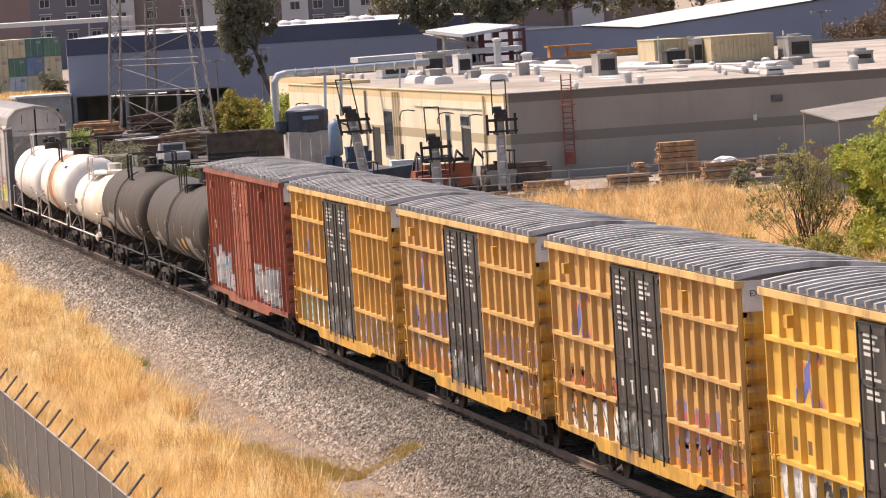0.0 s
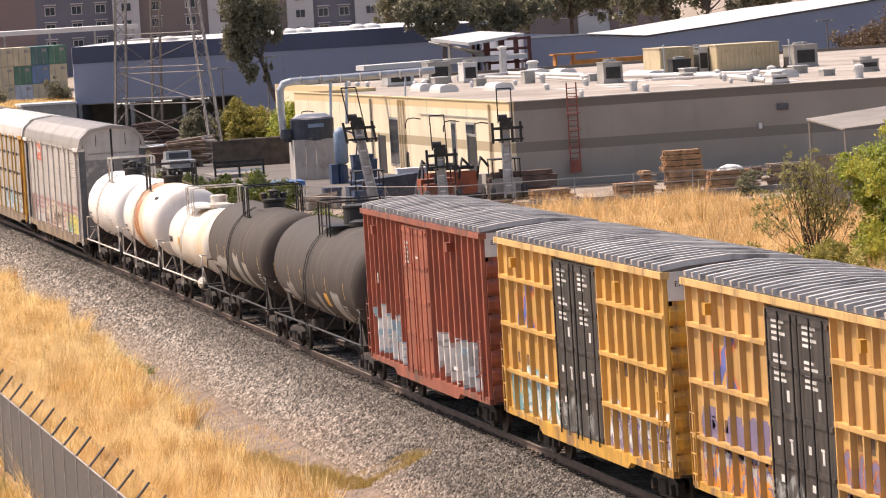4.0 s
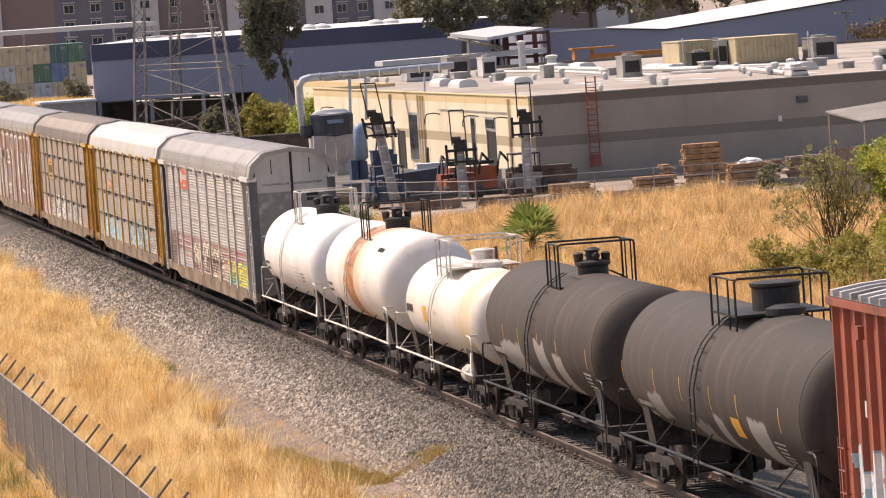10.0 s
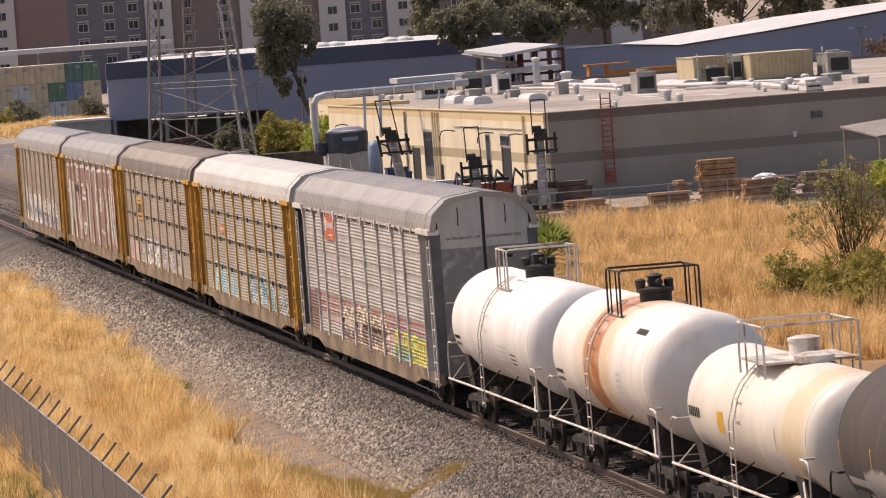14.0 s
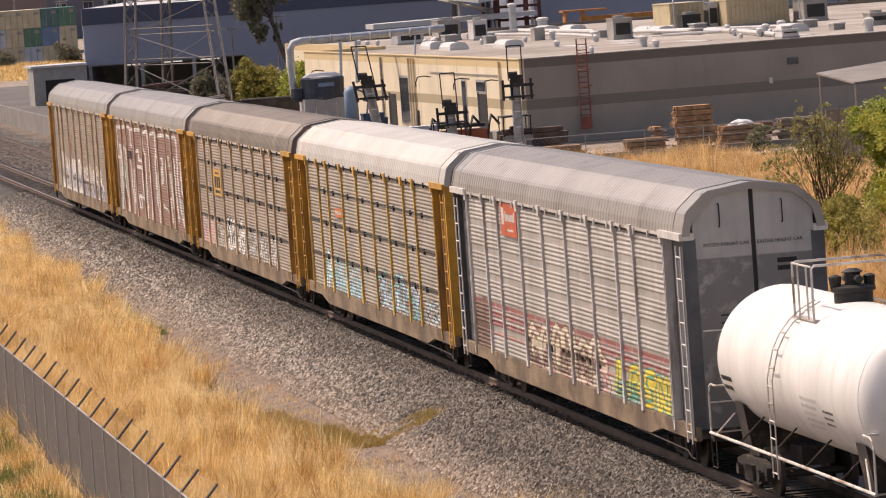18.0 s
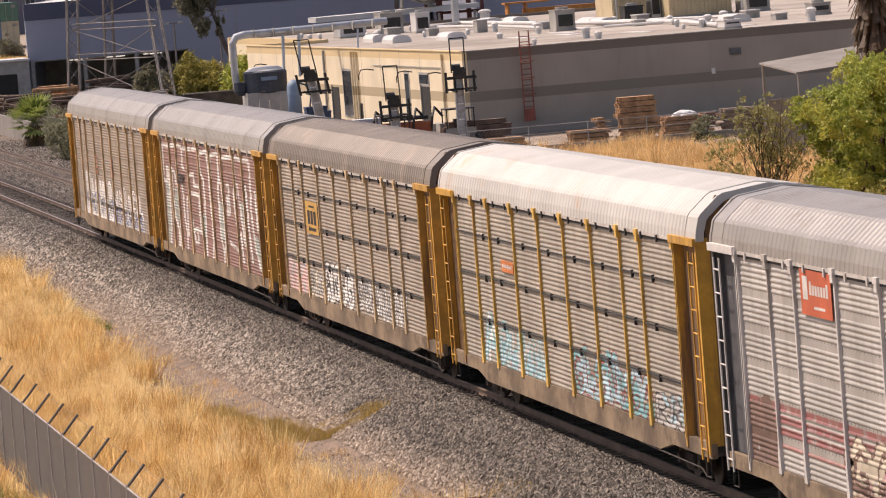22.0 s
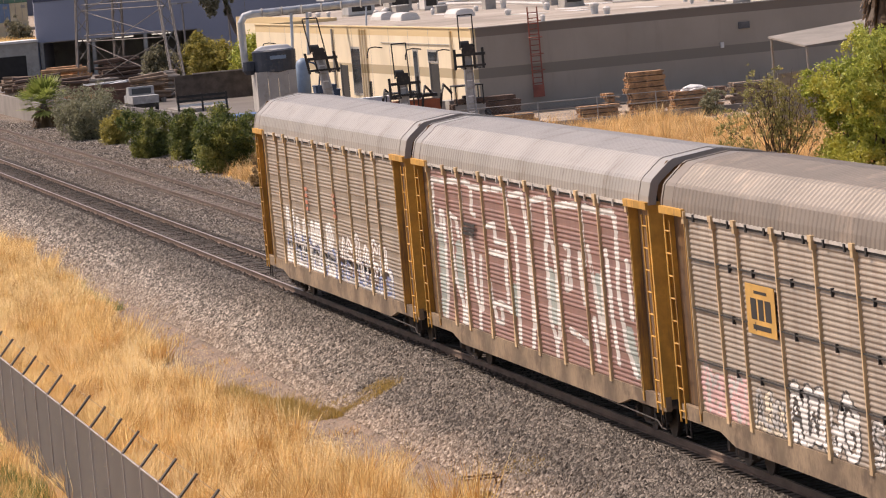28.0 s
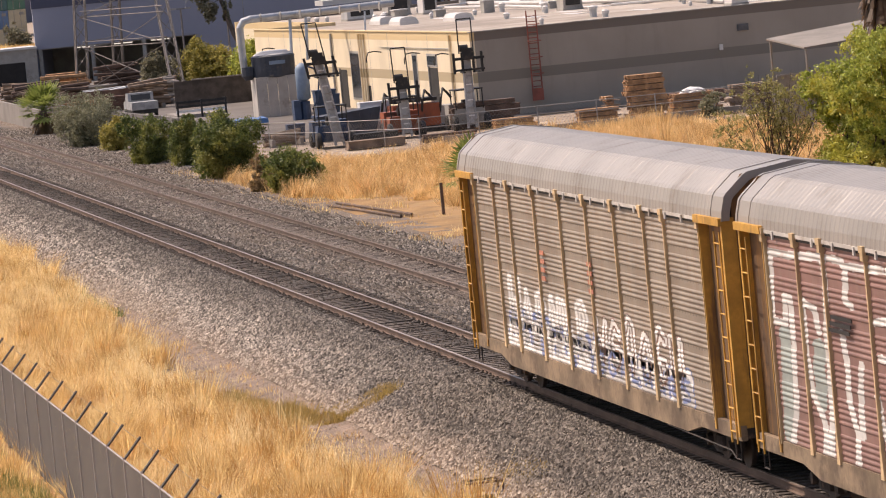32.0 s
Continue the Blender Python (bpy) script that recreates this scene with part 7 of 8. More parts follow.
tagged(cap, "pale cap on the dark fence", "fence", kind="structure")


def pile(name, x, y0, y1, z, n, r, mat, label, seed):
    """Long round pieces lying across, loosely heaped."""
    rng = random.Random(seed)
    p = base(name, pose(x, (y0 + y1) / 2, z), label, "pile", "piles in the far yard")
    w = (y1 - y0) / 2
    for k in range(n):
        zz, xx = rng.uniform(0.1, 1.0) * n * r * 0.55, rng.uniform(-1, 1)
        part("piece", bar(B(), (xx, -w * rng.uniform(0.6, 1), zz), (xx + rng.uniform(-0.5, 0.5), w * rng.uniform(0.6, 1), zz + rng.uniform(-0.25, 0.25)), r * rng.uniform(0.6, 1.2), 6), mat, p)
    for s in (-0.6, 0.6):
        part("rack", box(B(), -1.2, 1.2, w * s - 0.1, w * s + 0.1, 0, 0.4), m_concrete, p)


pile("pipe_pile", -264, 18.2, 21.0, -1, 16, 0.16, m_tarp, "pale pipes stacked on racks in the far yard", 3)
pile("log_pile", -256, 19.8, 23.0, -1, 26, 0.14, m_lumber_dull, "heap of weathered grey timbers in the far yard", 4)
pile("log_pile", -292, 13.4, 16.0, -1, 24, 0.15, m_lumber_dull, "heap of brown timbers near the boundary wall", 5)
pile("log_pile", -275, 16.0, 19.0, -1, 22, 0.16, m_beam, "heap of rusty steel scrap in the far yard", 6)
pile("log_pile", -300, 17.5, 22.0, -1, 22, 0.18, m_lumber, "heap of reddish timbers in the far yard", 7)
pile("log_pile", -312, 23.5, 28.0, -1, 24, 0.16, m_beam, "heap of dark scrap near the loading dock", 8)
pile("log_pile", -170, 17.2, 20.0, -1, 10, 0.12, m_lumber_dull, "loose pale timbers behind the wire fence", 9)
pile("log_pile", -263, 21.8, 24.6, -1, 30, 0.13, m_concrete, "tangled heap of grey timbers and pipes in the far yard", 11)
pile("log_pile", -266, 22.4, 25.2, -1, 24, 0.14, m_lumber_dull, "tangled heap of weathered timbers in the far yard", 12)
pile("pipe_pile", -268, 17.0, 21.5, -1, 18, 0.15, m_mast, "grey steel pipes on racks in the far yard", 13)
pile("log_pile", -270, 12.8, 16.6, -1, 22, 0.14, m_lumber_dull, "heap of brown timbers behind the board fence", 14)
pile("log_pile", -280, 13.2, 17.4, -1, 26, 0.15, m_beam, "heap of rusty scrap behind the board fence", 15)
pile("pipe_pile", -286, 18.4, 22.6, -1, 18, 0.15, m_concrete, "pale concrete pipes stacked in the far yard", 16)
lumber(-258, 13.6, 17.6, -1, (0.4, 0.5), m_lumber, "stack of reddish boards in the far yard", 17)
lumber(-259, 17.9, 21.4, -1, (0.35, 0.45, 0.2), m_brown_wall, "stack of dark red boards in the far yard", 18)
for x, y, s, label in ((-292, 23.4, 0.8, "low rack of pale sheets"), (-284, 26.0, 0.7, "low rack of grey sheets")):
    pile("sheet_rack", x, y - 2, y + 2, -1, 10, 0.12, m_concrete, label + " in the far yard", int(-x))


def pickup(x, y, rz, mat, label, cab=True):
    c = base("parked_truck", pose(x, y, -1, 0, 0, rz), label, "truck", "parked trucks")
    part("chassis", box(B(), -2.6, 2.6, -0.9, 0.9, 0.45, 0.75), m_black, c)
    part("bed", box(B(), -2.6, -0.4, -0.95, 0.95, 0.75, 1.3), mat, c)
    part("cab", sweep(B(), [(-0.4, 0.75), (2.6, 0.75), (2.6, 1.25), (1.4, 1.35), (0.9, 1.9), (-0.3, 1.92)], (lambda u, v, i: (u, (-0.92, 0.92)[i], v), 2)), mat, c)
    part("rear_window", box(B(), -0.42, -0.40, -0.7, 0.7, 1.4, 1.8), m_glass, c)
    part("tailgate", box(B(), -2.66, -2.6, -0.9, 0.9, 0.75, 1.3), mat, c)
    for a in (-1.7, 1.7):
        for s in (-0.85, 0.85):
            w = part("wheel", lathe(B(), [(s - 0.12, 0.3), (s - 0.1, 0.38), (s + 0.1, 0.38), (s + 0.12, 0.3)], "y", (a, 0, 0.38), 16), m_black, c)
            part("rim", lathe(B(), [(s - 0.13, 0.2), (s + 0.13, 0.2)], "y", (a, 0, 0.38), 10), m_mast, w)


pickup(-236, 18.3, 180, m_mast, "dull grey pickup truck parked in the yard")
load = base("tarpaulin_load", pose(-204, 21.2, -1), "low load under a blue tarpaulin on pallets", "tarp")
bm = B()
for k in range(7):
    y0 = -1.3 + 0.38 * k
    bm.faces.new([bm.verts.new(c) for c in ((-1.4, y0, 0.42 + 0.08 * (k % 2)), (1.2, y0, 0.40 + 0.06 * ((k + 1) % 2)), (1.2, y0 + 0.38, 0.40 + 0.06 * (k % 2)), (-1.4, y0 + 0.38, 0.42 + 0.08 * ((k + 1) % 2)))])
    bm.faces.new([bm.verts.new(c) for c in ((1.2, y0, 0.40 + 0.06 * ((k + 1) % 2)), (1.3, y0, 0.1), (1.3, y0 + 0.38, 0.1), (1.2, y0 + 0.38, 0.40 + 0.06 * (k % 2)))])
part("tarpaulin", bm, m_car_blue, load)
part("pallet", box(B(), -1.4, 1.2, -1.3, 1.3, 0, 0.36), m_lumber_dull, load)
flat = base("flatbed_trailer", pose(-209, 18.7, -1), "flatbed trailer with black and white rails", "trailer")
part("bed", box(B(), -3.0, 3.0, -1.7, 1.7, 0.8, 1.05), m_concrete, flat)
for z in (1.2, 1.5, 1.8):
    part("side_board", box(B(), 2.9, 3.0, -1.7, 1.7, z, z + 0.16), m_black if z > 1.4 else m_car_white, flat)
for s in (-1.6, 0.0, 1.6):
    part("stake", box(B(), 2.85, 3.05, s - 0.06, s + 0.06, 0.8, 2.0), m_black, flat)
for a in (-1.6, 1.6):
    part("wheel", lathe(B(), [(-1.5, 0.4), (-1.2, 0.42)], "y", (a, 0, 0.42), 14), m_black, flat)
    part("wheel", lathe(B(), [(1.2, 0.42), (1.5, 0.4)], "y", (a, 0, 0.42), 14), m_black, flat)

# wire fence round the yard
wire = base("chain_link_fence", pose(0, 0, -1), "tall chain-link yard fence with grey posts", "fence")
RUN = ((-262, 12.0), (-215, 13.6), (-170, 16.2), (-158, 20.5), (-152.4, 23.5), (-152.2, 47))
for (ax, ay), (bx, by) in zip(RUN, RUN[1:]):
    d = math.hypot(bx - ax, by - ay)
    n = max(2, round(d / 3.2))
    for k in range(n):
        x, y = ax + (bx - ax) * k / n, ay + (by - ay) * k / n
        part("post", bar(B(), (x, y, 0), (x, y, 1.55), 0.035), m_post, wire)
    low = 0.9 if ay < 20 else 0.95
    for z in (low, 1.5):
        part("rail", bar(B(), (ax, ay, z), (bx, by, z), 0.022, 5), m_post, wire)
    bm = B()
    m = int(d / 0.22)
    for k in range(m):
        for w in (1, -1):
            a, b = k / m, min(1, max(0, k / m + w * 1.4 / d))
            p, q = (ax + (bx - ax) * a, ay + (by - ay) * a, 0.05), (ax + (bx - ax) * b, ay + (by - ay) * b, 1.5)
            o = 0.006
            bm.faces.new([bm.verts.new(c) for c in ((p[0], p[1] - o, p[2]), (p[0], p[1] + o, p[2]), (q[0], q[1] + o, q[2]), (q[0], q[1] - o, q[2]))])
    tagged(part("wire_mesh", bm, m_wire, wire), kind="stuff")

# sheet-metal lean-to roof beside the palm
lean = base("lean_to_shed", pose(-120, 38, -1), "open shed under a pale sheet-metal roof", "shed")
P = [(-4, -1.6, 4.87), (3, -1.55, 4.49), (3, 4.5, 4.9), (-4, 5.5, 5.5)]
bm = B()
v = [bm.verts.new((x, y, z + dz)) for dz in (0, -0.08) for x, y, z in P]
for f in ((0, 1, 2, 3), (7, 6, 5, 4), (0, 4, 5, 1), (1, 5, 6, 2), (2, 6, 7, 3), (3, 7, 4, 0)):
    bm.faces.new([v[i] for i in f])
bmesh.ops.recalc_face_normals(bm, faces=bm.faces)
part("roof", bm, m_concrete, lean)
for x, y, z in P:
    part("post", bar(B(), (x * 0.95, y * 0.92, 0), (x * 0.95, y * 0.92, z - 0.08), 0.08), m_hvac_grey, lean)
part("back_wall", box(B(), -3.9, -3.8, -1.3, 5.0, 0, 3.0), m_hvac_grey, lean)
# rusty old rails lying in the grass, a marker post, and a utility frame by the ballast
for a, b in (((-104.6, 10.9, -0.92), (-90.4, 11.8, -0.92)), ((-103.2, 10.3, -0.92), (-89.6, 11.2, -0.92))):
    ob = part("scrap_rail", bar(B(), a, b, 0.07, 6), m_rail_side)
    tagged(ob, "rusty spare rail lying in the dry grass", "rail", "spare rails")
post = part("marker_post", box(B(), -89.06, -88.94, 12.85, 12.97, -1, 0.35), m_rail_side)
tagged(post, "short rusty marker post beside the siding", "post")
cage = base("utility_frame", pose(8.2, -4.45, -1.22), "small rusty steel frame set in the ballast", "utility box")
for x in (-0.3, 0.3):
    for y in (-0.4, 0.4):
        part("leg", bar(B(), (x, y, 0), (x, y, 0.42), 0.025), m_rail_side, cage)
for x in (-0.3, 0.3):
    part("rim", bar(B(), (x, -0.4, 0.42), (x, 0.4, 0.42), 0.025), m_rail_side, cage)
for y in (-0.4, 0.4):
    part("rim", bar(B(), (-0.3, y, 0.42), (0.3, y, 0.42), 0.025), m_rail_side, cage)
part("lid", box(B(), -0.26, 0.26, -0.36, 0.36, 0.1, 0.14), m_hvac_grey, cage)

# ---- plants ----
m_straw = leaf_mat("dry_straw", (1.0, 0.74, 0.33), (0.52, 0.27, 0.075), (1.0, 0.83, 0.44), (0.40, 0.195, 0.05), 0.6)
m_straw_field = leaf_mat("field_straw", (0.95, 0.66, 0.31), (0.56, 0.33, 0.12), (1.0, 0.77, 0.42), (0.42, 0.245, 0.09), 0.5)
m_straw_pale = leaf_mat("pale_straw", (1.0, 0.88, 0.56), (0.9, 0.65, 0.30), thin=0.6)
m_weed = leaf_mat("olive_weed", (0.26, 0.20, 0.06), (0.56, 0.38, 0.13))
m_weed_green = leaf_mat("green_weed", (0.10, 0.14, 0.04), (0.22, 0.24, 0.07))
m_leaf_dark = leaf_mat("dark_green_leaf", (0.05, 0.075, 0.02), (0.17, 0.20, 0.05), (0.30, 0.29, 0.07))
m_leaf_bright = leaf_mat("bright_green_leaf", (0.19, 0.235, 0.035), (0.50, 0.53, 0.12), (0.46, 0.43, 0.08))
m_leaf_grey = leaf_mat("grey_green_leaf", (0.17, 0.17, 0.10), (0.33, 0.32, 0.21))
m_leaf_yellow = leaf_mat("yellow_green_leaf", (0.22, 0.20, 0.04), (0.50, 0.42, 0.12))
m_leaf_olive = leaf_mat("dull_olive_leaf", (0.20, 0.19, 0.06), (0.48, 0.44, 0.18))
# lightened so that the leaf colour carries the far haze
m_leaf_far = leaf_mat("eucalyptus_leaf", (0.14, 0.13, 0.085), (0.28, 0.26, 0.165))
m_palm = leaf_mat("palm_frond", (0.13, 0.17, 0.035), (0.30, 0.34, 0.09))
m_palm_dry = leaf_mat("dry_palm_frond", (0.20, 0.13, 0.07), (0.12, 0.075, 0.045))
m_dead = leaf_mat("dead_shrub_leaf", (0.24, 0.16, 0.08), (0.44, 0.31, 0.16))
m_bark = plain("grey_bark", (0.13, 0.10, 0.08), 0.95, 0, 0.35, 1.5, 8.0, 0.5)
m_twig = plain("dark_twig", (0.11, 0.082, 0.062), 0.95, 0, 0.3)


def patchy(x, y, scale):
    return np.array([noise.noise(Vector((a * scale, b * scale, 3.3))) for a, b in zip(x, y)])


def keep_blades(name, x, y, z, h, lx, ly, w, a, mat, label, category):
    """Slim blades from their roots, heights, leans, widths and turns, as one mesh."""
    n = len(x)
    dx, dy = np.cos(a) * w, np.sin(a) * w
    v = np.stack([np.stack([x - dx, y - dy, z], 1), np.stack([x + dx, y + dy, z], 1), np.stack([x + lx, y + ly, z + h * 0.97], 1)], 1).reshape(-1, 3)
    ob = heap(name, v, np.arange(n)[:, None] * 3 + np.array([[0, 1, 2]]), mat)
    return tagged(ob, label, category, kind="stuff")


def blades(name, label, category, x0, x1, y0, y1, count, tall, wide, mat, seed, patch=0.25, bare=-0.35, lean=0.35, edge=None):
    """A stand of single grass blades, thicker and taller in patches."""
    g = np.random.default_rng(seed)
    x, y = g.uniform(x0, x1, count), g.uniform(y0, y1, count)
    p = patchy(x, y, patch) + 0.5 * patchy(x, y, patch * 3.7)
    keep = p + g.uniform(-0.25, 0.25, count) > bare
    if edge is not None:
        keep &= edge(x, y, p)
    x, y, p = x[keep], y[keep], p[keep]
    n = len(x)
    h = tall * g.uniform(0.45, 1.15, n) * np.clip(0.8 + 0.7 * p, 0.35, 1.5)
    return keep_blades(name, x, y, ground_z(y) - 0.03, h, h * g.normal(0.12, lean, n), h * g.normal(0.0, lean, n), wide * g.uniform(0.6, 1.4, n), g.uniform(0, math.tau, n), mat, label, category)


def tufts(name, label, category, x0, x1, y0, y1, clumps, each, tall, wide, mat, seed, patch=0.3, edge=None, spread=0.13):
    """Clumps of thin stalks that fan out from a common root, taller where the stand is thick."""
    g = np.random.default_rng(seed)
    cx, cy = g.uniform(x0, x1, clumps), g.uniform(y0, y1, clumps)
    p = patchy(cx, cy, patch) + 0.6 * patchy(cx, cy, patch * 3.1)
    if edge is not None:
        k = edge(cx, cy, p)
        cx, cy, p = cx[k], cy[k], p[k]
    ch = tall * g.uniform(0.35, 1.3, len(cx)) * np.clip(0.85 + 0.9 * p, 0.35, 1.7)
    swing = g.normal(0, 0.30, (len(cx), 2)) + np.array([0.12, 0.05])
    i = np.repeat(np.arange(len(cx)), each)
    n = len(i)
    r, q = np.abs(g.normal(0, spread, n)), g.uniform(0, math.tau, n)
    x, y = cx[i] + np.cos(q) * r, cy[i] + np.sin(q) * r
    h = ch[i] * g.uniform(0.45, 1.1, n)
    out = 0.22 + 0.9 * r
    lx = h * (np.cos(q) * out * g.uniform(0.2, 1.3, n) + swing[i, 0])
    ly = h * (np.sin(q) * out * g.uniform(0.2, 1.3, n) + swing[i, 1])
    return keep_blades(name, x, y, ground_z(y) - 0.03, h, lx, ly, wide * g.uniform(0.6, 1.4, n), g.uniform(0, math.tau, n), mat, label, category)


def crown(name, blobs, count, size, mat, seed, parent=None, droop=0.0):
    """Leaves in many clumps within blobs (x, y, z, rx, ry, rz)."""
    g = np.random.default_rng(seed)
    vol = np.array([b[3] * b[4] * b[5] for b in blobs]) ** (2 / 3)
    pts = []
    for b, k in zip(blobs, np.maximum(1, (vol / vol.sum() * count).astype(int))):
        m = max(4, k // 45)
        d = g.normal(size=(m, 3))
        d /= np.linalg.norm(d, axis=1)[:, None]
        c = d * (g.uniform(0.35, 1.0, m) ** 0.6)[:, None]
        q = c[g.integers(0, m, k)] + g.normal(0, 0.13, (k, 3))
        q = q * np.array(b[3:6]) + np.array(b[:3])
        q[:, 2] -= droop * g.random(k) ** 2
        pts.append(q)
    p = np.concatenate(pts)
    n = len(p)
    u = g.normal(size=(n, 3))
    u /= np.linalg.norm(u, axis=1)[:, None]
    t = np.cross(u, g.normal(size=(n, 3)))
    t /= np.linalg.norm(t, axis=1)[:, None]
    s = (size * g.uniform(0.6, 1.4, n))[:, None]
    v = np.stack([p - u * s, p - t * s * 0.45, p + u * s, p + t * s * 0.45], 1).reshape(-1, 3)
    return heap(name, v, np.arange(n)[:, None] * 4 + np.array([[0, 1, 2, 3]]), mat, parent)


def limb(bm, p, q, r0, r1, wob, rng, n=5):
    """A tapering, slightly crooked limb."""
    p, q = Vector(p), Vector(q)
    prev = None
    for i in range(n + 1):
        t = i / n
        c = p.lerp(q, t) + Vector((rng.uniform(-1, 1), rng.uniform(-1, 1), 0)) * wob * math.sin(t * math.pi)
        r = r0 + (r1 - r0) * t
        ring = [bm.verts.new(c + Vector((math.cos(k * math.tau / 6) * r, math.sin(k * math.tau / 6) * r, 0))) for k in range(6)]
        if prev:
            for k in range(6):
                bm.faces.new((prev[k], prev[(k + 1) % 6], ring[(k + 1) % 6], ring[k]))
        prev = ring


def bush(x, y, r, h, count, mat, label, seed, leaf=0.075, name="bush", sway=1.0):
    rng = random.Random(seed)
    r, count = r * 1.3, int(count * 2.2)
    b = base(name, pose(x, y, -1), label, "bush", "bushes beside the siding")
    bm = B()
    blobs = [(0, 0, h * 0.45, r * 0.8, r * 0.8, h * 0.45), (0, 0, h * 0.2, r * 0.75, r * 0.75, h * 0.25)]
    for k in range(9):
        a, d = rng.uniform(0, math.tau), rng.uniform(0.3, 0.75) * r * sway
        z = rng.uniform(0.12, 0.88) * h
        s = rng.uniform(0.28, 0.5) * r
        blobs.append((math.cos(a) * d, math.sin(a) * d, z, s, s, s * rng.uniform(0.8, 1.3)))
        limb(bm, (0, 0, 0), (math.cos(a) * d, math.sin(a) * d, z), 0.05, 0.015, 0.15, rng)
    part("stem", bm, m_twig, b)
    tagged(crown("foliage", blobs, count, leaf, mat, seed, b), kind="stuff")
    return b


def verge(x):
    """Where the tall grass ends beside the dirt path."""
    return np.interp(x, (-140, -80, -60, -42, -28, -23, -11, -6, 0, 20), (-4.6, -5.0, -5.5, -6.2, -6.6, -6.6, -6.3, -6.0, -5.8, -5.8))


def field_edge(x):
    """Where the field's grass begins beyond the siding."""
    return np.interp(x, (-150, -116, -112, -105, -60), (10.4, 9.9, 10.4, 14.2, 14.6))


by_verge = lambda k: (lambda x, y, p: y < verge(x) + k * p)
tufts("dry_grass", "tall golden dry grass between the fence and the track", "dry grass", -140, 12, -12.3, -4.4, 8200, 62, 0.78, 0.012, m_straw, 11, 0.34, by_verge(0.9), 0.15)
blades("short_dry_grass", "short matted straw between the taller clumps", "dry grass", -140, 12, -12.3, -4.8, 60000, 0.24, 0.012, m_straw, 20, 0.3, -0.6, 0.5, by_verge(0.8))
tufts("pale_stalks", "pale seeding stalks standing over the dry grass", "dry grass", -140, 12, -12.3, -4.6, 4500, 20, 0.85, 0.007, m_straw_pale, 24, 0.45, by_verge(0.8), 0.09)
blades("verge_tufts", "scattered low dry tufts on the dirt path", "dry grass", -140, 12, -6.8, -4.4, 26000, 0.20, 0.009, m_straw, 25, 0.6, 0.16)
blades("dry_grass_outside", "dry straw and weeds outside the fence", "dry grass", -50, 8, -18, -12.7, 50000, 0.6, 0.010, m_straw, 12, 0.3, -0.05)
blades("green_weeds_outside", "low green weeds outside the fence", "weeds", -30, 8, -17, -12.9, 15000, 0.5, 0.012, m_weed_green, 13, 0.35, 0.05)
tufts("olive_weeds", "olive-brown low weeds at the foot of the ballast", "weeds", -22, -12.6, -6.8, -4.6, 1100, 24, 0.36, 0.009, m_weed, 14, 0.5,
      lambda x, y, p: np.abs(y + 5.75 - (x + 16) * 0.10) < 0.78 + 0.4 * p)
tufts("shoulder_weeds", "low olive weeds growing over the foot of the ballast", "weeds", -15, -9, -5.2, -2.8, 1100, 20, 0.22, 0.009, m_weed, 29, 0.5,
      lambda x, y, p: (x + 12.6) ** 2 + (y + 4.0) ** 2 < 1.5 + 1.2 * p)
blades("green_weeds", "patch of green weeds beside the dry grass", "weeds", -76, -54, -6.3, -4.7, 9000, 0.35, 0.012, m_weed_green, 15, 0.4, -0.1)
blades("mossy_weeds", "small mossy weeds on the ballast shoulder", "weeds", 6.0, 14, -4.4, -2.9, 5000, 0.12, 0.012, m_weed, 16, 0.5, -0.15)
tufts("field_grass", "golden dry grass of the open field", "dry grass", -152, -40, 10.3, 38, 5200, 48, 1.0, 0.016, m_straw_field, 17, 0.2,
      lambda x, y, p: (y > field_edge(x) + 0.9 * p) & (x > -147.5 + 2 * p + 5.5 * (y < 27)), 0.22)
blades("short_field_grass", "short straw filling the dry field", "dry grass", -146, -40, 10, 38, 70000, 0.45, 0.018, m_straw_field, 31, 0.16, -0.6, 0.4, lambda x, y, p: y > field_edge(x) + 0.9 * p)
blades("siding_grass", "sparse dry grass at the edge of the siding", "dry grass", -150, -60, 8.8, 13, 7000, 0.3, 0.014, m_straw, 18, 0.3, 0.1)

def seed_heads(name, label, x0, x1, y0, y1, count, lo, hi, size, seed, edge):
    """Loose pale seed heads among the stalks, as small leaning diamonds."""
    g = np.random.default_rng(seed)
    x, y = g.uniform(x0, x1, count), g.uniform(y0, y1, count)
    p = patchy(x, y, 0.22) + 0.5 * patchy(x, y, 0.8)
    k = edge(x, y, p)
    x, y, p = x[k], y[k], p[k]
    n = len(x)
    c = np.stack([x, y, ground_z(y) + g.uniform(lo, hi, n) * np.clip(0.85 + 0.5 * p, 0.5, 1.4)], 1)
    u = g.normal(0, 0.6, (n, 3)) + np.array([0.5, 0.1, 0.5])
    u = u / np.linalg.norm(u, axis=1)[:, None] * (size * g.uniform(0.8, 2.2, n))[:, None]
    a = g.uniform(0, math.tau, n)
    w = np.stack([np.cos(a), np.sin(a), 0 * a], 1) * (size * g.uniform(0.35, 0.7, n))[:, None]
    v = np.stack([c - u, c - w, c + u, c + w], 1).reshape(-1, 3)
    return tagged(heap(name, v, np.arange(n)[:, None] * 4 + np.array([[0, 1, 2, 3]]), m_straw_pale), label, "dry grass", kind="stuff")


seed_heads("seed_heads", "pale seed heads over the dry grass by the fence", -140, 12, -12.3, -4.6, 120000, 0.35, 0.85, 0.017, 27, lambda x, y, p: y < verge(x) + 0.9 * p)
seed_heads("field_seed_heads", "pale seed heads over the dry field", -142, -40, 11, 40, 30000, 0.35, 0.85, 0.03, 28, lambda x, y, p: y > field_edge(x) + 0.5 + p)

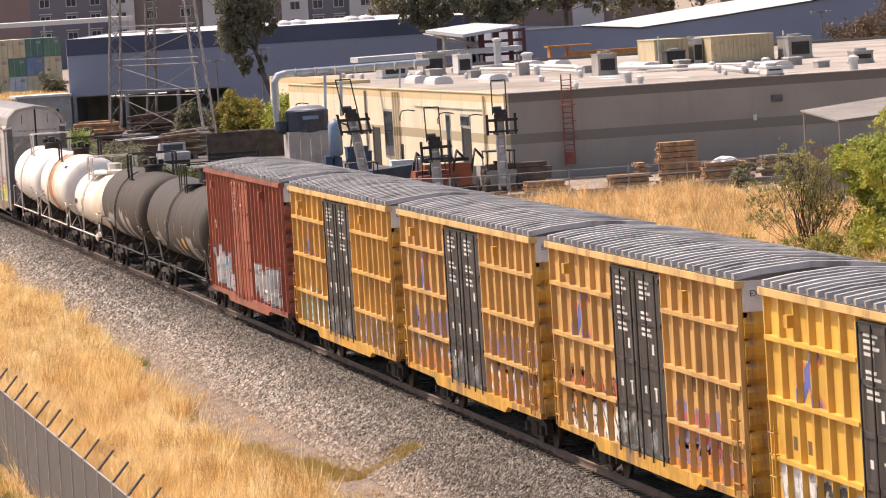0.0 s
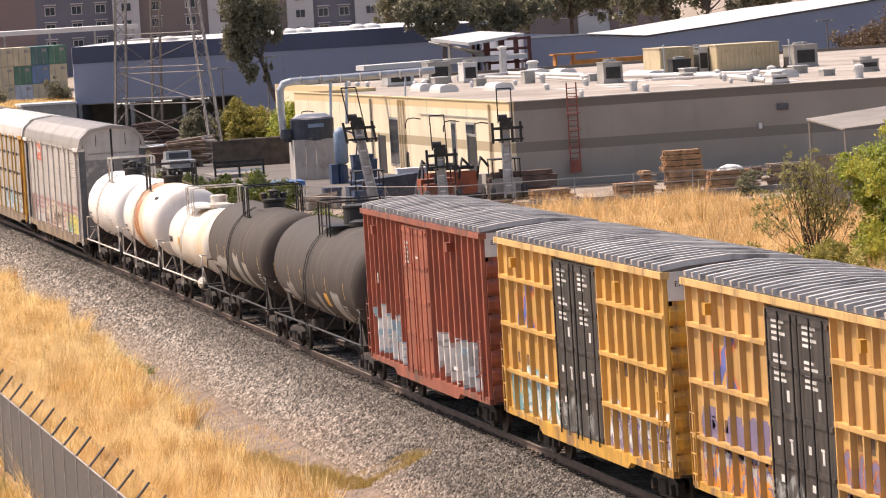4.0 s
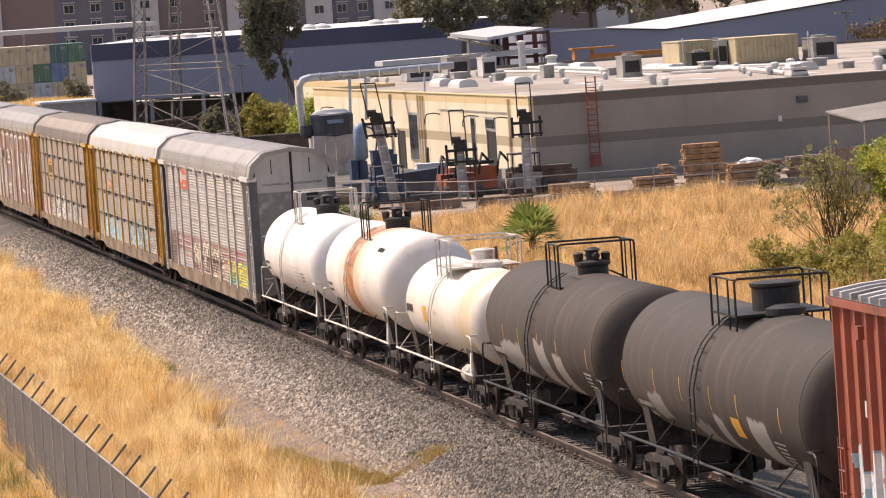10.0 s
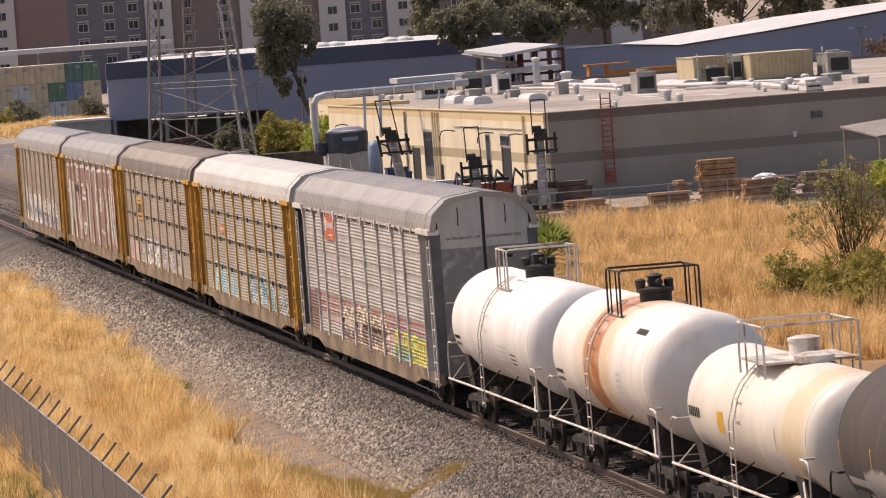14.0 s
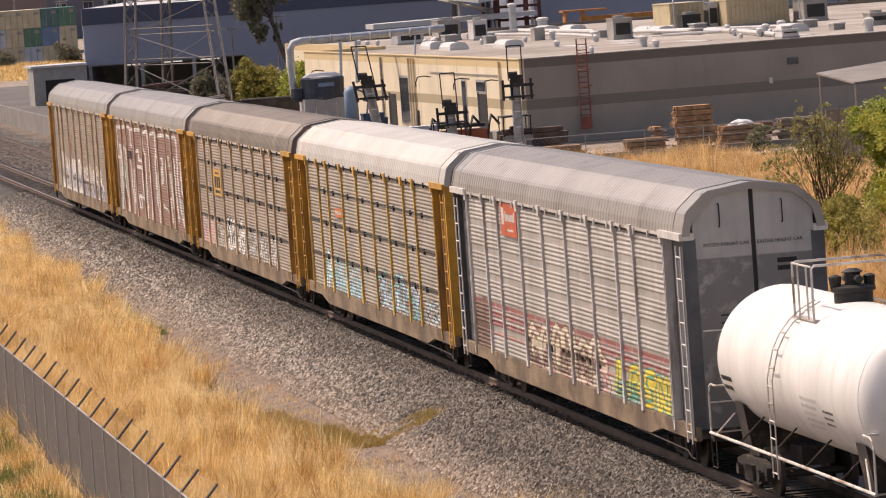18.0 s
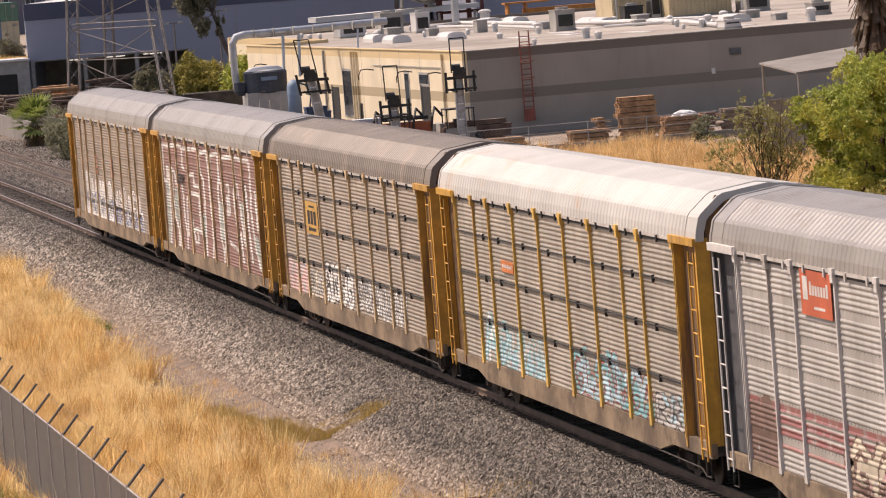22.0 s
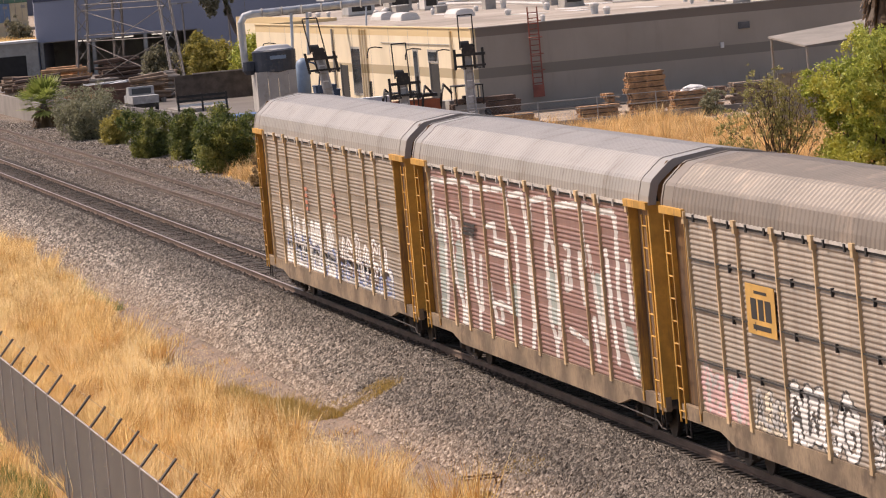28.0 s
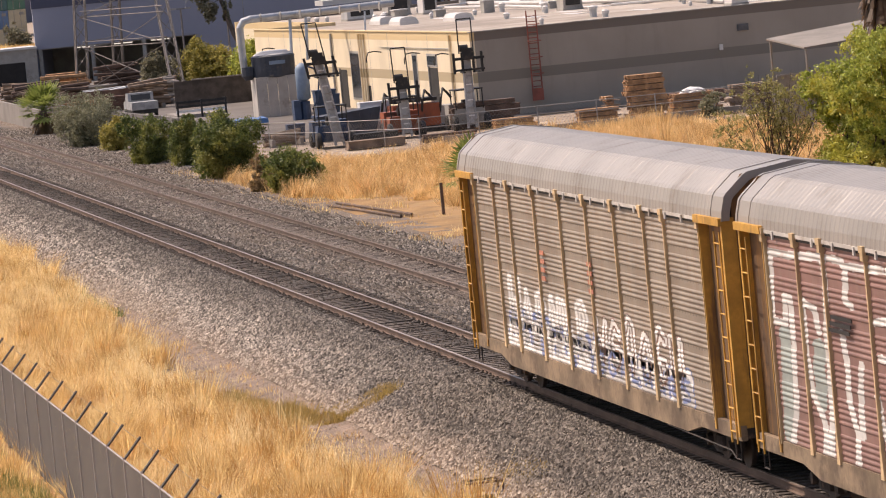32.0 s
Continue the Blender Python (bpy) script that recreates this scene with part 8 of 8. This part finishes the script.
# loose stones of the ballast
def stones(name, label, x0, x1, y0, y1, count, size, mat, seed, lift=0.0):
    g = np.random.default_rng(seed)
    x, y = g.uniform(x0, x1, count), g.uniform(y0, y1, count)
    s = size * g.uniform(0.5, 1.25, count)
    c = np.stack([x, y, ground_z(y) + s * 0.4 + lift], 1)
    o = np.array([[1, 0, 0], [-1, 0, 0], [0, 1, 0], [0, -1, 0], [0, 0, 0.8], [0, 0, -0.8]])
    v = o[None] * g.uniform(0.6, 1.25, (count, 6, 1)) + g.normal(0, 0.16, (count, 6, 3))
    a = g.uniform(0, math.tau, count)
    r = np.stack([np.cos(a), -np.sin(a), np.sin(a), np.cos(a)], 1).reshape(count, 2, 2)
    v[..., :2] = np.einsum("nij,nkj->nki", r, v[..., :2])
    v = v * s[:, None, None] + c[:, None]
    f = np.array([[0, 2, 4], [2, 1, 4], [1, 3, 4], [3, 0, 4]])
    ob = heap(name, v.reshape(-1, 3), (np.arange(count)[:, None, None] * 6 + f[None]).reshape(-1, 3), mat, flat=True)
    return tagged(ob, label, "gravel", kind="stuff")


def stone_mat(name, lo, hi, dust):
    s = Shader(name, 0.95)
    x, y, z = s.axes()
    c = s.mix(s.calc("POWER", s.island(), 1.7), lo, hi)
    wob = s.calc("MULTIPLY_ADD", s.noise(0.5, 4.0), 1.6, s.calc("SUBTRACT", y, 0.8))
    c = s.mix(soot(s, x, wob), c, (0.045, 0.037, 0.031))
    c = s.mix(s.calc("MULTIPLY", s.calc("SUBTRACT", 1.0, s.step(wob, -4.3, -3.0)), 0.42), c, dust)
    s.colour(c)
    return s.m


m_stone = stone_mat("loose_stone", (0.085, 0.07, 0.057), (0.80, 0.69, 0.575), (0.38, 0.275, 0.195))
stone = Shader("siding_stone", 0.95)
stone.colour(stone.mix(stone.calc("MULTIPLY", stone.step(stone.noise(0.3, 5.0), 0.35, 0.7), 0.5), stone.mix(stone.calc("POWER", stone.island(), 1.6), (0.05, 0.04, 0.032), (0.46, 0.395, 0.33)), (0.21, 0.16, 0.12)))
m_stone_old = stone.m
stone = Shader("oily_stone", 0.9)
stone.colour(stone.mix(stone.calc("POWER", stone.island(), 2.0), (0.016, 0.012, 0.009), (0.15, 0.112, 0.085)))
m_stone_crib = stone.m
stone = Shader("path_stone", 0.95)
stone.colour(stone.mix(stone.calc("POWER", stone.island(), 1.5), (0.12, 0.088, 0.064), (0.46, 0.36, 0.275)))
m_stone_path = stone.m
stones("ballast_stones", "loose grey ballast stones on the shoulder", -70, 24, -4.25, -1.15, 168000, 0.058, m_stone, 21)
stones("path_stones", "scattered small stones pressed into the dirt path", -110, 14, -6.9, -4.3, 13000, 0.03, m_stone_path, 32, -0.012)
stones("crib_stones", "oily brown stones between the rails", -150, 4, -1.4, 1.4, 42000, 0.045, m_stone_crib, 26, -0.02)
stones("far_ballast_stones", "loose grey ballast stones between the tracks", -150, -20, 1.5, 9.6, 80000, 0.062, m_stone_old, 22)
stones("siding_end_stones", "loose grey stones beside the far end of the siding", -240, -150, 1.5, 11.2, 32000, 0.075, m_stone_old, 30)
stones("outer_ballast_stones", "loose grey ballast stones along the line", -150, -70, -4.8, -1.2, 50000, 0.065, m_stone, 23)

BUSHES = ((-197, 10.3, 2.0, 3.2, 9000, m_leaf_grey, "grey-green feathery bush beside the siding"), (-186, 10.6, 1.0, 2.2, 5000, m_leaf_yellow, "yellow-green bush beside the siding"),
          (-163.5, 9.9, 1.2, 2.9, 8000, m_leaf_dark, "dark green rounded bush beside the siding"), (-156, 10.9, 0.95, 2.6, 6000, m_leaf_dark, "upright green bush beside the siding"),
          (-139, 11.0, 1.55, 3.1, 12000, m_leaf_dark, "tall dense dark green bush beside the siding"), (-119.5, 11.5, 1.3, 2.1, 7000, m_leaf_dark, "small dark green bush in the dry field"),
          (-122.5, 10.6, 0.8, 1.6, 2500, m_dead, "dead brown shrub by the fence"))
for k, (x, y, r, h, n, m, label) in enumerate(BUSHES):
    bush(x, y, r, h, n, m, label, 30 + k)

big = base("tall_bush", pose(-80, 30, -1), "large bright green leafy bush in the dry field", "bush")
rng = random.Random(5)
bm = B()
blobs = []
for k in range(135):
    yy = rng.uniform(-2.6, 8.0)
    top = 5.3 + 0.30 * min(yy + 2, 4) if yy > -1.6 else 4.4
    z = top * rng.uniform(0.05, 1.0) ** 0.7
    blobs.append((rng.uniform(-2.5, 3.0), yy, z, rng.uniform(0.8, 1.25), rng.uniform(0.8, 1.25), rng.uniform(0.7, 1.1)))
    if k < 40:
        limb(bm, (0, yy * 0.5, 0), blobs[-1][:3], 0.07, 0.02, 0.3, rng)
part("branchwork", bm, m_bark, big)
tagged(crown("foliage", blobs, 150000, 0.085, m_leaf_bright, 6, big), kind="stuff")
bare = base("bare_shrub", pose(-82, 25.75, -1), "half-bare dark-stemmed shrub with sparse leaves", "bush")
bm = B()
tips = []
for k in range(46):
    a, d, z = rng.uniform(0, math.tau), rng.uniform(0.5, 2.7), rng.uniform(1.4, 5.0)
    d = d * (1.0 if z < 3.4 else 0.62)
    q = Vector((math.cos(a) * d * 0.7, math.sin(a) * d - 0.25 * (z < 3), z))
    limb(bm, (rng.uniform(-0.2, 0.2), rng.uniform(-0.2, 0.2), 0), q, 0.026, 0.006, 0.25, rng)
    for i in range(4):
        e = q * rng.uniform(0.6, 1.0) + Vector((rng.uniform(-0.5, 0.5), rng.uniform(-0.55, 0.55), rng.uniform(0.0, 0.6)))
        limb(bm, q * 0.72, e, 0.012, 0.004, 0.1, rng, 3)
        tips.append((*e, 0.34, 0.34, 0.30))
part("branchwork", bm, m_twig, bare)
tagged(crown("foliage", tips, 8000, 0.055, m_leaf_olive, 7, bare), kind="stuff")
for k, (x, y) in enumerate(((-62, 21.5), (-66, 25.5), (-58, 23.5), (-74, 21.0))):
    bush(x, y, 1.2, 1.3, 2200, m_leaf_yellow, "low yellow-green scrub in the dry field", 46 + k)
low = bush(-70, 23.0, 1.7, 1.6, 7000, m_leaf_yellow, "low yellow-green shrub in the dry field", 44)
bush(-150, 39.6, 0.7, 1.5, 1500, m_leaf_grey, "small grey-green shrub against the yard wall", 45)


def frond(bm, p, a, lift, long, droop, n=11, w=0.32):
    """A fan frond: a stalk rising at the angle lift, and pointed blades spread from its end."""
    d, up = Vector((math.cos(a), math.sin(a), 0)), Vector((0, 0, 1))
    way = d * math.cos(lift) + up * math.sin(lift)
    side = way.cross(up).normalized()
    q = Vector(p) + way * long * 0.55
    bar(bm, p, q, 0.02, 4)
    for k in range(n):
        s = (k / (n - 1) - 0.5) * 2.7
        e = q + (way * math.cos(s) + side * math.sin(s)) * long * 0.6 * (1 - 0.12 * abs(s)) - up * droop * abs(s) * 0.2
        o = (e - q).cross(side.cross(way)).normalized() * 0.055 * long / 1.3
        bm.faces.new([bm.verts.new(c) for c in (q - o * 0.4, q.lerp(e, 0.55) - o, e, q.lerp(e, 0.55) + o)])


def fan_palm(x, y, h, r, n, label, seed, skirt=0, long=1.3):
    rng = random.Random(seed)
    t = base("fan_palm", pose(x, y, -1), label, "palm tree", "fan palms")
    bm = B()
    limb(bm, (0, 0, 0), (0, 0, h), r, r * 0.8, 0.05, rng, 8)
    part("trunk", bm, m_bark, t)
    for k in range(n):
        bm = B()
        frond(bm, (0, 0, h), k * 2.4 + rng.uniform(-0.2, 0.2), -0.35 + 1.75 * (k + 0.5) / n + rng.uniform(-0.12, 0.12), long * rng.uniform(0.8, 1.15), 0.4 * long)
        part("frond", bm, m_palm, t)
    if skirt:
        bm = B()
        for k in range(skirt):
            a, z = rng.uniform(0, math.tau), rng.uniform(h * 0.15, h * 0.97)
            d = Vector((math.cos(a), math.sin(a), 0))
            p, q = d * r + Vector((0, 0, z)), d * (r + rng.uniform(0.25, 0.75)) + Vector((0, 0, z - rng.uniform(0.7, 1.6)))
            o = Vector((-d.y, d.x, 0)) * rng.uniform(0.05, 0.14)
            bm.faces.new([bm.verts.new(c) for c in (p - o * 0.4, p + o * 0.4, q + o, q - o)])
        tagged(part("dead_fronds", bm, m_palm_dry, t), kind="stuff")
    return t


fan_palm(-100, 16.6, 0.9, 0.22, 34, "young green fan palm in the dry grass", 51, 0, 1.75)
fan_palm(-224.5, 10.1, 1.7, 0.35, 40, "young fan palm with a brown skirt by the wall", 52, 120, 2.0)
fan_palm(-113, 39.4, 11.5, 0.5, 30, "tall fan palm with a shaggy skirt of dead fronds", 53, 900, 2.0)


def tree(x, y, trunk, blobs, count, leaf, mat, label, seed, r=0.35, droop=0.4):
    rng = random.Random(seed)
    t = base("tree", pose(x, y, -1), label, "tree", "trees behind the yard")
    bm = B()
    limb(bm, (0, 0, 0), trunk, r, r * 0.6, 0.3, rng, 6)
    for b in blobs:
        limb(bm, trunk, b[:3], r * 0.45, 0.04, 0.4, rng, 4)
    part("trunk", bm, m_bark, t)
    tagged(crown("crown", blobs, count, leaf, mat, seed, t, droop), kind="stuff")


tree(-330, 40.0, (0, -2.2, 7.0), [(0, -3.2, 9.6, 1.6, 1.8, 2.3), (0, -4.6, 8.6, 1.2, 1.3, 1.8), (0, -2.2, 11.6, 1.8, 2.2, 2.0), (0, -4.2, 12.4, 1.6, 1.6, 1.8), (0, -1.0, 9.8, 1.0, 1.0, 1.2), (0, -3.2, 6.4, 0.9, 0.9, 1.3), (0, -1.6, 5.8, 0.5, 0.5, 1.0)], 14000, 0.17, m_leaf_far, "leaning eucalyptus with drooping olive leaves", 61)
tree(-343, 57.0, (0, 0.3, 7.2), [(0, -0.4, 9.3, 1.6, 1.7, 1.3), (0, 1.2, 9.8, 1.5, 1.5, 1.2), (0, -2.2, 9.6, 1.3, 1.2, 1.2), (0, -3.0, 10.8, 1.3, 1.4, 1.2), (0, 0.2, 11.2, 1.6, 2.2, 1.3), (0, -0.8, 8.4, 0.9, 0.9, 0.7)], 9000, 0.17, m_leaf_far, "spreading eucalyptus behind the canopy roof", 62)
tree(-343, 62.5, (0, 0.2, 7.2), [(0, -1.2, 9.4, 1.5, 1.5, 1.3), (0, 0.8, 9.2, 1.4, 1.5, 1.2), (0, 2.6, 9.8, 1.4, 1.3, 1.2), (0, 0.0, 10.9, 1.6, 2.4, 1.2), (0, 4.2, 10.2, 1.1, 1.2, 1.0)], 8000, 0.17, m_leaf_far, "olive eucalyptus over the plant hall roof", 63)
rng = random.Random(9)
for k in range(9):
    y0 = 77 + 7.2 * k
    blobs = [(rng.uniform(-3, 3), rng.uniform(-4, 4), rng.uniform(8.2, 17.0), rng.uniform(1.4, 2.6), rng.uniform(1.4, 2.6), rng.uniform(1.2, 2.2)) for i in range(12)]
    tree(-475 + rng.uniform(-8, 8), y0, (rng.uniform(-1, 1), rng.uniform(-1.5, 1.5), 7.5), blobs, 9000, 0.26, m_leaf_far, "tall dense eucalyptus at the back of the yard", 70 + k, 0.4, 0.8)
for k, (x, y, r, h, n, m) in enumerate(((-290, 27.4, 2.2, 3.0, 6000, m_leaf_far), (-288, 30.6, 2.4, 3.8, 8000, m_leaf_yellow), (-284, 33.6, 2.0, 4.2, 6000, m_leaf_bright), (-550, 40.5, 1.6, 3.4, 2500, m_leaf_far), (-548, 31.0, 2.0, 3.0, 2500, m_leaf_far), (-545, 27.0, 2.4, 2.2, 2500, m_leaf_yellow), (-315, 92.0, 3.6, 7.2, 9000, m_palm_dry), (-318, 97.5, 3.0, 6.0, 7000, m_palm_dry))):
    bush(x, y, r, h, n, m, "dull green shrub in the storage yard" if k < 3 else ("scrubby bush near the containers" if k < 6 else "reddish-brown dusty tree behind the hall"), 90 + k, 0.14, "shrub")
blades("far_dry_grass", "dry golden grass below the container stacks", "dry grass", -556, -470, 22, 42, 30000, 0.8, 0.05, m_straw, 19, 0.1, -0.4)

# ---- boundary fence with angled arms ----
m_slat = plain("grey_privacy_slat", (0.105, 0.095, 0.088), 0.75, 0.1, 0.15, 0.6, 12.0, 0.1, (0.14, 0.12, 0.10), 0.3)
fence = base("boundary_fence", pose(0, -12.45, -1.45), "grey slatted chain-link fence with angled arms on top", "fence")
for k in range(33):
    x = -47.3 + 3.05 * k
    post = part("post", bar(B(), (x, 0, 0), (x, 0, 2.30), 0.035, 8), m_post, fence)
    part("arm", bar(B(), (x, 0, 2.26), (x + 0.04, 0.38, 2.70), 0.032, 5), m_slat, post)
    if k < 32:
        bm = B()
        for i in range(24):
            a = x + 0.06 + i * 0.122
            bm.faces.new([bm.verts.new(c) for c in ((a, 0.0 + 0.012 * (i % 2), 0.05), (a + 0.118, 0.012, 0.05), (a + 0.118, 0.012, 2.20), (a, 0.0 + 0.012 * (i % 2), 2.20))])
        part("slat_panel", bm, m_slat, fence)
        part("top_rail", bar(B(), (x, 0, 2.24), (x + 3.05, 0, 2.24), 0.022, 6), m_post, fence)
part("barbed_wire", bar(B(), (-47.3, 0.34, 2.64), (50.3, 0.34, 2.64), 0.004, 4), m_wire, fence)


def motions():
    """The train rolls past, with slight changes of speed."""
    lag = ((0.0, 0.0), (2.0, -0.15), (4.0, -0.4), (6.0, -0.6), (9.0, -0.65), (13.0, -0.25), (19.0, -0.2), (25.0, -0.3), (32.0, -0.1))
    rolled = lambda t: 8.69 * t + float(np.interp(t, *zip(*lag)))
    times = (0.0, 0.1, 0.5) + tuple(range(1, 32)) + (31.5, 31.9, 32.0)
    for car, off in TRAIN:
        walk(car, [(t, pose(-171.2 + rolled(t) + off, 0, 0)) for t in times])
    # wheels of 0.435 m radius turn as they roll
    spin = [(t, math.degrees(rolled(t) / 0.435)) for t in np.linspace(0.0, 32.0, 481).tolist()]
    for wheel, x in WHEELS:
        walk(wheel, [(t, pose(x, 0, 0.435, 0, a, 0)) for t, a in spin])


motions()
